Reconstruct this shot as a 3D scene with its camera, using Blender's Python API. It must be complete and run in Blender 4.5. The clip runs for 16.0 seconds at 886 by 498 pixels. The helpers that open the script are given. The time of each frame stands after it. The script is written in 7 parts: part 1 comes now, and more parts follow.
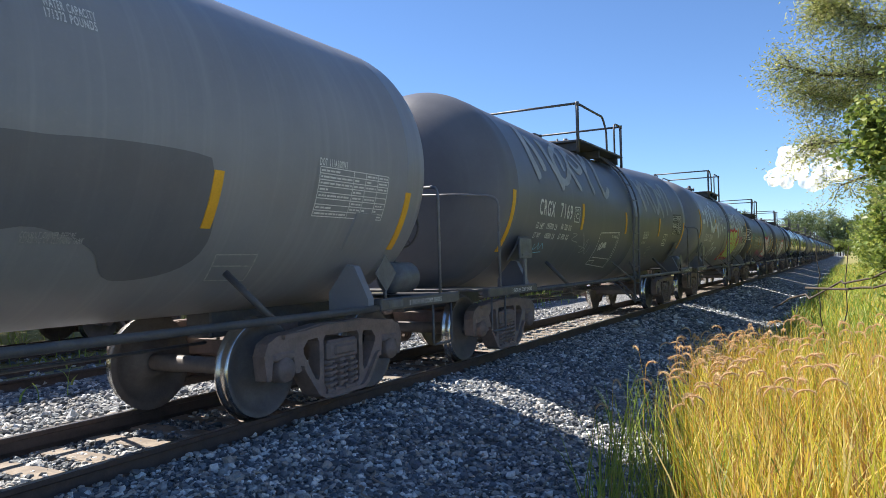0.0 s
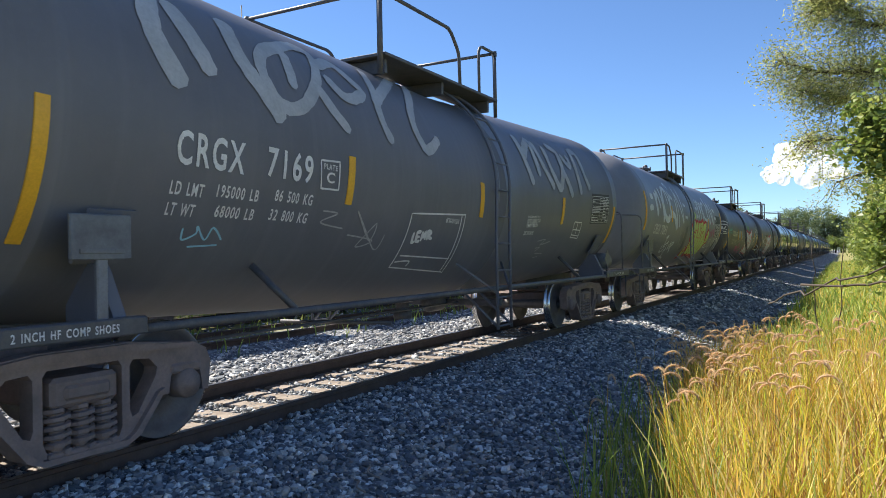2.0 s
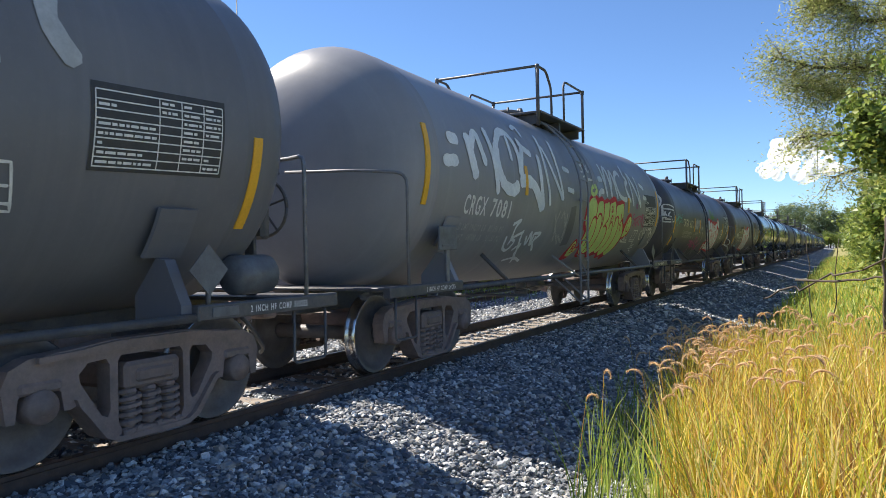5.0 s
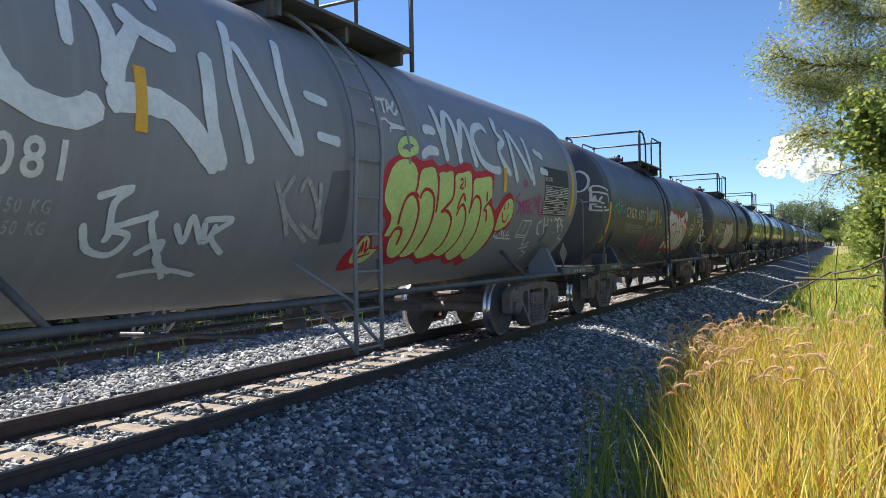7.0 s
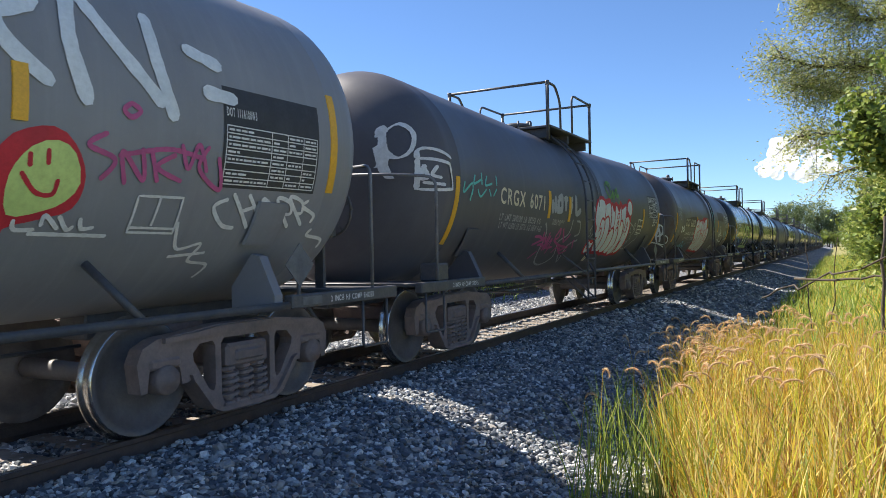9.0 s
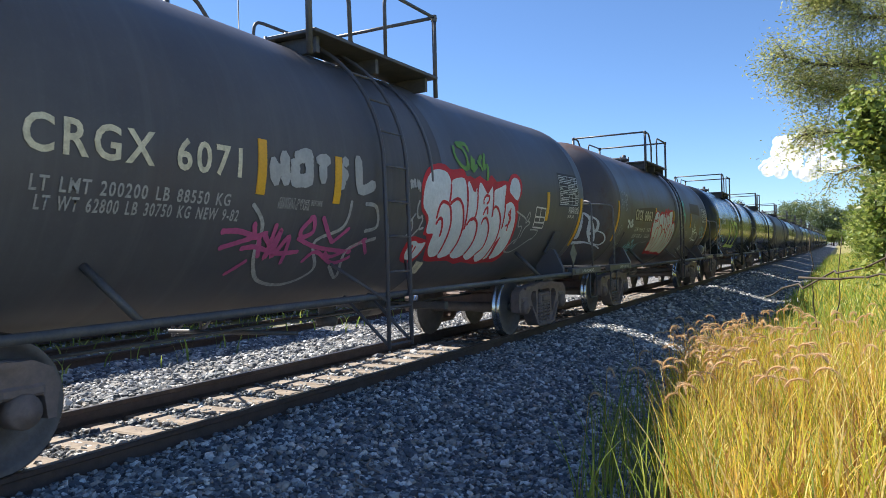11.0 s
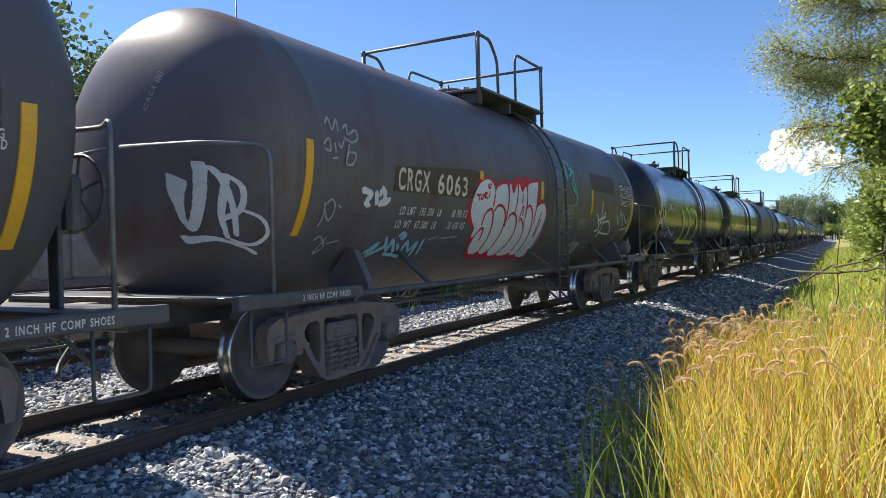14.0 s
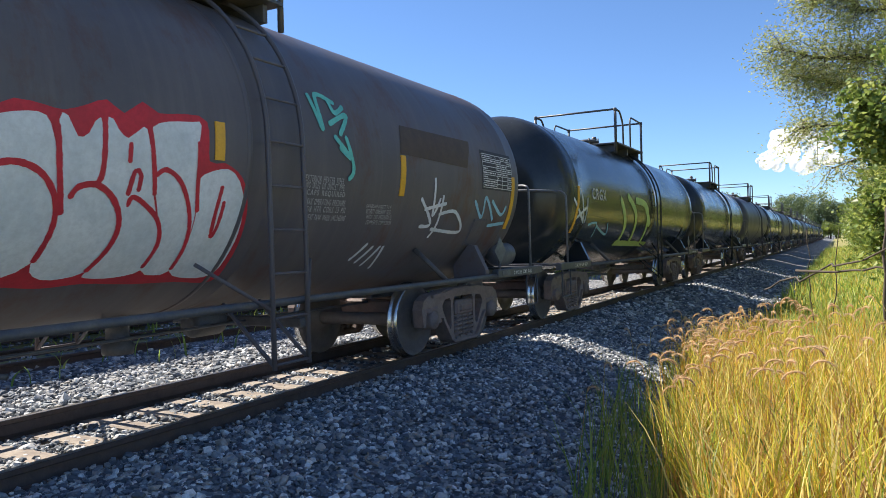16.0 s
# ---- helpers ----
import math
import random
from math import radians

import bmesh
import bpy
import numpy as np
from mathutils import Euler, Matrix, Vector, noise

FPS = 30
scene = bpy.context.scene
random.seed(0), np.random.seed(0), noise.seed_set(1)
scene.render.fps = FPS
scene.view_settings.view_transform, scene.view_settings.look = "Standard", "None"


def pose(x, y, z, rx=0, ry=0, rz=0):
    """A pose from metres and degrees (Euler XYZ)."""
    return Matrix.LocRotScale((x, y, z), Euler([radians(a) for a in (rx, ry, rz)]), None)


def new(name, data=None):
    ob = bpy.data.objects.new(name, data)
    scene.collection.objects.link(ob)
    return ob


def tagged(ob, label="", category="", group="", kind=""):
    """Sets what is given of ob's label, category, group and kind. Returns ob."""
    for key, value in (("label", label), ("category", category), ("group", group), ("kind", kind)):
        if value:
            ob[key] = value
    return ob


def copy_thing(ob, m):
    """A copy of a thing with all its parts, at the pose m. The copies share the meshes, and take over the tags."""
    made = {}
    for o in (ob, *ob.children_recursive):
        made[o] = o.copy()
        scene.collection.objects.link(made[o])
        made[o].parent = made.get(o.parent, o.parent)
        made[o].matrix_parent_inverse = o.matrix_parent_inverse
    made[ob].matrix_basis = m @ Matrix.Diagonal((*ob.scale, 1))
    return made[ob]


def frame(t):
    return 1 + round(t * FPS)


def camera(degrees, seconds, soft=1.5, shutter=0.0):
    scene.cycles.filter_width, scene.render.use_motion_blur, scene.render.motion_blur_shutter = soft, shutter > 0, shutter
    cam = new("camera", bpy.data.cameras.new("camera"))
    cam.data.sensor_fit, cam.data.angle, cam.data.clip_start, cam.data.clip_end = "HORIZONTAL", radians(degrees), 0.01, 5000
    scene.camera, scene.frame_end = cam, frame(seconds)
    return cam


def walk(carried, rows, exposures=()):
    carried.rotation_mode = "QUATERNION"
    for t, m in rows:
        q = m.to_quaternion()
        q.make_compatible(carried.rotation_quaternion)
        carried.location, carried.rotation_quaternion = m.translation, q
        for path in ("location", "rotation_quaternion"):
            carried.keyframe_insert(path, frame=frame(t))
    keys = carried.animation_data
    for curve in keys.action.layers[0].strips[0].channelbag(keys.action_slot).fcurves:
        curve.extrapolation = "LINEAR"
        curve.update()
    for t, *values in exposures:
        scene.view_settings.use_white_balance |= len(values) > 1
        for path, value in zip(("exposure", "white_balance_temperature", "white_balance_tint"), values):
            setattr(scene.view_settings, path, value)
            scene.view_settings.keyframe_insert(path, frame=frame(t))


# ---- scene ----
# ---------------------------------------------------------------- camera
CAM_X, CAM_Z = 5.579, 1.398
cam = camera(62.16, 16.0, soft=0.7, shutter=0.06)


def cam_pose(yaw, tilt, lean):
    """The camera turned by yaw to the left of the track, tilted and leaned."""
    turn = pose(0, 0, 0, 0, 0, yaw) @ pose(0, 0, 0, tilt, 0, 0) @ pose(0, 0, 0, 0, 0, lean)
    return Matrix.Translation((CAM_X, 0, CAM_Z)) @ turn


SWAY = [  # seconds, yaw, tilt, lean
    (0.0, 28.819, 91.026, -1.480),
    (0.5, 28.732, 90.870, -1.426),
    (1.0, 28.661, 90.727, -1.305),
    (1.5, 28.599, 90.618, -1.190),
    (2.0, 28.549, 90.600, -1.127),
    (2.5, 28.455, 90.612, -1.163),
    (3.0, 28.345, 90.572, -1.100),
    (3.5, 28.272, 90.507, -1.097),
    (4.0, 28.245, 90.418, -1.118),
    (6.5, 28.257, 90.073, -1.146),
    (7.0, 28.264, 90.051, -1.092),
    (7.5, 28.276, 90.065, -1.079),
    (8.0, 28.228, 90.090, -1.099),
    (8.5, 28.168, 90.103, -1.080),
    (9.0, 28.165, 90.135, -1.122),
    (11.5, 28.480, 90.141, -1.411),
    (12.0, 28.518, 90.040, -1.423),
    (12.5, 28.555, 89.952, -1.507),
    (13.0, 28.541, 89.881, -1.531),
    (13.5, 28.444, 89.819, -1.586),
    (14.0, 28.353, 89.762, -1.520),
    (14.5, 28.338, 89.781, -1.372),
    (15.0, 28.287, 89.838, -1.498),
    (15.5, 28.276, 89.834, -1.685),
    (16.0, 28.262, 89.703, -1.523),
]
walk(cam, [(t, cam_pose(a, b, c)) for t, a, b, c in SWAY], exposures=[(0, 1.12, 6450, 13), (16, 1.12, 6450, 13)])

# ---------------------------------------------------------------- light
SUN_WAY = Vector((1.0, -0.07, -1.01)).normalized()  # the way the sunlight travels
sun_data = bpy.data.lights.new("sun", "SUN")
sun_data.energy, sun_data.angle, sun_data.color = 4.5, radians(0.6), (1.0, 0.94, 0.82)
sun = new("sun", sun_data)
sun.rotation_mode = "QUATERNION"
sun.rotation_quaternion = SUN_WAY.to_track_quat("-Z", "Y")
world = bpy.data.worlds.new("world")
scene.world = world
world.use_nodes = True
wn = world.node_tree
wn.nodes.clear()
sky = wn.nodes.new("ShaderNodeTexSky")
sky.sky_type, sky.sun_disc = "NISHITA", False
sky.sun_elevation = math.asin(-SUN_WAY.z)
sky.sun_rotation = math.atan2(-SUN_WAY.x, -SUN_WAY.y)
sky.altitude = 1800
sky.air_density, sky.dust_density, sky.ozone_density = 1.0, 0.0, 5.0
bg = wn.nodes.new("ShaderNodeBackground")
bg.inputs["Strength"].default_value = 0.080
wout = wn.nodes.new("ShaderNodeOutputWorld")
tint = wn.nodes.new("ShaderNodeMix")  # a deep clear late-summer blue
tint.data_type, tint.blend_type = "RGBA", "MULTIPLY"
tint.inputs[0].default_value, tint.inputs[7].default_value = 1.0, (0.86, 0.97, 1.05, 1)
wn.links.new(sky.outputs[0], tint.inputs[6])
wn.links.new(tint.outputs[2], bg.inputs[0])
wn.links.new(bg.outputs[0], wout.inputs[0])


# ---------------------------------------------------------------- materials
def material(name, base, rough=0.6, metal=0.0, spec=0.5):
    """A node material; returns it with its nodes, links and principled node."""
    m = bpy.data.materials.new(name)
    m.use_nodes = True
    nt = m.node_tree
    b = nt.nodes["Principled BSDF"]
    b.inputs["Base Color"].default_value = (*base, 1)
    b.inputs["Roughness"].default_value = rough
    b.inputs["Metallic"].default_value = metal
    b.inputs["Specular IOR Level"].default_value = spec
    return m, nt, b


def noise_node(nt, scale, detail=4, rough=0.6, stretch=None, space="Object"):
    tc = nt.nodes.new("ShaderNodeTexCoord")
    mp = nt.nodes.new("ShaderNodeMapping")
    if stretch:
        mp.inputs["Scale"].default_value = stretch
    n = nt.nodes.new("ShaderNodeTexNoise")
    n.inputs["Scale"].default_value, n.inputs["Detail"].default_value = scale, detail
    n.inputs["Roughness"].default_value = rough
    nt.links.new(tc.outputs[space], mp.inputs[0])
    nt.links.new(mp.outputs[0], n.inputs["Vector"])
    return n.outputs[0]


def ramp(nt, fac, stops):
    r = nt.nodes.new("ShaderNodeValToRGB")
    while len(r.color_ramp.elements) < len(stops):
        r.color_ramp.elements.new(0.5)
    for e, (p, c) in zip(r.color_ramp.elements, stops):
        e.position, e.color = p, (*c, 1) if len(c) == 3 else c
    nt.links.new(fac, r.inputs[0])
    return r.outputs[0]


def mix(nt, fac, a, b, kind="MIX"):
    n = nt.nodes.new("ShaderNodeMix")
    n.data_type, n.blend_type = "RGBA", kind
    for key, v in ((0, fac), (6, a), (7, b)):
        if isinstance(v, (int, float)):
            n.inputs[key].default_value = v
        elif isinstance(v, tuple):
            n.inputs[key].default_value = (*v, 1)
        else:
            nt.links.new(v, n.inputs[key])
    return n.outputs[2]


def grey(a):
    return (a, a, a)


def bump(nt, b, height, strength=0.3, distance=0.01):
    n = nt.nodes.new("ShaderNodeBump")
    n.inputs["Strength"].default_value, n.inputs["Distance"].default_value = strength, distance
    nt.links.new(height, n.inputs["Height"])
    nt.links.new(n.outputs[0], b.inputs["Normal"])


def tank_paint(name, base, dusty, streak=0.5, rust=0.0, rough=(0.28, 0.5), spec=0.22):
    """Old painted tank plate: blotches, run-off streaks, dust on the lower flank, a little rust."""
    m, nt, b = material(name, base, 0.4, 0, spec)
    blot = noise_node(nt, 0.9, 6, 0.65)
    strk = noise_node(nt, 1.0, 5, 0.6, (0.25, 9.0, 0.35))
    fine = noise_node(nt, 22, 4, 0.7)
    c1 = mix(nt, ramp(nt, blot, [(0.35, grey(0)), (0.7, grey(1))]), base, tuple(x * 0.55 + y * 0.45 for x, y in zip(base, dusty)))
    f = ramp(nt, strk, [(0.5, grey(0)), (0.8, grey(streak))])
    c2 = mix(nt, f, c1, dusty)
    if rust:
        rn = noise_node(nt, 1.6, 8, 0.75, (0.6, 1.0, 0.5))
        c2 = mix(nt, ramp(nt, rn, [(0.52, grey(0)), (0.66, grey(rust))]), c2, (0.13, 0.055, 0.03))
    c3 = mix(nt, ramp(nt, fine, [(0.55, grey(0)), (0.9, grey(0.35))]), c2, dusty)
    nt.links.new(c3, b.inputs["Base Color"])
    rr = ramp(nt, blot, [(0.3, grey(rough[0])), (0.75, grey(rough[1]))])
    nt.links.new(rr, b.inputs["Roughness"])
    bump(nt, b, noise_node(nt, 2.2, 3, 0.5), 0.12, 0.02)
    return m


def worn(name, base, other, scale=6.0, rough=0.7, metal=0.0, strength=0.4, contrast=(0.4, 0.65)):
    """A plain worn surface of two mottled tones with fine relief."""
    m, nt, b = material(name, base, rough, metal)
    n = noise_node(nt, scale, 6, 0.7)
    c = mix(nt, ramp(nt, n, [(contrast[0], grey(0)), (contrast[1], grey(1))]), base, other)
    g = noise_node(nt, scale * 9, 3, 0.7)
    c = mix(nt, ramp(nt, g, [(0.4, grey(0)), (0.8, grey(0.5))]), c, tuple(x * 0.6 for x in base))
    nt.links.new(c, b.inputs["Base Color"])
    bump(nt, b, g, strength, 0.004)
    return m


def varied(name, tones, rough=0.75, per="island", translucent=0.0, grain=40.0):
    """Many small pieces, each of its own tone."""
    m, nt, b = material(name, tones[0], rough)
    if per == "island":
        src = nt.nodes.new("ShaderNodeNewGeometry").outputs["Random Per Island"]
    else:
        src = nt.nodes.new("ShaderNodeObjectInfo").outputs["Random"]
    c = ramp(nt, src, [(i / len(tones), t) for i, t in enumerate(tones)])
    c.node.color_ramp.interpolation = "CONSTANT"
    g = noise_node(nt, grain, 3, 0.6)
    c = mix(nt, ramp(nt, g, [(0.35, grey(0)), (0.8, grey(0.45))]), c, tuple(x * 0.5 for x in tones[0]))
    nt.links.new(c, b.inputs["Base Color"])
    if translucent:
        tr = nt.nodes.new("ShaderNodeBsdfTranslucent")
        nt.links.new(c, tr.inputs[0])
        mx = nt.nodes.new("ShaderNodeMixShader")
        mx.inputs[0].default_value = translucent
        nt.links.new(b.outputs[0], mx.inputs[1])
        nt.links.new(tr.outputs[0], mx.inputs[2])
        nt.links.new(mx.outputs[0], nt.nodes["Material Output"].inputs[0])
    return m


M_BLACK = tank_paint("black_tank_paint", (0.140, 0.143, 0.162), (0.22, 0.22, 0.235), 0.35, 0, (0.34, 0.52), 0.18)
M_GLOSS = tank_paint("glossy_black_tank_paint", (0.022, 0.026, 0.029), (0.08, 0.082, 0.078), 0.35, 0, (0.12, 0.3), 0.5)
M_MATTDARK = tank_paint("dull_black_tank_paint", (0.096, 0.094, 0.108), (0.17, 0.165, 0.175), 0.4, 0.08, (0.36, 0.54), 0.18)
M_BROWN = worn("brown_primer_patch", (0.10, 0.062, 0.038), (0.07, 0.045, 0.03), 5, 0.6, 0, 0.1)
M_GREYTANK = tank_paint("faded_grey_tank_paint", (0.23, 0.235, 0.26), (0.34, 0.34, 0.355), 0.6)
M_MATT = tank_paint("chalky_black_tank_paint", (0.235, 0.24, 0.26), (0.34, 0.34, 0.355), 0.5, 0.08, (0.34, 0.52), 0.18)
M_RUSTY = tank_paint("rust_stained_black_paint", (0.115, 0.106, 0.118), (0.195, 0.172, 0.168), 0.5, 0.6, (0.34, 0.52), 0.18)
# lighter copy of the black steel: sunlight on the handrails put into the colour
M_LITSTEEL = worn("sunlit_grey_steel", (0.20, 0.205, 0.22), (0.12, 0.12, 0.13), 6, 0.45)
M_FIELD = worn("black_stencil_field", (0.035, 0.035, 0.04), (0.05, 0.05, 0.055), 6, 0.6, 0, 0.1)
M_STEEL = worn("black_painted_steel", (0.075, 0.077, 0.085), (0.13, 0.12, 0.115), 5, 0.5)
M_TRUCK = worn("rust_brown_cast_steel", (0.28, 0.21, 0.185), (0.18, 0.14, 0.125), 4, 0.75)
M_WHEEL = worn("dark_wheel_steel", (0.18, 0.16, 0.15), (0.12, 0.105, 0.10), 5, 0.55)
M_TREAD = worn("polished_wheel_tread", (0.75, 0.73, 0.70), (0.58, 0.55, 0.52), 10, 0.24, 1.0, 0.05)
M_RAIL = worn("rusted_rail_steel", (0.11, 0.078, 0.062), (0.07, 0.05, 0.042), 7, 0.8)
M_RAILTOP = worn("shiny_rail_head", (0.35, 0.33, 0.31), (0.22, 0.18, 0.15), 12, 0.35, 1.0, 0.1)
M_YELLOW = worn("yellow_reflector", (0.85, 0.45, 0.03), (0.76, 0.39, 0.03), 6, 0.45, 0, 0.1)
M_WHITE = worn("white_stencil_paint", (0.80, 0.80, 0.79), (0.62, 0.62, 0.61), 14, 0.6, 0, 0.1)
M_CREAM = worn("cream_stencil_paint", (0.80, 0.74, 0.56), (0.5, 0.45, 0.32), 14, 0.6, 0, 0.1)
M_FAINT = worn("worn_white_stencil", (0.46, 0.46, 0.46), (0.28, 0.28, 0.28), 20, 0.7, 0, 0.1)
M_SPRAYGREY = worn("pale_grey_spray", (0.46, 0.47, 0.48), (0.36, 0.37, 0.38), 3, 0.7, 0, 0.1)
M_SPRAYWHITE = worn("white_spray", (0.78, 0.81, 0.84), (0.62, 0.67, 0.71), 2.5, 0.65, 0, 0.1)
M_SPRAYRED = worn("red_spray", (0.62, 0.03, 0.05), (0.48, 0.03, 0.045), 3, 0.65, 0, 0.1)
M_SPRAYLIME = worn("lime_spray", (0.62, 0.78, 0.26), (0.52, 0.68, 0.22), 2.5, 0.65, 0, 0.1)
M_SPRAYGREEN = worn("green_spray", (0.18, 0.36, 0.08), (0.13, 0.28, 0.06), 3, 0.65, 0, 0.1)
M_SPRAYTEAL = worn("teal_spray", (0.15, 0.60, 0.52), (0.12, 0.48, 0.42), 3, 0.65, 0, 0.1)
M_SPRAYBLUE = worn("light_blue_spray", (0.32, 0.60, 0.74), (0.25, 0.48, 0.60), 3, 0.65, 0, 0.1)
M_SPRAYPINK = worn("magenta_spray", (0.55, 0.11, 0.28), (0.42, 0.09, 0.22), 3, 0.65, 0, 0.1)
M_TIE = worn("weathered_tie_wood", (0.38, 0.32, 0.26), (0.22, 0.18, 0.15), 5, 0.9)
M_STONE = varied("ballast_stone", [(0.13, 0.15, 0.17), (0.34, 0.36, 0.37), (0.55, 0.56, 0.55), (0.17, 0.19, 0.22), (0.85, 0.85, 0.83), (0.25, 0.26, 0.27), (0.44, 0.41, 0.37), (0.10, 0.11, 0.13)], 0.8)
M_GRASS = varied("dry_grass_blade", [(0.80, 0.60, 0.07), (0.56, 0.56, 0.06), (0.88, 0.70, 0.18), (0.46, 0.24, 0.08), (0.78, 0.52, 0.10), (0.64, 0.62, 0.08), (0.42, 0.42, 0.05), (0.90, 0.74, 0.30)], 0.5, "island", 0.5)
M_STEM = varied("dry_grass_stem", [(0.62, 0.36, 0.12), (0.74, 0.50, 0.18), (0.46, 0.26, 0.10), (0.80, 0.62, 0.28)], 0.55, "island", 0.3)
M_GREENGRASS = varied("green_grass_blade", [(0.26, 0.38, 0.07), (0.38, 0.48, 0.09), (0.20, 0.31, 0.06), (0.48, 0.52, 0.13)], 0.5, "island", 0.5)
M_HEAD = varied("foxtail_bristle", [(0.85, 0.62, 0.36), (0.9, 0.70, 0.44), (0.70, 0.47, 0.25)], 0.7, "island", 0.6)
M_WILLOW = varied("willow_leaf", [(0.48, 0.50, 0.15), (0.62, 0.63, 0.26), (0.34, 0.39, 0.11), (0.68, 0.64, 0.30), (0.26, 0.29, 0.09)], 0.5, "island", 0.55)
M_LEAF = varied("broad_leaf", [(0.20, 0.29, 0.06), (0.31, 0.38, 0.08), (0.42, 0.46, 0.11), (0.15, 0.21, 0.05)], 0.45, "island", 0.45)
M_FARLEAF = varied("far_foliage", [(0.15, 0.21, 0.09), (0.21, 0.27, 0.11), (0.12, 0.17, 0.08), (0.27, 0.31, 0.14)], 0.7, "island", 0.25, 3.0)
M_BARK = worn("grey_bark", (0.11, 0.085, 0.065), (0.06, 0.047, 0.037), 9, 0.9)
M_BEIGE = worn("weathered_beige_paint", (0.42, 0.36, 0.29), (0.30, 0.24, 0.19), 2.0, 0.75, 0, 0.2)
M_GLASSY = worn("grey_cylinder_paint", (0.16, 0.17, 0.18), (0.10, 0.10, 0.11), 6, 0.5)


def ground_material():
    """Ballast grit beside the track, darkened as shade between stones, earth and short weeds farther out."""
    m, nt, b = material("gravel_and_earth", grey(0.15), 0.9)
    vo = nt.nodes.new("ShaderNodeTexVoronoi")
    vo.inputs["Scale"].default_value = 17
    tc = nt.nodes.new("ShaderNodeTexCoord")
    nt.links.new(tc.outputs["Object"], vo.inputs["Vector"])
    # grit tones kept dark: shade in the gaps under the loose stones, as colour
    stone = ramp(nt, vo.outputs["Color"], [(0.2, (0.06, 0.066, 0.075)), (0.5, (0.15, 0.155, 0.16)), (0.8, (0.34, 0.34, 0.335))])
    n = noise_node(nt, 0.7, 8, 0.7)
    earth = ramp(nt, noise_node(nt, 3.0, 6, 0.7), [(0.35, (0.16, 0.17, 0.05)), (0.6, (0.32, 0.28, 0.10)), (0.8, (0.40, 0.32, 0.16))])
    sx = nt.nodes.new("ShaderNodeSeparateXYZ")
    nt.links.new(tc.outputs["Object"], sx.inputs[0])
    ab = nt.nodes.new("ShaderNodeMath")
    ab.operation = "ADD"
    nt.links.new(sx.outputs[0], ab.inputs[0])
    ab.inputs[1].default_value = 1.0
    ab2 = nt.nodes.new("ShaderNodeMath")
    ab2.operation = "ABSOLUTE"
    nt.links.new(ab.outputs[0], ab2.inputs[0])
    sc = nt.nodes.new("ShaderNodeMath")
    sc.operation = "MULTIPLY_ADD"
    nt.links.new(n, sc.inputs[0])
    sc.inputs[1].default_value = 1.6
    nt.links.new(ab2.outputs[0], sc.inputs[2])
    dv = nt.nodes.new("ShaderNodeMath")
    dv.operation = "DIVIDE"
    nt.links.new(sc.outputs[0], dv.inputs[0])
    dv.inputs[1].default_value = 10.0
    f = ramp(nt, dv.outputs[0], [(0.54, grey(0)), (0.62, grey(1))])
    nt.links.new(mix(nt, f, stone, earth), b.inputs["Base Color"])
    bump(nt, b, vo.outputs["Distance"], 0.8, 0.03)
    return m


M_GROUND = ground_material()


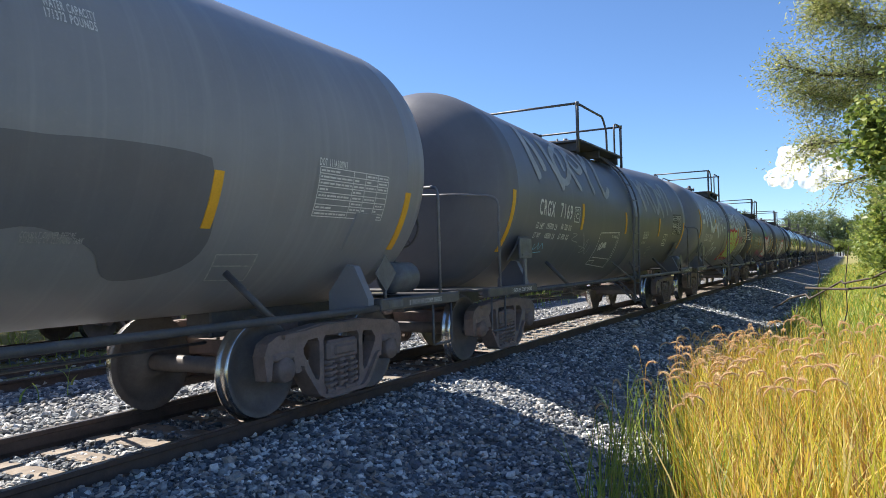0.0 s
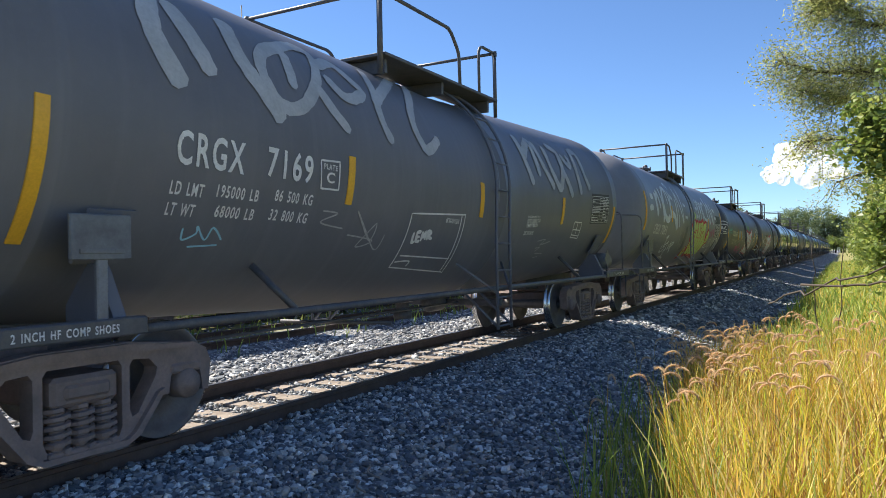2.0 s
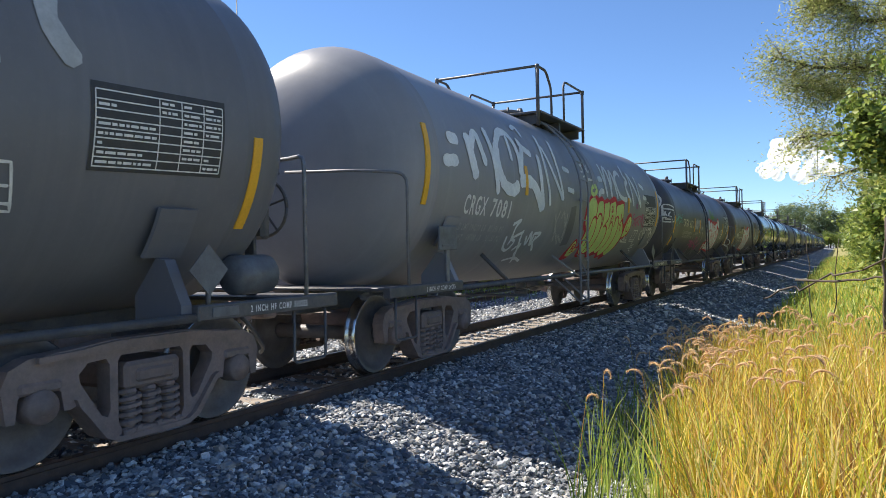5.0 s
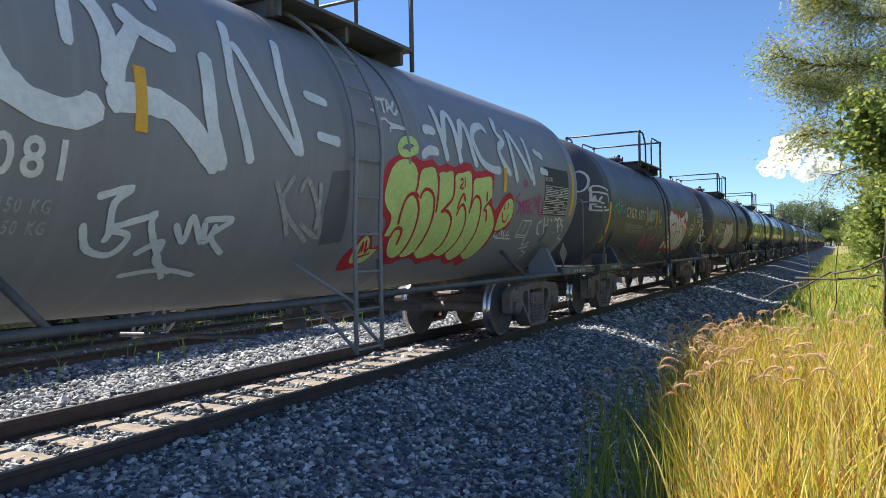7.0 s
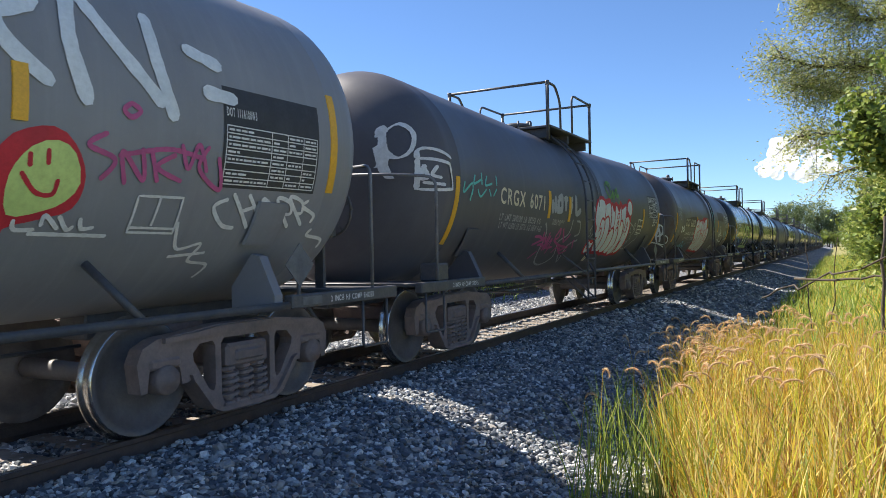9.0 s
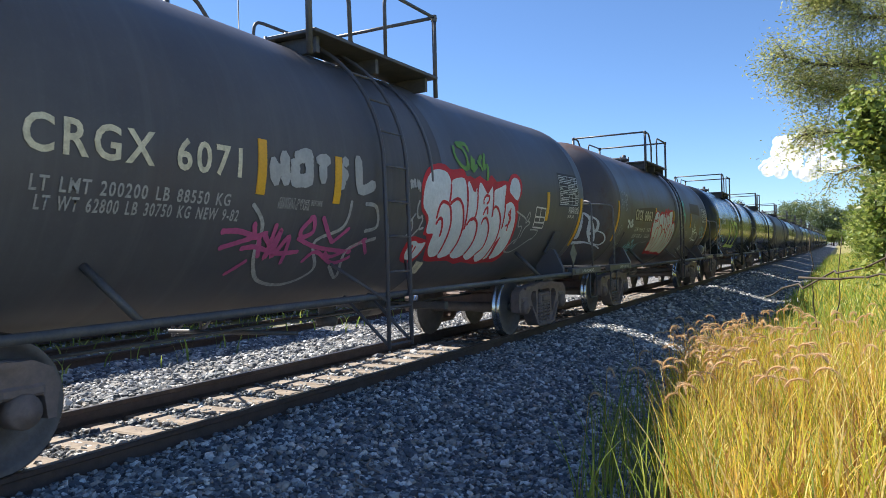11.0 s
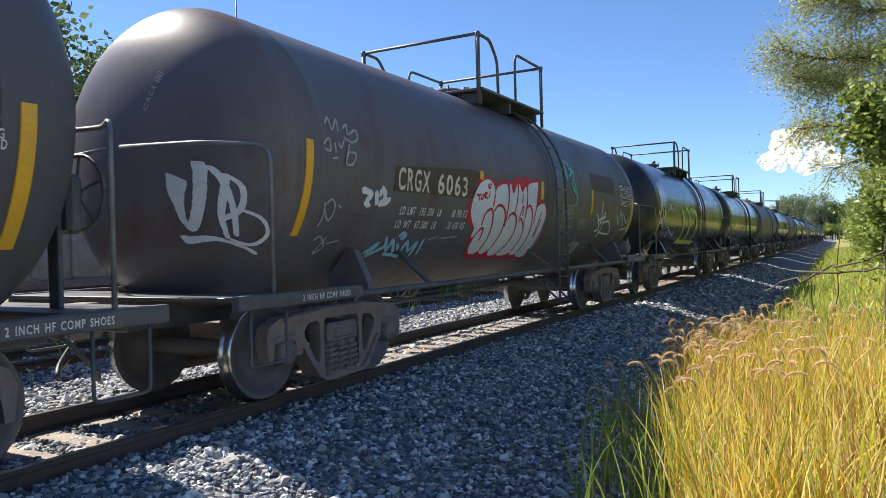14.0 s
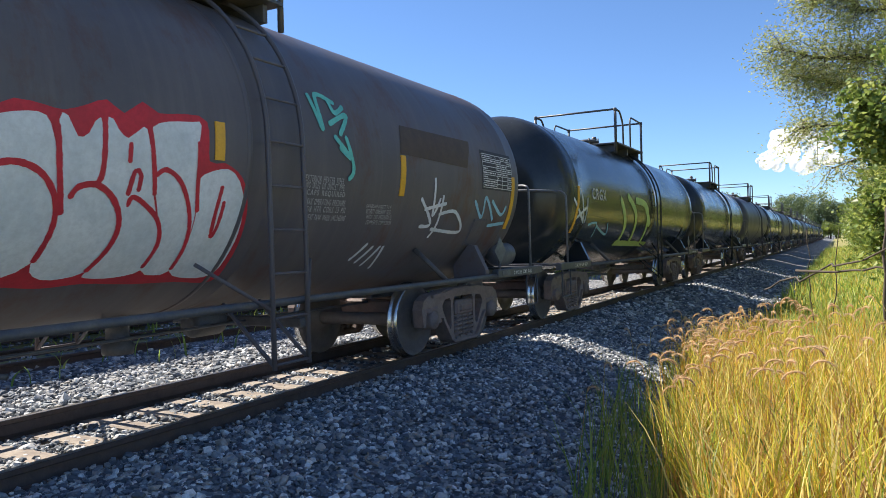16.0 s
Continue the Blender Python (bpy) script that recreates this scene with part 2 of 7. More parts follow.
# ---------------------------------------------------------------- mesh tools
class Mesh:
    """Collects vertices and faces of one part."""

    def __init__(self):
        self.v, self.f, self.s = [], [], []

    def add(self, verts, faces, smooth=False):
        k = len(self.v)
        self.v += [tuple(p) for p in verts]
        self.f += [tuple(i + k for i in q) for q in faces]
        self.s += [smooth] * len(faces)
        return self

    def box(self, x0, x1, y0, y1, z0, z1, c=0.006):
        """A box with chamfered edges."""
        c = min(c, (x1 - x0) / 3, (y1 - y0) / 3, (z1 - z0) / 3)
        bm = bmesh.new()
        bmesh.ops.create_cube(bm, size=1)
        for p in bm.verts:
            p.co = Vector(((x0 + x1) / 2 + p.co.x * (x1 - x0), (y0 + y1) / 2 + p.co.y * (y1 - y0), (z0 + z1) / 2 + p.co.z * (z1 - z0)))
        bmesh.ops.bevel(bm, geom=bm.edges[:], offset=c, segments=1, affect="EDGES")
        return self.take(bm)

    def take(self, bm, smooth=False, m=None):
        bm.verts.index_update()
        self.add([(m @ p.co) if m else p.co.copy() for p in bm.verts], [[p.index for p in f.verts] for f in bm.faces], smooth)
        bm.free()
        return self

    def tube(self, pts, r, n=8, closed=False):
        """A round bar along a line of points."""
        pts = [Vector(p) for p in pts]
        radii = r if isinstance(r, (list, tuple)) else [r] * len(pts)
        rings, side = [], None
        for i, p in enumerate(pts):
            d = (pts[min(i + 1, len(pts) - 1)] - pts[max(i - 1, 0)]).normalized()
            if side is None:
                side = d.orthogonal().normalized()
            side = (side - d * side.dot(d)).normalized()
            up = d.cross(side)
            rings.append([p + (side * math.cos(a) + up * math.sin(a)) * radii[i] for a in (2 * math.pi * k / n for k in range(n))])
        verts = [q for g in rings for q in g]
        faces = [(i * n + k, i * n + (k + 1) % n, (i + 1) * n + (k + 1) % n, (i + 1) * n + k) for i in range(len(rings) - 1) for k in range(n)]
        faces += [tuple(reversed(range(n))), tuple(range((len(rings) - 1) * n, len(rings) * n))]
        return self.add(verts, faces, n > 5)

    def lathe(self, profile, n=24, axis="x", at=(0, 0, 0), smooth=True):
        """A turned body: profile of (radius, place along the axis)."""
        at = Vector(at)
        verts = []
        for r, h in profile:
            for k in range(n):
                a = 2 * math.pi * k / n
                c, s = r * math.cos(a), r * math.sin(a)
                verts.append(at + (Vector((h, c, s)) if axis == "x" else Vector((c, h, s)) if axis == "y" else Vector((c, s, h))))
        faces = [(i * n + k, i * n + (k + 1) % n, (i + 1) * n + (k + 1) % n, (i + 1) * n + k) for i in range(len(profile) - 1) for k in range(n)]
        return self.add(verts, faces, smooth)

    def prism(self, outline, x0, x1, holes=()):
        """A plate cut to an outline in the (y, z) plane, with holes, from x0 to x1."""
        bm = bmesh.new()
        for loop in (outline, *holes):
            vs = [bm.verts.new((0, y, z)) for y, z in loop]
            for a, b in zip(vs, vs[1:] + vs[:1]):
                bm.edges.new((a, b))
        bmesh.ops.triangle_fill(bm, edges=bm.edges[:], use_beauty=True, use_dissolve=False)
        faces = [[tuple(p.co) for p in f.verts] for f in bm.faces]
        bm.free()
        for x, flip in ((x0, False), (x1, True)):
            for q in faces:
                q = [(x, y, z) for _, y, z in q]
                self.add(q[::-1] if flip else q, [tuple(range(len(q)))])
        for loop in (outline, *holes):
            k = len(loop)
            self.add([(x0, y, z) for y, z in loop] + [(x1, y, z) for y, z in loop], [(i, (i + 1) % k, k + (i + 1) % k, k + i) for i in range(k)])
        return self

    def data(self, name, mat):
        me = bpy.data.meshes.new(name)
        me.from_pydata(self.v, [], self.f)
        me.polygons.foreach_set("use_smooth", self.s)
        me.materials.append(mat)
        bm = bmesh.new()
        bm.from_mesh(me)
        bmesh.ops.recalc_face_normals(bm, faces=bm.faces[:])
        bm.to_mesh(me)
        bm.free()
        return me


def part(name, mesh, mat, parent, label="", at=None):
    """One mesh object under a thing or under a part."""
    ob = new(name, mesh if isinstance(mesh, bpy.types.Mesh) else mesh.data(name, mat))
    ob.parent = parent
    if at is not None:
        ob.matrix_basis = at
    return tagged(ob, label)


def thing(name, label, category, group="", at=None, kind=""):
    ob = new(name)
    ob.empty_display_size = 0.2
    if at is not None:
        ob.matrix_basis = at
    return tagged(ob, label, category, group, kind)


def bent(points, r=0.12, n=4):
    """Rounds the corners of a polyline."""
    pts = [Vector(p) for p in points]
    out = [pts[0]]
    for a, b, c in zip(pts, pts[1:], pts[2:]):
        u, w = (a - b), (c - b)
        k = min(r, u.length * 0.45, w.length * 0.45)
        p, q = b + u.normalized() * k, b + w.normalized() * k
        out += [(1 - s) ** 2 * p + 2 * s * (1 - s) * b + s * s * q for s in (i / n for i in range(n + 1))]
    return out + [pts[-1]]


def soup(name, verts, faces, mat, label="", category="", kind="stuff", smooth=False, parent=None):
    """One large mesh from arrays."""
    me = bpy.data.meshes.new(name)
    verts, faces = np.asarray(verts, "f"), np.asarray(faces, "i")
    me.vertices.add(len(verts))
    me.vertices.foreach_set("co", verts.ravel())
    k = faces.shape[1]
    me.loops.add(faces.size)
    me.loops.foreach_set("vertex_index", faces.ravel())
    me.polygons.add(len(faces))
    me.polygons.foreach_set("loop_start", np.arange(0, faces.size, k, dtype="i"))
    me.polygons.foreach_set("use_smooth", np.full(len(faces), smooth))
    me.update(calc_edges=True)
    me.materials.append(mat)
    ob = new(name, me)
    ob.parent = parent
    return tagged(ob, label, category, "", kind)


def ground_z(x, y=0.0):
    """Height of the ground: the track bed, its shoulders, the ditch and the grassy bank."""
    k = [(-60, -0.2), (-14, -0.35), (-7.5, -0.34), (-6.6, -0.28), (-3.4, -0.28), (-2.3, -0.28), (-1.6, -0.15), (-0.86, -0.15), (-0.7, -0.21), (0.7, -0.21), (0.86, -0.15), (1.6, -0.16), (2.2, -0.32), (3.0, -0.56), (3.6, -0.68), (4.2, -0.62), (5.4, -0.42), (7, -0.25), (10, 0.3), (16, 0.9), (60, 1.6)]
    return float(np.interp(x, [p[0] for p in k], [p[1] for p in k]))


# ---------------------------------------------------------------- ground and track
def build_ground():
    xs = [-900, -300, -120, -60, -30, -14, -10, -7.5, -6.6, -5, -3.4, -2.3, -1.5, -0.86, -0.7, 0, 0.7, 0.86, 1.25, 1.6, 1.9, 2.2, 2.6, 3.0, 3.3, 3.6, 3.9, 4.2, 4.8, 5.4, 6.2, 7, 8.5, 10, 13, 16, 30, 60, 120, 300, 900]
    ys = [-300, -60, -20, -8] + [0.5 * i - 4 for i in range(90)] + [45, 55, 70, 90, 120, 160, 220, 320, 500, 900, 1800]
    v = []
    for y in ys:
        for x in xs:
            wob = 0.05 * noise.noise((x * 0.9, y * 0.9, 3.0)) if 1.6 < abs(x) < 20 else 0
            v.append((x, y, ground_z(x) + wob))
    n = len(xs)
    f = [(j * n + i, j * n + i + 1, (j + 1) * n + i + 1, (j + 1) * n + i) for j in range(len(ys) - 1) for i in range(n - 1)]
    soup("ground", v, f, M_GROUND, "grey ballast and earth ground with weedy bank", "ground", "structure", True)


RAIL_PROFILE = [(-0.07, -0.17), (0.07, -0.17), (0.07, -0.157), (0.012, -0.135), (0.009, -0.05), (0.034, -0.038), (0.037, -0.008), (0.028, -0.0015), (-0.028, -0.0015), (-0.037, -0.008), (-0.034, -0.038), (-0.009, -0.05), (-0.012, -0.135), (-0.07, -0.157)]


def build_rail(x, label):
    rail = thing("rail", label, "rail", "rails")
    body = Mesh()
    k = len(RAIL_PROFILE)
    ys = (-60.0, 0.0, 30.0, 120.0, 900.0)
    body.add([(x + px, y, pz) for y in ys for px, pz in RAIL_PROFILE], [(j * k + i, j * k + (i + 1) % k, (j + 1) * k + (i + 1) % k, (j + 1) * k + i) for j in range(len(ys) - 1) for i in range(k)])
    part("rail_body", body, M_RAIL, rail)
    top = Mesh()
    top.add([(x + px, y, pz) for y in (-60.0, 900.0) for px, pz in ((-0.03, -0.001), (-0.02, 0.001), (0.02, 0.001), (0.03, -0.001))], [(0, 1, 5, 4), (1, 2, 6, 5), (2, 3, 7, 6)])
    part("rail_head", top, M_RAILTOP, rail, "polished running surface")


def build_tracks():
    for x in (0.7545, -0.7545):
        build_rail(x, "rust brown steel rail with polished running surface")
    for x in (-4.95, -6.4, -8.78, -10.22):
        rail = thing("rail", "unused rusty rail of a side track beside weeds", "rail", "rails", pose(x, 0, -0.13))
        body = Mesh()
        k = len(RAIL_PROFILE)
        body.add([(px, y, pz) for y in (-60.0, 900.0) for px, pz in RAIL_PROFILE], [(i, (i + 1) % k, k + (i + 1) % k, k + i) for i in range(k)])
        part("rail_body", body, M_RAIL, rail)


def build_ties():
    """Wooden ties under the rails, half sunk in the ballast."""
    rnd = random.Random(4)
    shapes = []
    for i in range(4):
        m = Mesh().box(-1.3, 1.3, -0.115, 0.115, -0.34, -0.155, 0.012)
        m.v = [(x + rnd.uniform(-0.012, 0.012), y + rnd.uniform(-0.01, 0.01), z + rnd.uniform(-0.006, 0.004)) for x, y, z in m.v]
        shapes.append(m.data("tie", M_TIE))
    for i in range(120):
        tie = new("tie", shapes[i % 4])
        tie.matrix_basis = pose(rnd.uniform(-0.03, 0.03), -4.0 + i * 0.50 + rnd.uniform(-0.03, 0.03), 0, 0, 0, rnd.uniform(-1.2, 1.2))
        tagged(tie, "weathered wooden railway tie half buried in ballast", "railway tie", "ties under the rails")


# ---------------------------------------------------------------- tank cars
R, ZC = 1.46, 2.30  # radius of the tank being built and height of its axis above the rail
SHELL = {}
HEAD = 0.62  # depth of the dished ends


def on_tank(car, u, w, off):
    """The place on a car's shell, u metres from its middle and w metres of arc above its flank."""
    r, zc, rise, half = SHELL[car]
    zc += rise * (min(abs(u) / 6.25, 1.1) - 0.35)
    a, h = w / r, abs(u) - half
    if h > 0:  # on the dished end
        h = min(h / HEAD, 0.985)
        k = (1 - h * h) ** 0.36
        steep = 0.72 * r * h * (1 - h * h) ** -0.64 / HEAD
        n = math.hypot(1, steep)
        r, u = r * k + off * 1.5 / n, u + math.copysign(off * 1.5 * steep / n, u)
        return (r * math.cos(a), u, zc + r * math.sin(a))
    return ((r + off) * math.cos(a), u, zc + (r + off) * math.sin(a))


def tank_mesh(half, sections=()):
    """The tank shell with dished ends and faint weld bands."""
    n = 72
    prof = []
    hd = HEAD
    for k in range(13):
        a = math.pi / 2 * k / 12
        prof.append((max(R * math.sin(a) ** 0.72, 0.001), -half - hd * math.cos(a)))
    ys = sorted({-half, half, *[s + d for s in sections for d in (-0.02, -0.008, 0.008, 0.02)], *[-half + 2 * half * i / 10 for i in range(11)]})
    for y in ys[1:-1]:
        prof.append((R + (0.004 if any(abs(y - s) < 0.01 for s in sections) else 0), y))
    for k in range(13):
        a = math.pi / 2 * k / 12
        prof.append((max(R * math.cos(a) ** 0.72, 0.001), half + hd * math.sin(a)))
    return Mesh().lathe(prof, n, "y", (0, 0, ZC))


def wheelset_meshes():
    axle = Mesh().lathe([(0.001, -1.02), (0.07, -1.02), (0.075, -0.72), (0.09, -0.6), (0.08, 0), (0.09, 0.6), (0.075, 0.72), (0.07, 1.02), (0.001, 1.02)], 16, "x")
    wheels = []
    for s in (1, -1):
        disc = Mesh().lathe([(0.09, s * 0.64), (0.14, s * 0.63), (0.17, s * 0.70), (0.37, s * 0.735), (0.40, s * 0.69), (0.445, s * 0.685), (0.485, s * 0.69)], 40, "x")
        disc.lathe([(0.446, s * 0.805), (0.40, s * 0.805), (0.385, s * 0.765), (0.18, s * 0.735), (0.15, s * 0.80), (0.09, s * 0.80)], 40, "x")
        tread = Mesh().lathe([(0.486, s * 0.690), (0.486, s * 0.705), (0.462, s * 0.722), (0.457, s * 0.75), (0.453, s * 0.803), (0.446, s * 0.8055)], 40, "x")
        wheels.append((disc, tread))
    return axle, wheels


def curve_loop(cy, cz, ry, rz, n=8, sq=1.0, lean=0.0):
    out = []
    for k in range(n):
        a = 2 * math.pi * (k + 0.5) / n
        c, s = math.cos(a), math.sin(a)
        y = math.copysign(abs(c) ** sq, c) * ry
        z = math.copysign(abs(s) ** sq, s) * rz
        out.append((cy + y + lean * z, cz + z))
    return out


def sideframe_mesh(s):
    """Cast side frame of a freight truck: bearing jaws, slanted openings and a spring opening."""
    half = [(0.33, 0.12), (0.41, 0.17), (0.61, 0.42), (0.66, 0.40), (0.71, 0.40), (0.73, 0.53), (0.79, 0.585), (0.97, 0.585), (1.02, 0.53), (1.04, 0.38), (1.10, 0.38), (1.13, 0.60), (1.08, 0.71), (0.95, 0.77), (0.62, 0.80), (0.34, 0.83)]
    outline = half + [(-y, z) for y, z in reversed(half)]
    tri = [(0.36, 0.66), (0.39, 0.70), (0.53, 0.69), (0.60, 0.62), (0.59, 0.56), (0.43, 0.31), (0.38, 0.29), (0.36, 0.34)]
    tri2 = [(-y, z) for y, z in reversed(tri)]
    mid = [(-0.27, 0.18), (0.27, 0.18), (0.295, 0.24), (0.295, 0.67), (0.265, 0.71), (-0.265, 0.71), (-0.295, 0.67), (-0.295, 0.24)]
    m = Mesh().prism(outline, s * 0.92, s * 1.06, (tri, tri2, mid))
    edge = [(0.31, 0.105), (0.42, 0.155), (0.62, 0.41), (0.64, 0.46), (0.59, 0.44), (0.38, 0.185), (0.31, 0.145)]
    rim = edge + [(-y, z) for y, z in reversed(edge)]
    m.prism(rim, s * 0.89, s * 1.10)
    top = [(-0.9, 0.775), (-0.6, 0.79), (-0.34, 0.82), (0.34, 0.82), (0.6, 0.79), (0.9, 0.775), (0.9, 0.735), (0.6, 0.745), (0.34, 0.76), (-0.34, 0.76), (-0.6, 0.745), (-0.9, 0.735)]
    m.prism(top, s * 0.89, s * 1.10)
    return m


def build_truck(car, yc, name, meshes):
    """A two-axle truck: side frames, springs, bearings, bolster and two rolling wheelsets."""
    at = Matrix.Translation((0, yc, 0))
    out = []
    for dy in (-0.875, 0.875):
        ws = part("wheelset", meshes["axle"], None, car, "steel wheelset with bright worn treads", Matrix.Translation((0, yc + dy, 0.457)))
        for k in range(2):
            part("wheel", meshes["disc%d" % k], None, ws)
            part("tread", meshes["tread%d" % k], None, ws, "shiny wheel tread")
        out.append(ws)
    bol = part("bolster", meshes["bolster"], None, car, "", at)
    for s in (0, 1):
        sf = part("side_frame", meshes["side%d" % s], None, car, "rust-brown cast side frame", at)
        part("spring_nest", meshes["spring%d" % s], None, sf, "coil springs")
        part("bearing_cap", meshes["cap%d" % s], None, sf)
        part("bearing_cap", meshes["cap%d" % (s + 2)], None, sf)
        part("brake_beam", meshes["beam%d" % s], None, sf)
        part("brake_beam", meshes["beam%d" % (s + 2)], None, sf)
    return out


def truck_meshes():
    axle, wheels = wheelset_meshes()
    d = {"axle": axle.data("axle", M_WHEEL)}
    for k, (disc, tread) in enumerate(wheels):
        d["disc%d" % k] = disc.data("wheel", M_WHEEL)
        d["tread%d" % k] = tread.data("tread", M_TREAD)
    d["bolster"] = Mesh().box(-1.09, 1.09, -0.25, 0.25, 0.45, 0.655, 0.03).box(-1.115, 1.115, -0.17, 0.17, 0.50, 0.60, 0.02).box(-0.3, 0.3, -0.25, 0.25, 0.66, 0.86, 0.02).data("bolster", M_TRUCK)
    for i, s in enumerate((1, -1)):
        d["side%d" % i] = sideframe_mesh(s).data("side_frame", M_TRUCK)
        sp = Mesh()
        for oy in (-0.175, 0.0, 0.175):
            pts = [(s * 1.01 + 0.078 * math.cos(a), oy + 0.078 * math.sin(a), 0.17 + 0.28 * a / (2 * math.pi * 5)) for a in np.linspace(0, 2 * math.pi * 5, 46)]
            sp.tube(pts, 0.021, 5)
            sp.lathe([(0.055, 0.17), (0.055, 0.45)], 10, "z", (s * 1.01, oy, 0))
        sp.box(min(s * 0.9, s * 1.09), max(s * 0.9, s * 1.09), -0.27, 0.27, 0.125, 0.175, 0.01)
        d["spring%d" % i] = sp.data("spring_nest", M_TRUCK)
        for j, oy in ((i, -0.875), (i + 2, 0.875)):
            d["cap%d" % j] = Mesh().lathe([(0.001, s * 1.13), (0.05, s * 1.13), (0.055, s * 1.11), (0.105, s * 1.105), (0.115, s * 1.08), (0.12, s * 0.95), (0.10, s * 0.9)], 18, "x", (0, oy, 0.457)).box(min(s * 0.93, s * 1.08), max(s * 0.93, s * 1.08), oy - 0.15, oy + 0.15, 0.54, 0.62, 0.02).data("bearing_cap", M_TRUCK)
        for j, e in ((i, -1), (i + 2, 1)):
            d["beam%d" % j] = Mesh().tube([(s * 0.7, e * 0.5, 0.36), (s * 0.78, e * 0.42, 0.40), (0, e * 0.33, 0.38)], 0.03, 6).data("brake_beam", M_TRUCK)
    return d


TRUCK = truck_meshes()
CARS = {}
ROLLING = []


def build_car(name, yref, half, tc, paint, label, shell=(1.46, 2.30)):  # shell: radius, axis height, rise of the ends
    """One tank car. yref: its place along the track at 8 s. half: half the straight shell. tc: truck centres."""
    global R, ZC
    R, ZC = shell[:2]
    rise = shell[2] if len(shell) > 2 else 0.0
    car = thing("tank_car", label, "tank car", "cars of the train", pose(0, yref, 0))
    hull = tank_mesh(half, (-half + 0.25, 0.62, half - 0.25))
    hull.v = [(x, y, z + rise * (min(abs(y) / 6.25, 1.1) - 0.35)) for x, y, z in hull.v]
    part("tank", hull, paint, car)
    end = half + 0.86
    front, rear = tc if isinstance(tc, tuple) else (tc, tc)
    for s in (-1, 1):
        tc = front if s < 0 else rear
        ROLLING.append((car, build_truck(car, s * tc, "front", TRUCK)))
        # stub sill, coupler, draft gear
        y0, y1 = sorted((s * (tc - 0.9), s * (end - 0.02)))
        part("stub_sill", Mesh().box(-0.17, 0.17, y0, y1, 0.72, 1.02, 0.015), M_STEEL, car)
        cp = Mesh().tube([(0, s * (end - 0.05), 0.86), (0, s * (end + 0.25), 0.86)], 0.075, 8)
        ya, yb = sorted((s * (end + 0.16), s * (end + 0.36)))
        cp.box(-0.15, 0.13, ya, yb, 0.71, 1.0, 0.03)
        part("coupler", cp, M_TRUCK, car, "rusty knuckle coupler")
        hose = [(0.35 * s, s * (end - 0.05), 0.80), (0.37 * s, s * (end + 0.12), 0.62), (0.34 * s, s * (end + 0.28), 0.45), (0.2 * s, s * (end + 0.38), 0.38)]
        part("air_hose", Mesh().tube(bent(hose, 0.12), 0.022, 6), M_STEEL, car)
        # end platform: side sills, cross deck
        ya, yb = sorted((s * (end - 1.68), s * end))
        pf = Mesh()
        yc, yd = sorted((s * (end - 0.62), s * end))
        pf.box(-1.42, 1.42, yc, yd, 1.00, 1.035, 0.006)
        part("end_platform", pf, M_STEEL, car)
        for k in (-1, 1):
            xa, xb = sorted((k * 1.40, k * 1.50))
            part("side_sill", Mesh().box(xa, xb, ya, yb, 0.925, 1.045, 0.012), M_STEEL, car)
            if s > 0 and k > 0:
                part("sill_plate", Mesh().box(1.499, 1.507, end - 1.55, end - 1.28, 0.95, 1.02, 0.002), M_GLASSY, car, "small grey plate")
            # corner handrail, its steel coloured lighter for the sun on it
            pts = [(k * 1.47, s * (end - 0.42), 1.04), (k * 1.47, s * (end - 0.42), 2.27), (k * 1.0, s * (end - 0.12), 2.30), (k * 0.05, s * (end - 0.10), 2.34)]
            part("handrail", Mesh().tube(bent(pts, 0.14), 0.019, 8), M_LITSTEEL, car, "round-bar handrail in grey lightened for sunlight")
            st = [(k * 1.46, s * (end - 0.15), 0.95), (k * 1.46, s * (end - 0.15), 0.47), (k * 1.46, s * (end - 0.58), 0.47), (k * 1.46, s * (end - 0.58), 0.95)]
            part("stirrup_step", Mesh().tube(bent(st, 0.05), 0.014, 6), M_STEEL, car)
            # bolster saddle plate under the tank
            y = s * tc
            shape = [(0.95, 0.93), (1.43, 0.97), (1.43, 1.05), (1.27, 1.38), (1.18, 1.40), (0.95, 1.12)]
            n = len(shape)
            sad = Mesh().add([(k * a, y + d, b) for d in (-0.05, 0.05) for a, b in shape], [tuple(range(n)), tuple(range(2 * n - 1, n - 1, -1))] + [(i, (i + 1) % n, n + (i + 1) % n, n + i) for i in range(n)])
            pad = Mesh()
            ws = [-0.97, -0.87, -0.77, -0.67, -0.57]
            for a, b in ((0.02, 0.17),):
                rows = [(-b - 0.012, 0.0), (-b, a), (b, a), (b + 0.012, 0.0)]
                vs = [(k * (R + o) * math.cos(w / R), y + d, ZC + (R + o) * math.sin(w / R)) for w in ws for d, o in rows]
                pad.add(vs, [(4 * i + q, 4 * i + q + 1, 4 * i + q + 5, 4 * i + q + 4) for i in range(len(ws) - 1) for q in range(3)] + [(0, 1, 2, 3), (16, 17, 18, 19)])
            part("bolster_pad", pad, paint, car, "welded pad plate")
            part("bolster_web", sad, paint, car)
    # running pipe along both flanks, on struts
    for k in (-1, 1):
        part("side_pipe", Mesh().tube([(k * 1.45, -end + 1.5, 0.955), (k * 1.45, end - 1.5, 0.955)], 0.035, 10), M_STEEL, car)
        for y in (-half * 0.62, half * 0.62):
            part("strut", Mesh().tube([(k * 1.45, y + 0.02, 0.96), (k * 1.12, y - 0.18, 1.36)], 0.03, 6), M_STEEL, car)
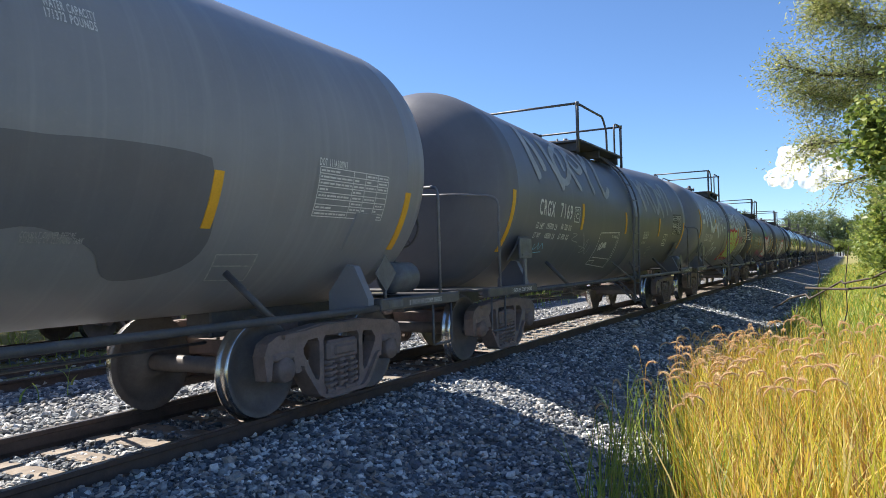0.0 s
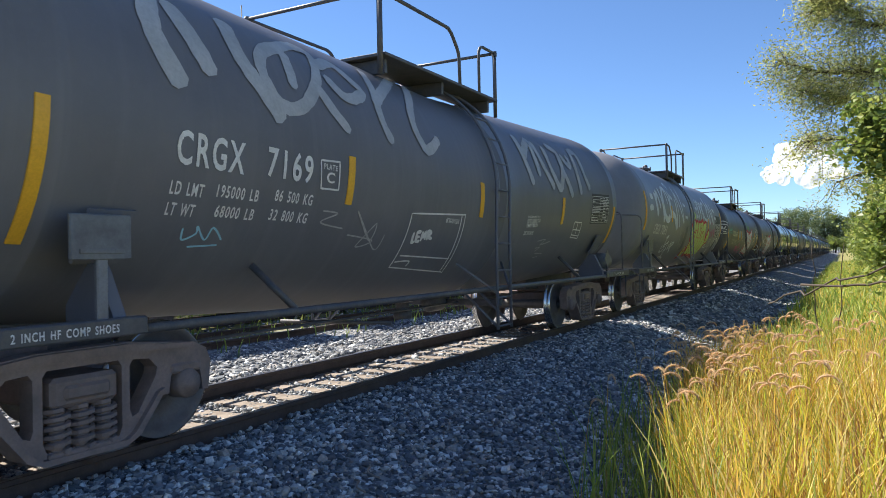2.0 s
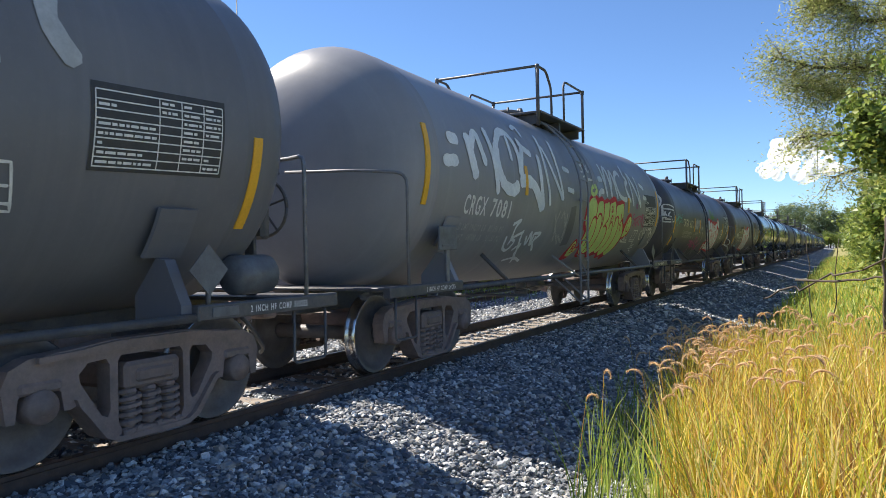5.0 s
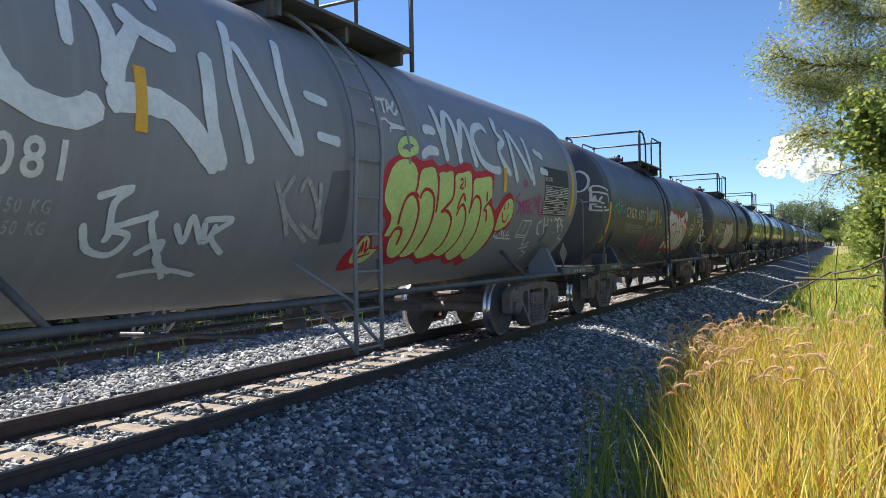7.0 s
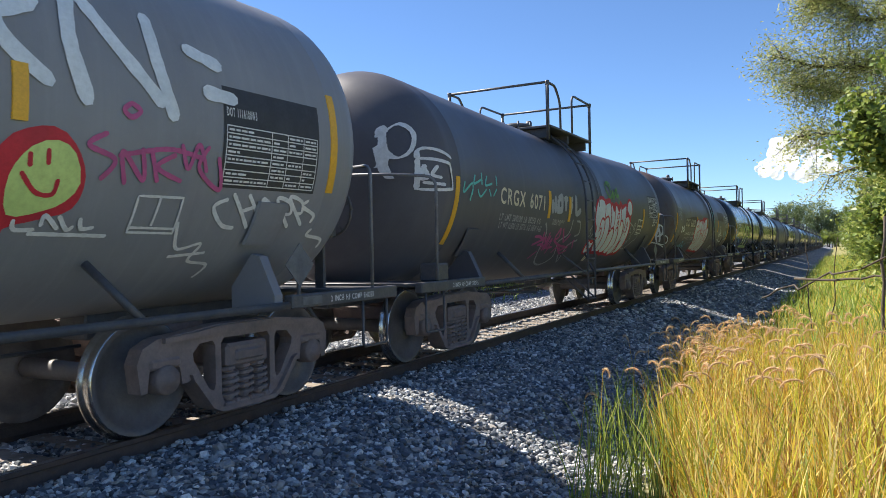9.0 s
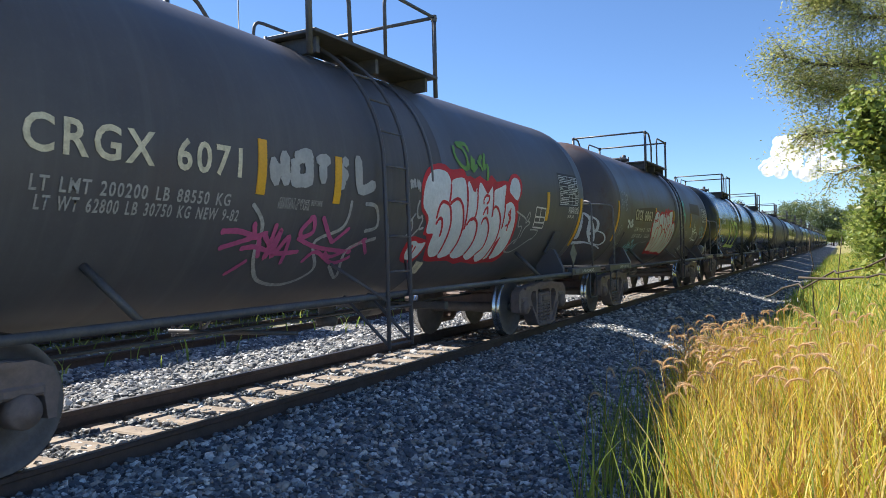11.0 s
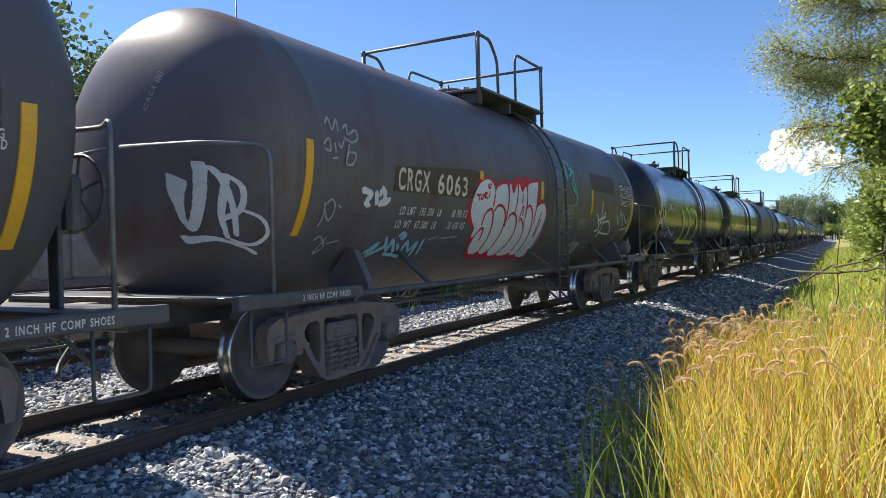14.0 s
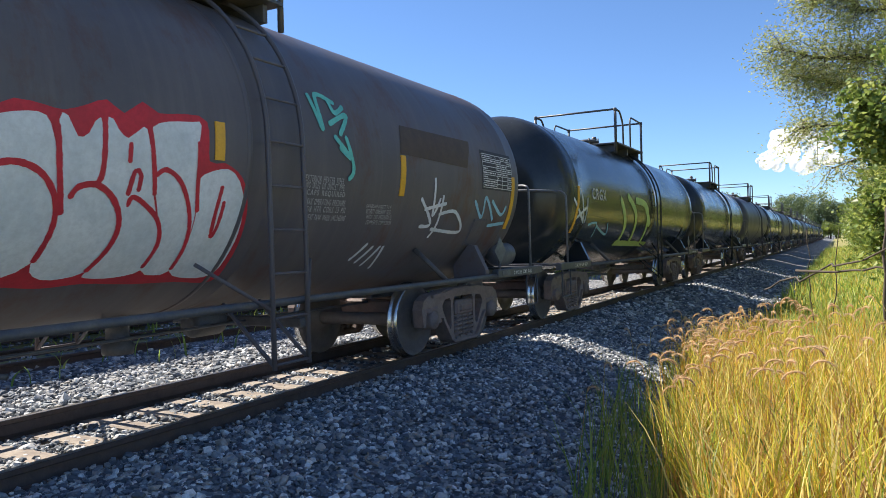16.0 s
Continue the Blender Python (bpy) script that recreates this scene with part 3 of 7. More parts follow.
    # brake rigging, bottom outlet
    part("brake_pipe", Mesh().tube([(-0.5, -tc, 0.72), (-0.5, tc, 0.72)], 0.02, 6).tube([(0.3, -tc + 0.9, 0.66), (0.1, tc - 0.9, 0.68)], 0.016, 6), M_STEEL, car)
    part("outlet_valve", Mesh().lathe([(0.001, 0.52), (0.13, 0.52), (0.14, 0.60), (0.10, 0.64), (0.10, 0.78), (0.24, 0.80), (0.24, 0.90)], 16, "z", (0, 0.2, 0)), M_STEEL, car)
    if name == "c":
        part("brake_box", Mesh().box(1.18, 1.42, -end + 0.50, -end + 0.80, 1.033, 1.25, 0.02), M_STEEL, car, "small dark equipment box")
    if name in "ab":
        plate = part("placard_board", Mesh().box(1.44, 1.47, -end + 1.14, -end + 1.58, 1.42, 1.71, 0.008), M_GLASSY, car, "square grey placard board")
        part("board_slot", Mesh().box(1.468, 1.48, -end + 1.20, -end + 1.52, 1.46, 1.49, 0.003), M_GLASSY, plate)
        part("board_post", Mesh().box(1.42, 1.46, -end + 1.33, -end + 1.41, 1.03, 1.44, 0.008), M_LITSTEEL, plate)
    part("brake_beam", Mesh().box(-0.9, 0.9, 1.6, 1.7, 0.62, 0.72, 0.01), M_STEEL, car)
    part("brake_cylinder", Mesh().lathe([(0.001, 1.1), (0.12, 1.1), (0.14, 1.14), (0.14, 1.46), (0.12, 1.5), (0.001, 1.5)], 16, "y", (-0.1, 0, 0.68)), M_STEEL, car)
    part("brake_rod", Mesh().tube([(-0.7, -1.6, 0.62), (0.7, -1.2, 0.60)], 0.025, 6), M_STEEL, car)
    if name in "zadfg":
        part("air_reservoir", Mesh().lathe([(0.001, end - 1.0), (0.12, end - 0.99), (0.17, end - 0.94), (0.17, end - 0.56), (0.12, end - 0.51), (0.001, end - 0.50)], 20, "y", (1.12, 0, 1.24)), M_GLASSY, car, "grey air reservoir drum")
    yp = end - 1.55
    part("placard", Mesh().add([(x, yp + dy, 1.30 + dz) for x in (1.47, 1.478) for dy, dz in ((-0.19, 0), (0, -0.19), (0.19, 0), (0, 0.19))], [(0, 1, 2, 3), (7, 6, 5, 4), (0, 1, 5, 4), (1, 2, 6, 5), (2, 3, 7, 6), (3, 0, 4, 7)]), M_GLASSY, car, "grey diamond placard plate")
    part("placard_stay", Mesh().tube([(1.46, yp, 1.0), (1.46, yp, 1.16)], 0.02, 6), M_STEEL, car)
    build_top(car, *((-1.79, 0.20, 0.81, 1.36, 0.67) if name == "a" else (-1.27, -0.57, 0.12, 1.30, 0.74)))
    build_hand_brake(car, end)
    build_ladder(car, {"a": 0.31, "b": -0.55, "c": -0.58}.get(name, 0.68), paint)
    part("weld_band", Mesh().lathe([(R + 0.002, 0.33), (R + 0.008, 0.335), (R + 0.008, 0.38), (R + 0.002, 0.385)], 72, "y", (0, 0, ZC)), paint, car)
    CARS[name] = car
    SHELL[car] = (R, ZC, rise, half)
    return car


def build_top(car, ya, yb, yc, yd, high):
    """Manway, fittings, grating walk and safety railing on the crown."""
    zt = ZC + R
    pl = part("top_platform", Mesh().box(0.40, 1.04, ya + 0.05, yd, zt - 0.07, zt - 0.03, 0.006).box(-1.04, -0.40, ya + 0.05, yd, zt - 0.07, zt - 0.03, 0.006), M_STEEL, car)
    for y in (ya + 0.2, (ya + yd) / 2, yd - 0.15):
        for k in (-1, 1):
            part("bracket", Mesh().box(min(k * 0.35, k * 0.95), max(k * 0.35, k * 0.95), y - 0.03, y + 0.03, zt - 0.24, zt - 0.07, 0.006), M_STEEL, pl)
    mw = part("manway", Mesh().lathe([(0.25, zt - 0.1), (0.25, zt + 0.10), (0.32, zt + 0.11), (0.32, zt + 0.15), (0.22, zt + 0.19), (0.001, zt + 0.21)], 20, "z", (0, -0.35, 0)), M_STEEL, car)
    for k in range(6):
        a = math.pi * 2 * k / 6
        part("bolt", Mesh().lathe([(0.001, zt + 0.21), (0.022, zt + 0.21), (0.022, zt + 0.06)], 6, "z", (0.3 * math.cos(a), -0.35 + 0.3 * math.sin(a), 0)), M_STEEL, mw)
    part("safety_valve", Mesh().lathe([(0.001, zt + 0.36), (0.05, zt + 0.36), (0.07, zt + 0.30), (0.05, zt + 0.22), (0.07, zt + 0.1), (0.12, zt + 0.08), (0.12, zt - 0.1)], 12, "z", (0, 0.35, 0)), M_STEEL, car)
    top = zt + high
    for k in (-1, 1):
        x = k * 1.0
        near = [(x, ya, zt - 0.30), (x, ya, top), (x, yb - 0.28, top), (x, yb - 0.02, top - 0.26), (x, yb, zt - 0.06)]
        part("top_railing", Mesh().tube(near[:2], 0.034, 8).tube(bent(near[1:], 0.10), 0.024, 8), M_STEEL, car, "black pipe safety railing")
        gate = [(x, yc, zt - 0.06), (x, yc, top), (x, yd, top), (x, yd, zt - 0.30)]
        part("railing_gate", Mesh().tube(bent(gate[:3], 0.16), 0.022, 8).tube(gate[2:], 0.03, 8), M_STEEL, car)
        for y in (ya, yd):
            part("rail_socket", Mesh().lathe([(0.001, top + 0.03), (0.038, top + 0.03), (0.042, top), (0.038, top - 0.05)], 8, "z", (x, y, 0)), M_STEEL, car)
    for y in (ya, yd):
        part("cross_rail", Mesh().tube([(-1.0, y, top), (1.0, y, top)], 0.024, 8), M_STEEL, car)


def build_hand_brake(car, end):
    """The hand wheel, its gear case and chain at one end of the car."""
    x, z = 0.76, 1.85
    y = end - 0.30
    rim = [(x + 0.27 * math.cos(a), y + 0.16, z + 0.27 * math.sin(a)) for a in np.linspace(0, 2 * math.pi, 25)]
    wheel = part("hand_wheel", Mesh().tube(rim, 0.017, 6), M_STEEL, car, "black spoked brake hand wheel")
    for k in range(5):
        a = 2 * math.pi * k / 5 + 0.3
        part("spoke", Mesh().tube([(x, y + 0.13, z), (x + 0.26 * math.cos(a), y + 0.16, z + 0.26 * math.sin(a))], 0.011, 5), M_STEEL, wheel)
    part("gear_case", Mesh().box(x - 0.13, x + 0.13, y - 0.02, y + 0.10, z - 0.30, z + 0.12, 0.03).lathe([(0.06, 0.09), (0.05, 0.15), (0.001, 0.16)], 12, "y", (x, y, z)), M_STEEL, car)
    part("brake_stand", Mesh().box(x - 0.06, x + 0.06, y - 0.06, y - 0.02, 1.03, z + 0.1, 0.008), M_STEEL, car)
    part("brake_chain", Mesh().tube([(x - 0.08, y + 0.05, z - 0.28), (x - 0.10, y + 0.05, 1.04)], 0.012, 5), M_STEEL, car)


def build_ladder(car, yc, paint):
    """Side ladders that follow the shell from the crown and hang below it."""
    for k in (-1, 1):
        m = Mesh()
        for dy in (-0.22, 0.22):
            pts = [(k * (R + 0.09) * math.cos(a), yc + dy, ZC + (R + 0.09) * math.sin(a)) for a in np.linspace(radians(66), 0, 12)]
            pts += [(k * 1.55, yc + dy, 1.6), (k * 1.55, yc + dy, 0.42)]
            m.tube(pts, 0.022, 6)
        ob = part("ladder", m, paint, car, "painted steel side ladder")
        zs = [0.46, 0.84, 1.2, 1.56, 1.92, 2.28, 2.64, 2.98, 3.28]
        for z in zs:
            x = 1.55 if z < ZC else math.sqrt((R + 0.09) ** 2 - (z - ZC) ** 2)
            part("rung", Mesh().tube([(k * x, yc - 0.22, z), (k * x, yc + 0.22, z)], 0.013, 6), paint, ob)
        for dy in (-0.22, 0.22):
            part("ladder_brace", Mesh().tube([(k * 1.55, yc + dy, 0.9), (k * 1.2, yc + dy * 3.2, 1.3)], 0.018, 6), paint, ob)
            part("ladder_foot", Mesh().tube([(k * 1.55, yc + dy, 0.45), (k * 1.0, yc + dy, 0.95)], 0.018, 6), paint, ob)


build_ground()
build_tracks()
build_ties()
build_car("z", -26.95, 6.20, (5.25, 5.30), M_GREYTANK, "faded grey-black tank car with yellow reflectors and stencils", (1.50, 2.46))
build_car("a", -11.95, 6.25, (5.60, 5.38), M_BLACK, "black tank car with grey spray lettering and white stencils", (1.48, 2.31, 0.22))
build_car("b", 3.05, 6.12, (5.34, 5.20), M_MATT, "chalky black tank car covered with large graffiti", (1.50, 2.39, 0.08))
build_car("c", 17.40, 5.98, (5.15, 4.90), M_MATTDARK, "dull black tank car with white and red graffiti", (1.448, 2.24, 0.12))
build_car("d", 31.65, 5.88, 4.84, M_RUSTY, "rust-stained black tank car with graffiti and cream lettering", (1.452, 2.29))
build_car("e", 46.10, 5.95, 5.0, M_GLOSS, "glossy black tank car with yellow-green graffiti", (1.47, 2.30))
far_a = build_car("f", 60.6, 5.95, 5.0, M_GLOSS, "glossy black tank car in the far part of the train", (1.46, 2.30))
far_b = build_car("g", 75.1, 5.95, 5.0, M_MATTDARK, "dull black tank car in the far part of the train", (1.46, 2.32))


def build_boxcar(y, half, label):
    """A parked freight box car on the side track: ribbed sides, roof, sills and trucks."""
    car = thing("box_car", label, "box car", "parked box cars", pose(-9.5, y, -0.13))
    part("body", Mesh().box(-1.45, 1.45, -half, half, 1.05, 4.35, 0.03), M_BEIGE, car)
    roof = [(-1.5, 4.33), (-1.5, 4.40), (0, 4.62), (1.5, 4.40), (1.5, 4.33)]
    n = len(roof)
    part("roof", Mesh().add([(a, e, b) for e in (-half - 0.05, half + 0.05) for a, b in roof], [tuple(range(n)), tuple(range(2 * n - 1, n - 1, -1))] + [(i, (i + 1) % n, n + (i + 1) % n, n + i) for i in range(n)]), M_BEIGE, car)
    rib = Mesh().box(1.44, 1.52, -0.06, 0.06, 1.1, 4.3, 0.02).data("rib", M_BEIGE)
    for i in range(19):
        part("rib", rib, None, car, "", pose(0, -half + 0.3 + i * (2 * half - 0.6) / 18, 0))
    part("door", Mesh().box(1.46, 1.56, -1.4, 1.4, 1.08, 4.2, 0.02), M_BEIGE, car, "sliding side door")
    part("side_sill", Mesh().box(1.36, 1.50, -half, half, 0.88, 1.06, 0.02), M_TRUCK, car)
    part("centre_sill", Mesh().box(-0.25, 0.25, -half - 0.5, half + 0.5, 0.72, 1.04, 0.02), M_TRUCK, car)
    for s in (-1, 1):
        build_truck(car, s * (half - 1.9), "", TRUCK)
        lad = part("end_ladder", Mesh().tube([(1.56, s * (half - 0.25), 1.0), (1.56, s * (half - 0.25), 4.2)], 0.02, 6), M_STEEL, car)
        for k in range(8):
            part("rung", Mesh().tube([(1.56, s * (half - 0.25), 1.2 + 0.4 * k), (1.56, s * (half - 0.75), 1.2 + 0.4 * k)], 0.012, 5), M_STEEL, lad)
    return car


for yb in (-11.9, 5.3, 22.5, 39.7, 56.9):
    build_boxcar(yb, 7.9, "weathered beige ribbed box car parked on the side track")


def copy_far_cars():
    for i in range(14):
        src = (far_a, far_b)[(i * 5 + i // 3) % 2]
        ob = copy_thing(src, pose(0, 89.6 + 14.5 * i, 0))
        CARS["far%d" % i] = ob


# ---------------------------------------------------------------- paint on the tanks
def smooth_line(pts, step=0.06, closed=False):
    """Points along a soft curve through the given (u, w) points."""
    p = [Vector(q) for q in pts]
    n = len(p)
    if not closed and n <= 6 and pts[0] == pts[-1]:  # a ruled frame keeps its corners
        return [a.lerp(b, k / 12) for a, b in zip(p, p[1:]) for k in range(12)] + [p[-1]]
    if closed and n <= 6:  # a masked panel keeps straight sides
        return [a.lerp(b, k / 8) for a, b in zip(p, p[1:] + p[:1]) for k in range(8)]
    out = []
    last = n if closed else n - 1
    for i in range(last):
        if closed:
            a, b, c, d = p[i - 1], p[i], p[(i + 1) % n], p[(i + 2) % n]
        else:
            a, b, c, d = p[max(i - 1, 0)], p[i], p[i + 1], p[min(i + 2, n - 1)]
        k = max(2, int((c - b).length / step))
        for j in range(k):
            s = j / k
            out.append(0.5 * (2 * b + (c - a) * s + (2 * a - 5 * b + 4 * c - d) * s * s + (3 * b - a - 3 * c + d) * s ** 3))
    if not closed:
        out.append(p[-1])
    return out


SPRAYS = [0]


def spray(car, mat, width, strokes, label="", name="graffiti"):
    """Painted strokes on the shell: flat ribbons with round ends and slightly uneven width."""
    rnd = random.Random(len(strokes) * 7 + int(width * 1000))
    SPRAYS[0] += 1
    for si, st in enumerate(strokes):
        m = Mesh()
        line = smooth_line(st, max(0.015, min(0.06, width * 0.5)))
        off = 0.0075 + 0.0006 * (si % 6) + 0.0002 * (SPRAYS[0] % 5)
        n = len(line)
        rows = []
        for i, q in enumerate(line):
            d = line[min(i + 1, n - 1)] - line[max(i - 1, 0)]
            d = d.normalized() if d.length > 1e-6 else Vector((1, 0))
            side = Vector((-d.y, d.x)) * width / 2 * rnd.uniform(0.88, 1.1)
            cap = min(1.0, 0.45 + 4 * min(i, n - 1 - i) * 0.06 / max(width, 0.05))
            rows.append([q + side * cap * t for t in (1, 0.33, -0.33, -1)])
        verts = [on_tank(car, q.x, q.y, off) for r in rows for q in r]
        m.add(verts, [(4 * i + k, 4 * i + k + 1, 4 * i + k + 5, 4 * i + k + 4) for i in range(n - 1) for k in range(3)], True)
        part(name, m, mat, car, label)


def wrap(car, bm, off, step=0.09):
    """Bends a flat (u, w) drawing onto the shell, cut finely enough to follow it."""
    ws = [p.co.y for p in bm.verts]
    k = math.ceil(min(ws) / step)
    while k * step < max(ws):
        bmesh.ops.bisect_plane(bm, geom=bm.verts[:] + bm.edges[:] + bm.faces[:], plane_co=(0, k * step, 0), plane_no=(0, 1, 0))
        k += 1
    for p in bm.verts:
        p.co = Vector(on_tank(car, p.co.x, p.co.y, off))
    return Mesh().take(bm, True)


def blob(car, mat, level, outline, label="", name="graffiti"):
    """A filled painted shape with a soft outline."""
    bm = bmesh.new()
    line = smooth_line(outline, 0.07, True)
    area = sum(a.x * b.y - b.x * a.y for a, b in zip(line, line[1:] + line[:1]))
    grow = 0.004 * (1 if area > 0 else -1)
    n = len(line)
    vs = []
    for i, q in enumerate(line):
        d = (line[(i + 1) % n] - line[i - 1]).normalized()
        vs.append(bm.verts.new((q.x + d.y * grow, q.y - d.x * grow, 0)))
    for a, b in zip(vs, vs[1:] + vs[:1]):
        bm.edges.new((a, b))
    bmesh.ops.triangle_fill(bm, edges=bm.edges[:], use_beauty=True)
    return part(name, wrap(car, bm, 0.0025 + 0.002 * level), mat, car, label)


def letters(text):
    """Flat mesh of a line of lettering, with its width and height."""
    cu = bpy.data.curves.new("lettering", "FONT")
    cu.body, cu.size, cu.resolution_u, cu.offset = text, 1.0, 3, 0.02
    cu.space_character, cu.space_word = 1.22, 1.5
    ob = bpy.data.objects.new("lettering", cu)
    me = bpy.data.meshes.new_from_object(ob)
    bm = bmesh.new()
    bm.from_mesh(me)
    bpy.data.objects.remove(ob)
    bpy.data.meshes.remove(me)
    xs, ys = [p.co.x for p in bm.verts], [p.co.y for p in bm.verts]
    return bm, min(xs), max(xs), min(ys), max(ys)


def stencil(car, text, u0, u1, w, height, mat):
    """Stencilled lettering on the shell between u0 and u1, its foot at w."""
    bm, xa, xb, ya, yb = letters(text)
    for p in bm.verts:
        p.co = Vector((u0 + (p.co.x - xa) / (xb - xa) * (u1 - u0), w + (p.co.y - ya) / (yb - ya) * height, 0))
    return part("lettering", wrap(car, bm, 0.006, 0.05), mat, car)


def sill_text(car, text, y0, y1, z, height, x=1.5045):
    bm, xa, xb, ya, yb = letters(text)
    for p in bm.verts:
        p.co = Vector((x, y0 + (p.co.x - xa) / (xb - xa) * (y1 - y0), z + (p.co.y - ya) / (yb - ya) * height))
    return part("lettering", Mesh().take(bm), M_WHITE, car)


def reflector(car, u, w1, w0):
    """A yellow reflective strip."""
    m = Mesh()
    ws = np.linspace(w0, w1, 10)
    for off, du in ((0.012, 0.05),):
        verts = [on_tank(car, u + d, w, o) for w in ws for d, o in ((-du, 0.002), (-du + 0.004, off), (du - 0.004, off), (du, 0.002))]
        m.add(verts, [(4 * i + k, 4 * i + k + 1, 4 * i + k + 5, 4 * i + k + 4) for i in range(len(ws) - 1) for k in range(3)])
    return part("reflector", m, M_YELLOW, car, "yellow reflective strip")


def data_table(car, u0, u1, w1, w0, head=0.05, backing=M_FIELD):
    """The stencilled inspection table: black field, white rules and small entries."""
    rnd = random.Random(11)
    field = [(u0 - 0.03, w0 - 0.03), (u1 + 0.03, w0 - 0.03), (u1 + 0.03, w1 + head), (u0 - 0.03, w1 + head)]
    bm = bmesh.new()
    bm.faces.new([bm.verts.new((u, w, 0)) for u, w in field])
    part("table_field", wrap(car, bm, 0.004), backing, car, "painted table field")
    m = Mesh()

    def bar(ua, ub, wa, wb):
        n = max(2, int((wb - wa) / 0.05) + 1)
        ws = np.linspace(wa, wb, n)
        m.add([on_tank(car, u, w, 0.008) for w in ws for u in (ua, ub)], [(2 * i, 2 * i + 1, 2 * i + 3, 2 * i + 2) for i in range(n - 1)])

    rows = 8
    cols = [u0, u0 + (u1 - u0) * 0.46, u0 + (u1 - u0) * 0.64, u0 + (u1 - u0) * 0.83, u1]
    for i in range(rows + 1):
        w = w0 + (w1 - w0) * i / rows
        bar(u0, u1, w - 0.0045, w + 0.0045)
    for u in cols:
        bar(u - 0.0045, u + 0.0045, w0, w1)
    for i in range(rows):
        wa = w0 + (w1 - w0) * (i + 0.34) / rows
        wb = w0 + (w1 - w0) * (i + 0.64) / rows
        for a, b in zip(cols, cols[1:]):
            if rnd.random() < 0.85:
                u = a + 0.02
                while u < b - 0.04 and rnd.random() < 0.9:
                    v = min(b - 0.02, u + rnd.uniform(0.02, 0.09))
                    bar(u, v, wa, wb)
                    u = v + 0.012
    part("data_table", m, M_WHITE, car, "white stencilled data table")


for key in "zabcde":
    end = {"z": 7.06, "a": 7.11, "b": 6.98, "c": 6.84, "d": 6.74, "e": 6.81}[key]
    sill_text(CARS[key], "2 INCH HF COMP SHOES", -end + 0.75, -end + 1.45, 0.955, 0.055)
    sill_text(CARS[key], "2 INCH HF COMP SHOES", end - 1.15, end - 0.45, 0.955, 0.055)

reflector(CARS["z"], 3.29, -0.33, -0.79)
reflector(CARS["z"], 5.99, -0.31, -0.97)
data_table(CARS["z"], 4.47, 5.58, -0.18, -0.63, 0.05, M_GREYTANK)
stencil(CARS["z"], 'DOT 111A100W3', 4.46, 4.87, -0.17, 0.07, M_WHITE)
stencil(CARS["z"], 'WATER CAPACITY', 1.96, 2.32, 0.55, 0.07, M_WHITE)
stencil(CARS["z"], '171372 POUNDS', 1.96, 2.31, 0.47, 0.07, M_WHITE)
stencil(CARS["z"], 'CONSULT OWNER BEFORE', 1.89, 2.25, -0.9, 0.045, M_FAINT)
stencil(CARS["z"], 'REPAIRING OR CLEANING TANK', 1.9, 2.32, -0.94, 0.045, M_FAINT)
spray(CARS["z"], M_FAINT, 0.015, [[(3.53, -1.03), (4.0, -1.03), (4.05, -1.34), (3.59, -1.32), (3.53, -1.03)], [(3.55, -1.15), (4.01, -1.16)]])
blob(CARS["z"], M_BLACK, 1, [(1.48, -0.32), (1.98, -0.25), (2.58, -0.22), (3.12, -0.24), (3.23, -0.33), (3.37, -0.92), (3.17, -1.2), (2.67, -1.27), (2.4, -0.98), (1.96, -0.82), (1.57, -0.83)], 'dark touched-up paint patch')
reflector(CARS["a"], -6.14, -0.05, -0.99)
reflector(CARS["a"], -3.05, 0.03, -0.43)
reflector(CARS["a"], -0.16, 0.11, -0.34)
reflector(CARS["a"], 3.02, 0.01, -0.44)
reflector(CARS["a"], 6.11, -0.1, -0.87)
data_table(CARS["a"], 4.63, 5.71, 0.08, -0.41)
spray(CARS["a"], M_WHITE, 0.018, [[(-3.53, -0.07), (-3.25, -0.05), (-3.24, -0.31), (-3.5, -0.32), (-3.53, -0.07)]])
stencil(CARS["a"], 'C', -3.43, -3.31, -0.26, 0.1, M_WHITE)
stencil(CARS["a"], 'PLATE', -3.48, -3.28, -0.14, 0.05, M_WHITE)
stencil(CARS["a"], 'CRGX 7169', -6.84, -6.83, 2.02, 0.17, M_FAINT)
stencil(CARS["a"], 'CAPY 20629 GAL US', -6.85, -6.85, 2.09, 0.07, M_FAINT)
stencil(CARS["a"], '79 089 LITERS', -6.86, -6.86, 1.92, 0.07, M_FAINT)
stencil(CARS["a"], 'SPRG D-5   7 OUTER 6 INNER', -6.86, -6.85, 1.93, 0.07, M_FAINT)
stencil(CARS["a"], 'OWNERSHIP SUBJECT TO A', 1.48, 1.97, -0.35, 0.05, M_WHITE)
stencil(CARS["a"], 'SECURITY AGREEMENT FILED', 1.48, 2.01, -0.4, 0.05, M_WHITE)
stencil(CARS["a"], 'WITH THE INTERSTATE', 1.48, 1.9, -0.45, 0.05, M_WHITE)
stencil(CARS["a"], 'COMMERCE COMMISSION', 1.49, 1.95, -0.48, 0.05, M_WHITE)
stencil(CARS["a"], 'DOT DPR VALVE', 1.47, 1.85, -0.6, 0.06, M_WHITE)
spray(CARS["a"], M_WHITE, 0.02, [[(3.7, -0.4), (4.12, -0.42), (4.17, -0.72), (3.74, -0.69), (3.7, -0.4)], [(3.72, -0.54), (4.13, -0.56)], [(3.89, -0.4), (3.93, -0.63)], [(3.73, -0.64), (4.16, -0.67)]])
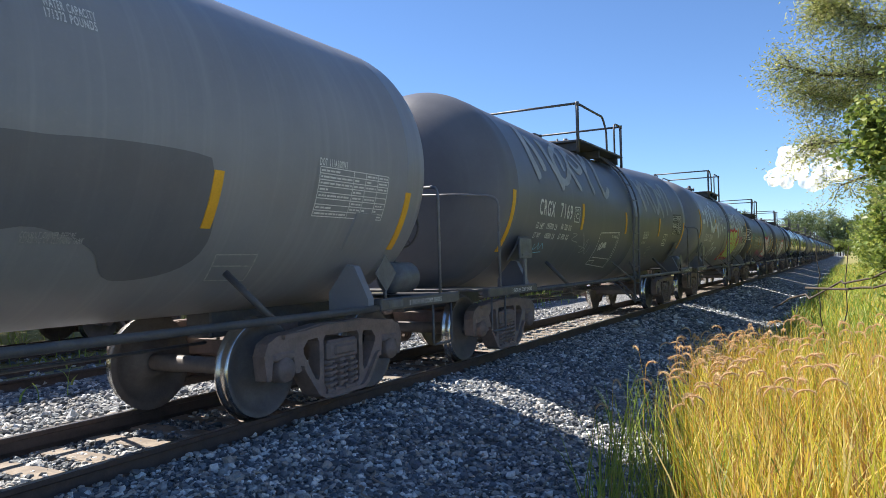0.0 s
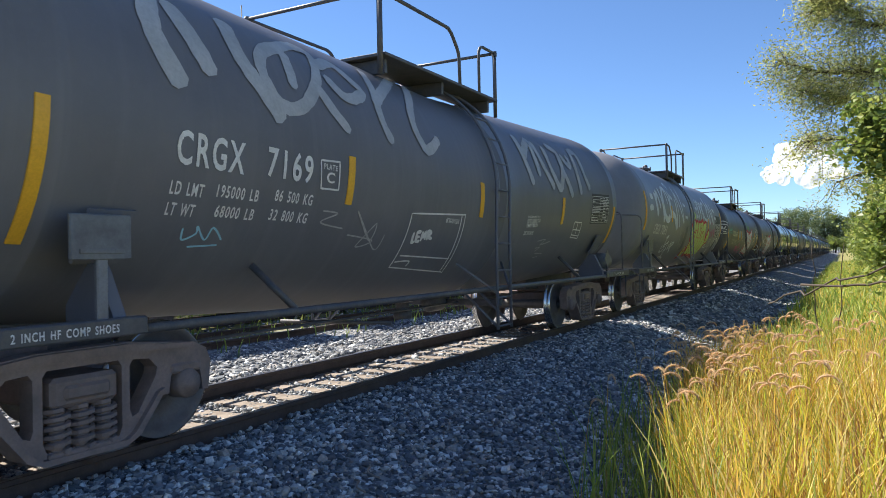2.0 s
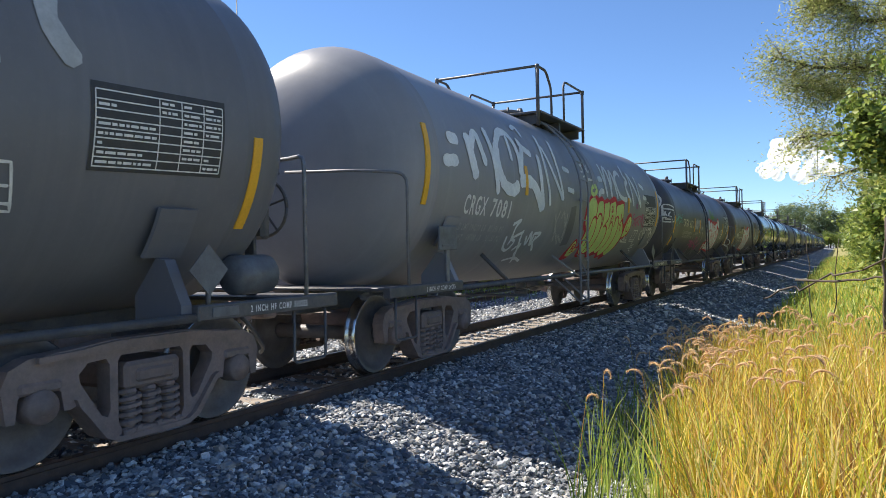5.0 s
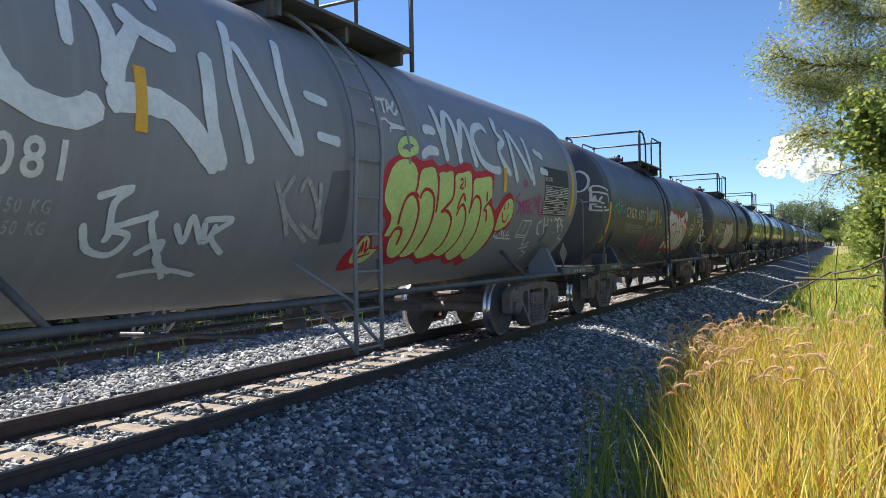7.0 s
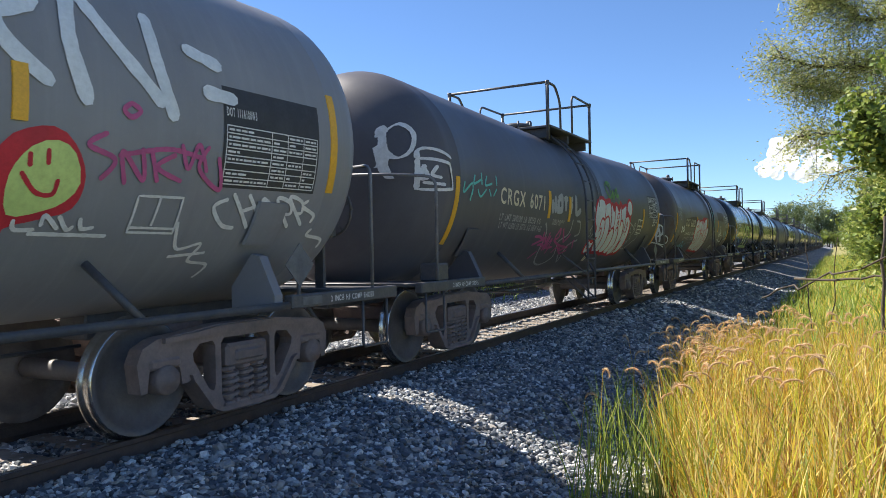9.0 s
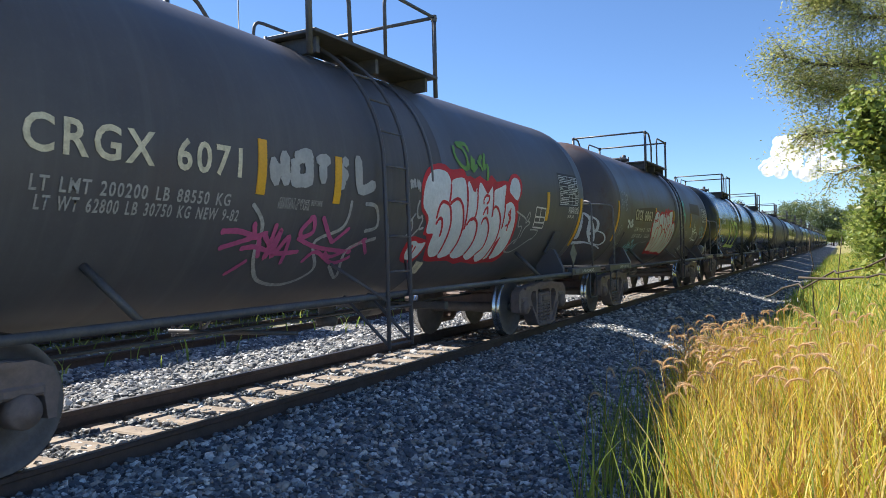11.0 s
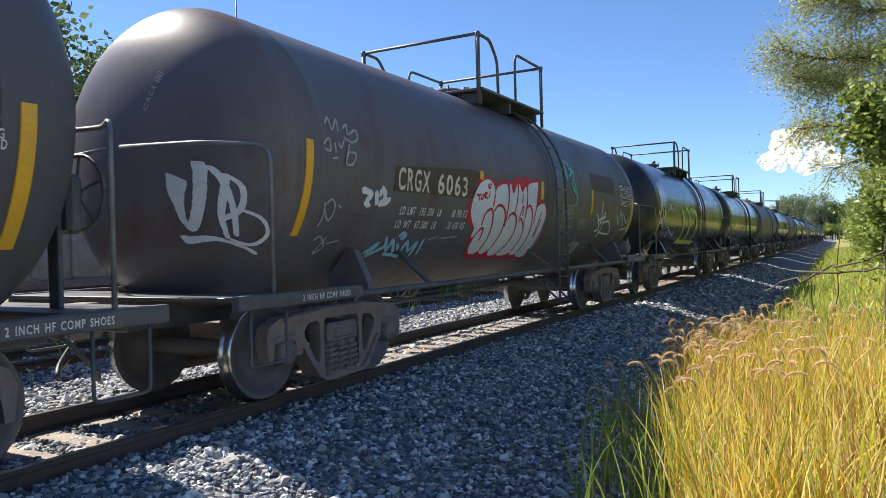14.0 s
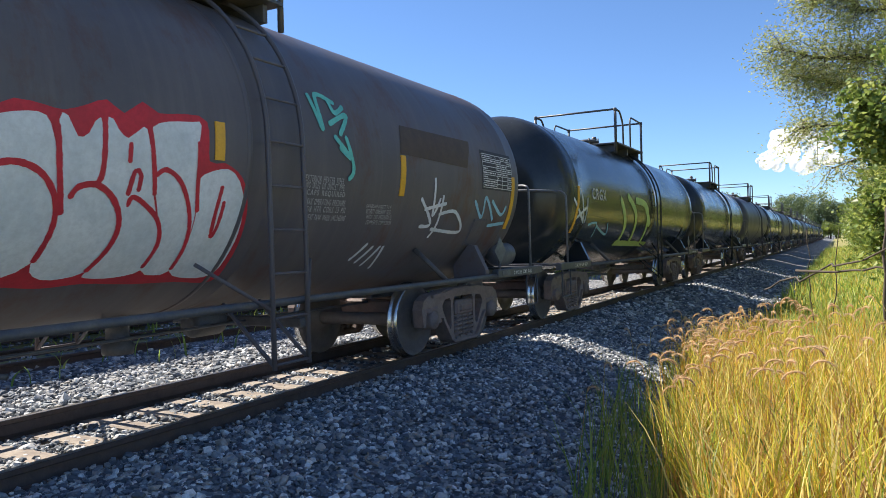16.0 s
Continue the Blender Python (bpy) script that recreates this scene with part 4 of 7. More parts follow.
spray(CARS["a"], M_WHITE, 0.02, [[(-1.86, -0.42), (-0.6, -0.34), (-0.53, -1.16), (-1.84, -1.1), (-1.86, -0.42)], [(-1.78, -0.93), (-0.61, -0.94)], [(-0.69, -0.36), (-0.61, -1.15)], [(-1.81, -1.02), (-1.52, -1.0), (-1.52, -1.08)]], label='thin chalk-white marker frame')
spray(CARS["a"], M_WHITE, 0.045, [[(-1.7, -0.63), (-1.68, -0.75), (-1.62, -0.74)], [(-1.55, -0.62), (-1.63, -0.63), (-1.6, -0.73), (-1.52, -0.73)], [(-1.61, -0.68), (-1.55, -0.68)], [(-1.5, -0.73), (-1.52, -0.62), (-1.47, -0.68), (-1.46, -0.61), (-1.42, -0.71)], [(-1.37, -0.71), (-1.41, -0.6), (-1.32, -0.62), (-1.38, -0.66), (-1.27, -0.69)]])
spray(CARS["a"], M_SPRAYBLUE, 0.018, [[(-4.93, -0.79), (-4.9, -0.89), (-4.79, -0.83), (-4.8, -0.77), (-4.68, -0.88), (-4.64, -0.77), (-4.51, -0.87)], [(-4.82, -0.95), (-4.53, -0.92)]])
spray(CARS["a"], M_FAINT, 0.016, [[(-2.92, -0.73), (-2.46, -0.77), (-2.7, -0.85), (-2.49, -0.58), (-2.52, -0.77), (-2.86, -0.48), (-2.36, -0.87), (-2.27, -0.69)], [(-3.4, -0.52), (-3.18, -0.53), (-3.39, -0.63), (-3.03, -0.67)]])
spray(CARS["a"], M_FAINT, 0.018, [[(2.18, -0.72), (2.52, -0.7), (2.38, -0.79), (2.77, -0.74)], [(2.24, -0.85), (2.42, -0.84), (2.3, -0.91)], [(2.36, -0.95), (2.7, -0.97)], [(2.4, -1.04), (2.6, -1.03)]])
stencil(CARS["a"], 'HEAT TANK WHEN UNLOADING', -1.06, -0.73, -0.47, 0.06, M_WHITE)
reflector(CARS["b"], -3.13, 0.26, -0.18)
reflector(CARS["b"], 2.96, 0.12, -0.21)
reflector(CARS["b"], -6.14, 0.44, -0.5)
reflector(CARS["b"], 5.92, 0.42, -0.49)
data_table(CARS["b"], 4.57, 5.67, -0.03, -0.48, 0.30)
stencil(CARS["b"], 'DOT 111A100W3', 4.57, 4.9, 0.04, 0.07, M_WHITE)
spray(CARS["b"], M_SPRAYWHITE, 0.055, [[(-3.38, -0.64), (-3.13, -0.56), (-3.24, -0.68), (-3.2, -0.92), (-3.23, -0.97)], [(-3.42, -0.83), (-3.32, -1.03), (-3.12, -1.08), (-3.04, -0.92), (-3.2, -0.87), (-3.1, -0.82), (-2.93, -0.76)], [(-2.92, -1.08), (-2.73, -0.96), (-2.7, -1.14), (-2.47, -1.28)], [(-2.94, -1.3), (-2.57, -1.24), (-2.21, -1.32)], [(-2.95, -0.78), (-2.88, -0.73), (-2.87, -0.86), (-2.51, -1.35)], [(-2.68, -0.8), (-2.54, -0.96), (-2.54, -0.74), (-2.36, -0.96), (-2.41, -0.76), (-2.32, -0.96), (-2.28, -0.79)], [(-2.41, -0.76), (-2.13, -0.75), (-2.28, -0.9), (-2.07, -1.08)]], label='white sprayed tag')
spray(CARS["b"], M_FAINT, 0.05, [[(-1.75, -0.39), (-1.4, -0.88)], [(-1.53, -0.32), (-1.6, -0.59), (-1.1, -0.94)], [(-1.42, -0.47), (-1.32, -0.36), (-0.95, -0.87), (-1.3, -0.75)], [(-1.16, -0.35), (-1.05, -0.81)]])
blob(CARS["b"], M_BLACK, 1, [(-1.0, -0.24), (-0.74, -0.2), (-0.7, -0.43), (-0.55, -0.93), (-0.87, -0.97), (-1.01, -0.56)], 'black rectangular paint patch')
spray(CARS["b"], M_SPRAYWHITE, 0.11, [[(1.15, 0.77), (1.16, 0.46), (1.24, 0.07)], [(1.2, 0.29), (1.37, 0.65), (1.54, 0.68), (1.57, 0.25), (1.59, 0.07)], [(1.6, 0.26), (1.8, 0.62), (1.92, 0.6), (1.95, 0.28), (2.05, 0.06)], [(2.56, 0.57), (2.49, 0.68), (2.19, 0.6), (2.04, 0.42), (2.2, 0.16), (2.55, 0.07), (2.81, 0.08)], [(3.06, 0.91), (2.93, 0.65), (3.08, 0.53), (2.84, 0.39), (2.9, 0.22), (3.16, 0.03)], [(3.35, 0.75), (3.29, 0.33), (3.39, -0.06)], [(3.4, 0.71), (3.63, 0.38), (3.98, 0.02)], [(3.93, 0.7), (3.95, 0.32), (4.07, -0.07)], [(0.74, 0.36), (0.81, 0.41), (1.03, 0.41)], [(0.62, 0.07), (0.8, 0.16), (1.03, 0.16)], [(4.21, 0.5), (4.57, 0.41)], [(4.34, 0.19), (4.69, 0.17)]], label='white sprayed lettering')
spray(CARS["b"], M_WHITE, 0.02, [[(3.85, -0.61), (4.24, -0.61), (4.25, -0.9), (3.85, -0.89), (3.85, -0.61)], [(4.04, -0.61), (4.03, -0.84)], [(3.85, -0.85), (4.24, -0.86)]])
reflector(CARS["c"], -5.81, 0.01, -0.88)
reflector(CARS["c"], 4.19, 0.03, -0.43)
reflector(CARS["c"], 5.9, -0.02, -0.92)
data_table(CARS["c"], 4.75, 5.71, 0.34, -0.15)
reflector(CARS["c"], -2.48, 0.1, -0.35)
reflector(CARS["c"], -1.45, 0.08, -0.36)
stencil(CARS["c"], 'CRGX 6071', -4.48, -2.71, -0.24, 0.24, M_CREAM)
stencil(CARS["c"], 'LT LMT 200200 LB 88550 KG', -4.41, -2.79, -0.47, 0.1, M_FAINT)
stencil(CARS["c"], 'LT WT 62800 LB 30750 KG NEW 9-82', -4.36, -2.67, -0.59, 0.1, M_FAINT)
spray(CARS["c"], M_SPRAYTEAL, 0.03, [[(-5.62, -0.03), (-5.64, -0.17), (-5.41, -0.04), (-5.39, -0.19)], [(-5.32, 0.08), (-5.36, -0.04), (-5.15, 0.03)], [(-5.13, 0.13), (-5.12, -0.04)], [(-4.96, 0.1), (-5.01, -0.03), (-4.79, 0.01)], [(-4.66, 0.13), (-4.64, -0.01)], [(-5.4, -0.12), (-5.45, -0.27)], [(-5.24, -0.1), (-5.14, -0.19), (-4.97, -0.08)], [(-4.89, -0.07), (-4.81, -0.17)], [(-4.64, -0.05), (-4.74, -0.16)]])
spray(CARS["c"], M_SPRAYGREY, 0.12, [[(-2.36, -0.03), (-2.3, -0.26)], [(-2.22, 0.04), (-2.18, -0.25)], [(-2.33, -0.14), (-2.2, -0.11)], [(-2.08, -0.01), (-2.07, -0.2), (-1.88, -0.18), (-1.89, 0.05), (-2.08, -0.01)], [(-1.79, 0.01), (-1.58, 0.03)], [(-1.7, 0.01), (-1.68, -0.19)], [(-1.43, 0.03), (-1.38, -0.22)], [(-1.39, 0.04), (-1.29, 0.05)], [(-1.39, -0.09), (-1.3, -0.06)], [(-1.13, 0.13), (-1.09, -0.19), (-0.83, -0.12)]], label='faded white sprayed lettering')
spray(CARS["c"], M_FAINT, 0.04, [[(-2.54, -0.43), (-2.37, -0.6), (-2.32, -0.91), (-2.09, -1.18), (-1.69, -1.25), (-1.41, -1.06), (-1.6, -0.75), (-1.25, -0.58), (-1.2, -0.31)], [(-0.97, -0.33), (-0.77, -0.35), (-0.68, -0.55), (-0.88, -0.61)], [(-1.2, -1.01), (-0.94, -1.18), (-1.05, -0.83), (-0.62, -0.68)]])
stencil(CARS["c"], 'CONSULT OWNER BEFORE', -2.23, -1.65, -0.4, 0.05, M_FAINT)
stencil(CARS["c"], 'REPAIRING TANK', -2.24, -1.82, -0.45, 0.05, M_FAINT)
spray(CARS["c"], M_WHITE, 0.025, [[(3.68, -0.22), (4.1, -0.24), (4.13, -0.56), (3.7, -0.54), (3.68, -0.22)], [(3.88, -0.23), (3.9, -0.47)], [(3.67, -0.37), (4.1, -0.38)], [(3.69, -0.46), (4.11, -0.47)]])
stencil(CARS["c"], 'INTERIOR LINING', 5.22, 5.76, -0.24, 0.06, M_WHITE)
stencil(CARS["c"], 'CHAMPION ADDED', 5.24, 5.78, -0.3, 0.06, M_WHITE)
stencil(CARS["c"], 'DATE 3-02', 5.23, 5.56, -0.38, 0.06, M_WHITE)
blob(CARS["c"], M_CREAM, 1, [(0.5, -1.0), (0.7, -1.03), (0.71, -1.21), (0.53, -1.19)], 'worn yellow panel')
reflector(CARS["d"], -5.78, 0.09, -0.8)
reflector(CARS["d"], -2.21, 0.08, -0.03)
reflector(CARS["d"], 0.03, 0.09, -0.2)
reflector(CARS["d"], 2.71, 0.09, -0.35)
reflector(CARS["d"], 5.75, 0.06, -0.7)
data_table(CARS["d"], 4.75, 5.71, 0.32, -0.13)
blob(CARS["d"], M_BROWN, 1, [(-4.33, -0.03), (-2.62, 0.07), (-2.27, 0.06), (-2.3, -0.29), (-4.36, -0.29)], 'brown rectangular paint patch')
blob(CARS["d"], M_BROWN, 1, [(2.74, 0.43), (4.45, 0.44), (4.27, 0.08), (2.66, 0.11)], 'brown rectangular paint patch')
stencil(CARS["d"], 'CRGX', -4.28, -3.59, -0.28, 0.25, M_CREAM)
stencil(CARS["d"], '6063', -3.40, -2.62, -0.28, 0.25, M_CREAM)
stencil(CARS["d"], 'LD LMT  195 500  LB', -4.14, -3.20, -0.55, 0.1, M_WHITE)
stencil(CARS["d"], '88 700 KG', -2.92, -2.51, -0.55, 0.1, M_WHITE)
stencil(CARS["d"], 'LD WT  67 500  LB', -4.15, -3.24, -0.71, 0.1, M_WHITE)
stencil(CARS["d"], '30 600 KG', -2.94, -2.48, -0.71, 0.1, M_WHITE)
stencil(CARS["d"], 'CRGX 6063', -6.49, -6.44, 1.5, 0.16, M_FAINT)
spray(CARS["d"], M_SPRAYWHITE, 0.07, [[(-4.94, -0.31), (-4.76, -0.35), (-4.84, -0.44), (-4.74, -0.47)], [(-4.68, -0.31), (-4.63, -0.46)], [(-4.61, -0.37), (-4.56, -0.28), (-4.5, -0.38), (-4.6, -0.46)], [(-4.53, -0.45), (-4.39, -0.38)]], label='white sprayed tag')
spray(CARS["d"], M_SPRAYBLUE, 0.05, [[(-4.5, -1.03), (-4.32, -0.9), (-4.42, -1.06), (-4.12, -0.92)], [(-4.22, -0.81), (-4.08, -1.0), (-4.06, -0.86), (-3.91, -1.03)], [(-3.98, -0.81), (-3.9, -0.77), (-3.82, -0.81), (-3.92, -0.84)], [(-3.93, -0.9), (-3.78, -1.03), (-3.73, -0.88), (-3.6, -1.01), (-3.5, -0.89), (-3.49, -1.1)], [(-4.11, -1.04), (-3.72, -1.09)], [(-3.38, -0.84), (-3.35, -1.08)]], label='light blue sprayed tag')
spray(CARS["d"], M_FAINT, 0.022, [[(-5.53, 0.26), (-5.48, 0.33), (-5.43, 0.22), (-5.35, 0.33), (-5.34, 0.21)], [(-5.26, 0.25), (-5.19, 0.3), (-5.19, 0.2), (-5.06, 0.26), (-5.03, 0.18), (-5.14, 0.13), (-5.26, 0.17)], [(-5.58, 0.07), (-5.5, 0.13), (-5.48, 0.02), (-5.57, 0.03)], [(-5.41, 0.1), (-5.4, 0.0)], [(-5.35, 0.11), (-5.32, 0.06), (-5.26, 0.14)], [(-5.22, -0.02), (-5.19, 0.03), (-5.08, 0.02), (-5.14, -0.08), (-5.24, -0.07), (-5.18, 0.11)], [(-5.45, -0.05), (-5.37, -0.04)], [(-5.49, -0.46), (-5.47, -0.62), (-5.5, -0.7)], [(-5.47, -0.48), (-5.39, -0.43), (-5.32, -0.51), (-5.37, -0.64), (-5.48, -0.52)], [(-5.28, -0.48), (-5.22, -0.51)], [(-5.47, -0.85), (-5.39, -0.81), (-5.27, -0.92), (-5.38, -1.0), (-5.29, -0.81)], [(-5.25, -0.89), (-5.07, -0.85)], [(-3.28, -0.86), (-3.05, -0.81)], [(-2.97, -0.84), (-2.55, -0.81)]])
spray(CARS["d"], M_SPRAYTEAL, 0.05, [[(1.19, 0.53), (1.32, 0.2), (1.31, 0.53), (1.59, 0.49)], [(1.48, 0.53), (1.55, 0.39), (1.72, 0.48)], [(1.42, 0.26), (1.73, 0.39), (1.57, 0.17)], [(1.48, 0.16), (1.73, -0.03), (1.55, 0.06)], [(1.66, 0.18), (1.78, -0.13), (1.7, -0.24)], [(1.01, 0.61), (1.03, 0.56)]], label='teal sprayed tag')
spray(CARS["d"], M_SPRAYWHITE, 0.045, [[(3.15, -0.35), (3.51, -0.65), (3.27, -0.69)], [(3.43, -0.1), (3.5, -0.54), (3.61, -0.33)], [(3.67, -0.29), (3.67, -0.68), (3.59, -0.84)], [(3.27, -0.48), (3.78, -0.39)], [(3.64, -0.53), (4.06, -0.49), (4.34, -0.75), (3.56, -0.72)], [(2.22, -1.13), (2.38, -0.9)], [(2.37, -1.18), (2.52, -0.94)], [(2.53, -1.23), (2.66, -0.94)], [(2.76, -1.29), (2.72, -0.94)]])
spray(CARS["d"], M_SPRAYBLUE, 0.05, [[(4.54, -0.32), (4.84, -0.54), (4.87, -0.27), (5.23, -0.58)], [(5.07, -0.3), (5.45, -0.49), (5.58, -0.36)], [(5.12, -0.66), (5.65, -0.61)]])
stencil(CARS["d"], 'EXTERIOR HEATER PIPES', 1.07, 1.64, -0.29, 0.06, M_FAINT)
stencil(CARS["d"], 'NO INLET OR OUTLET PIPE', 1.09, 1.66, -0.35, 0.06, M_FAINT)
stencil(CARS["d"], 'CAPS REQUIRED', 1.11, 1.69, -0.42, 0.06, M_FAINT)
stencil(CARS["d"], 'MAX OPERATING PRESSURE', 1.13, 1.72, -0.5, 0.06, M_FAINT)
stencil(CARS["d"], 'OR HTR COILS 25 PSI', 1.16, 1.75, -0.57, 0.06, M_FAINT)
stencil(CARS["d"], 'VENT TANK WHEN UNLOADING', 1.19, 1.79, -0.65, 0.06, M_FAINT)
stencil(CARS["d"], 'OWNERSHIP SUBJECT TO A', 2.09, 2.56, -0.51, 0.05, M_FAINT)
stencil(CARS["d"], 'SECURITY AGREEMENT FILED', 2.11, 2.58, -0.56, 0.05, M_FAINT)
stencil(CARS["d"], 'WITH THE INTERSTATE', 2.14, 2.62, -0.62, 0.05, M_FAINT)
stencil(CARS["d"], 'COMMERCE COMMISSION', 2.17, 2.65, -0.68, 0.05, M_FAINT)
blob(CARS["b"], M_SPRAYRED, 1, [(-0.15, -0.47), (-0.17, -0.33), (-0.13, -0.13), (-0.04, -0.03), (0.13, 0.04), (0.35, 0.08), (0.52, 0.05), (0.65, 0.02), (0.87, 0.06), (1.01, -0.01), (1.22, 0.04), (1.4, 0.01), (1.67, 0.09), (1.89, 0.08), (2.0, 0.0), (2.53, 0.06), (2.58, -0.05), (2.57, -0.33), (2.76, -0.48), (2.93, -0.29), (3.17, -0.22), (3.32, -0.31), (3.42, -0.51), (3.38, -0.72), (3.18, -0.8), (2.98, -0.87), (2.97, -1.04), (2.77, -1.23), (2.66, -1.39), (2.57, -1.43), (2.37, -1.31), (2.15, -1.37), (1.89, -1.23), (1.7, -1.25), (1.49, -1.27), (1.35, -1.31), (1.1, -1.2), (0.87, -1.19), (0.66, -1.27), (0.43, -1.19), (0.34, -1.05), (0.15, -0.93), (0.1, -0.88), (0.12, -0.73), (0.05, -0.64), (-0.06, -0.59)], "red sprayed outline of bubble lettering")
blob(CARS["b"], M_SPRAYLIME, 2, [(-0.07, -0.42), (-0.07, -0.28), (0.0, -0.11), (0.13, -0.02), (0.28, 0.01), (0.44, -0.02), (0.53, -0.12), (0.55, -0.25), (0.53, -0.33), (0.65, -0.41), (0.71, -0.55), (0.75, -0.77), (0.77, -0.96), (0.72, -1.12), (0.6, -1.16), (0.44, -1.08), (0.35, -0.97), (0.32, -0.88), (0.34, -0.84), (0.19, -0.85), (0.18, -0.81), (0.19, -0.69), (0.14, -0.59), (0.02, -0.52)], "lime bubble letter")
blob(CARS["b"], M_SPRAYLIME, 2, [(0.54, -0.33), (0.58, -0.2), (0.62, -0.08), (0.79, -0.04), (0.92, -0.04), (0.99, -0.17), (1.04, -0.34), (1.09, -0.55), (1.1, -0.74), (1.08, -0.92), (1.03, -1.08), (0.9, -1.15), (0.76, -1.13), (0.77, -0.96), (0.75, -0.77), (0.7, -0.55), (0.64, -0.41)], "lime bubble letter")
blob(CARS["b"], M_SPRAYLIME, 2, [(1.03, -0.09), (1.21, -0.07), (1.37, -0.04), (1.4, -0.2), (1.43, -0.35), (1.34, -0.47), (1.26, -0.52), (1.42, -0.52), (1.54, -0.63), (1.61, -0.81), (1.62, -1.0), (1.46, -1.15), (1.28, -1.2), (1.12, -1.14), (1.03, -1.04), (1.07, -0.9), (1.09, -0.74), (1.07, -0.55), (1.04, -0.34)], "lime bubble letter")
blob(CARS["b"], M_SPRAYLIME, 2, [(1.45, -0.09), (1.6, -0.05), (1.85, -0.01), (1.89, -0.13), (1.93, -0.32), (1.94, -0.52), (1.98, -0.73), (1.98, -0.92), (1.89, -1.09), (1.78, -1.18), (1.63, -1.15), (1.53, -1.1), (1.62, -0.98), (1.61, -0.81), (1.54, -0.63), (1.42, -0.52), (1.32, -0.5), (1.43, -0.36)], "lime bubble letter")
blob(CARS["b"], M_SPRAYLIME, 2, [(1.97, -0.11), (2.19, -0.07), (2.48, -0.04), (2.52, -0.17), (2.55, -0.31), (2.48, -0.4), (2.4, -0.47), (2.42, -0.66), (2.4, -0.87), (2.35, -1.14), (2.22, -1.27), (2.08, -1.24), (1.91, -1.13), (1.98, -0.92), (1.98, -0.73), (1.95, -0.52), (1.95, -0.32)], "lime bubble letter")
blob(CARS["b"], M_SPRAYLIME, 2, [(2.49, -0.41), (2.66, -0.5), (2.83, -0.65), (2.91, -0.8), (2.88, -1.04), (2.77, -1.23), (2.64, -1.28), (2.48, -1.22), (2.37, -1.14), (2.39, -0.86), (2.41, -0.66), (2.39, -0.47)], "lime bubble letter")
spray(CARS["b"], M_SPRAYRED, 0.042, [[(0.35, -0.71), (0.32, -0.59), (0.34, -0.43), (0.44, -0.35), (0.54, -0.37), (0.63, -0.45), (0.69, -0.55), (0.74, -0.75), (0.76, -0.94), (0.75, -1.11)], [(0.29, -0.85), (0.33, -0.76), (0.41, -0.75), (0.48, -0.79), (0.51, -0.91), (0.52, -0.97)], [(0.54, -0.14), (0.55, -0.25), (0.53, -0.33), (0.61, -0.38)], [(0.64, -0.4), (0.7, -0.3), (0.83, -0.29), (0.95, -0.36), (1.02, -0.51), (1.06, -0.69), (1.06, -0.89), (1.04, -1.06)], [(1.01, -0.11), (1.04, -0.29), (1.09, -0.55)], [(1.4, -0.08), (1.43, -0.34), (1.31, -0.47), (1.21, -0.54)], [(1.21, -0.54), (1.35, -0.52), (1.52, -0.61), (1.6, -0.78), (1.61, -0.98), (1.53, -1.1)]], label="dark red lines between the letters")
spray(CARS["b"], M_SPRAYRED, 0.038, [[(1.64, -0.58), (1.66, -0.48), (1.73, -0.43), (1.84, -0.5), (1.95, -0.67), (1.98, -0.9), (1.91, -1.12)], [(1.61, -0.49), (1.64, -0.36), (1.71, -0.3), (1.78, -0.39)], [(1.9, -0.09), (1.94, -0.27), (1.97, -0.54)], [(1.97, -0.49), (2.0, -0.35), (2.1, -0.31), (2.22, -0.37), (2.31, -0.55), (2.38, -0.84), (2.37, -1.14)], [(2.55, -0.32), (2.38, -0.47), (2.47, -0.5), (2.56, -0.64)], [(2.37, -0.24), (2.41, -0.37)]], label="dark red lines between the letters")
spray(CARS["b"], M_SPRAYRED, 0.03, [[(1.57, -0.14), (1.63, -0.11), (1.64, -0.17), (1.58, -0.22), (1.68, -0.23)], [(1.7, -0.09), (1.71, -0.22)], [(3.04, -0.38), (3.05, -0.47)], [(3.15, -0.35), (3.16, -0.45)], [(3.0, -0.5), (3.11, -0.62), (3.22, -0.63), (3.24, -0.53)]], label="red painted figures and smile")
blob(CARS["b"], M_SPRAYLIME, 2, [(2.98, -0.77), (2.94, -0.53), (3.05, -0.35), (3.21, -0.3), (3.33, -0.37), (3.39, -0.55), (3.32, -0.67), (3.19, -0.74)], "lime smiling bubble")
blob(CARS["b"], M_SPRAYRED, 1, [(-0.29, -1.31), (-0.35, -1.1), (-0.28, -0.97), (-0.23, -0.85), (-0.13, -0.81), (-0.03, -0.88), (0.08, -1.01), (0.24, -0.93), (0.2, -1.05), (0.11, -1.17), (0.02, -1.27), (-0.13, -1.32)], "red sprayed outline")
blob(CARS["b"], M_SPRAYLIME, 2, [(-0.2, -1.15), (-0.24, -1.04), (-0.21, -0.91), (-0.16, -0.85), (-0.06, -0.9), (0.02, -1.02), (0.17, -1.02), (0.13, -1.12), (0.05, -1.21), (-0.07, -1.21), (-0.15, -1.21)], "small lime bubble")
spray(CARS["b"], M_SPRAYRED, 0.03, [[(-0.12, -1.08), (-0.16, -0.93), (-0.08, -1.06)], [(-0.12, -0.9), (-0.02, -1.06), (-0.01, -0.99)], [(-0.1, -1.13), (0.09, -1.07)]], label="red painted mark")
spray(CARS["b"], M_SPRAYLIME, 0.085, [[(0.15, 0.12), (0.22, 0.19), (0.34, 0.23), (0.47, 0.23), (0.53, 0.17), (0.48, 0.13), (0.33, 0.08), (0.19, 0.08), (0.15, 0.12), (0.18, 0.15)]], label="lime sprayed halo")
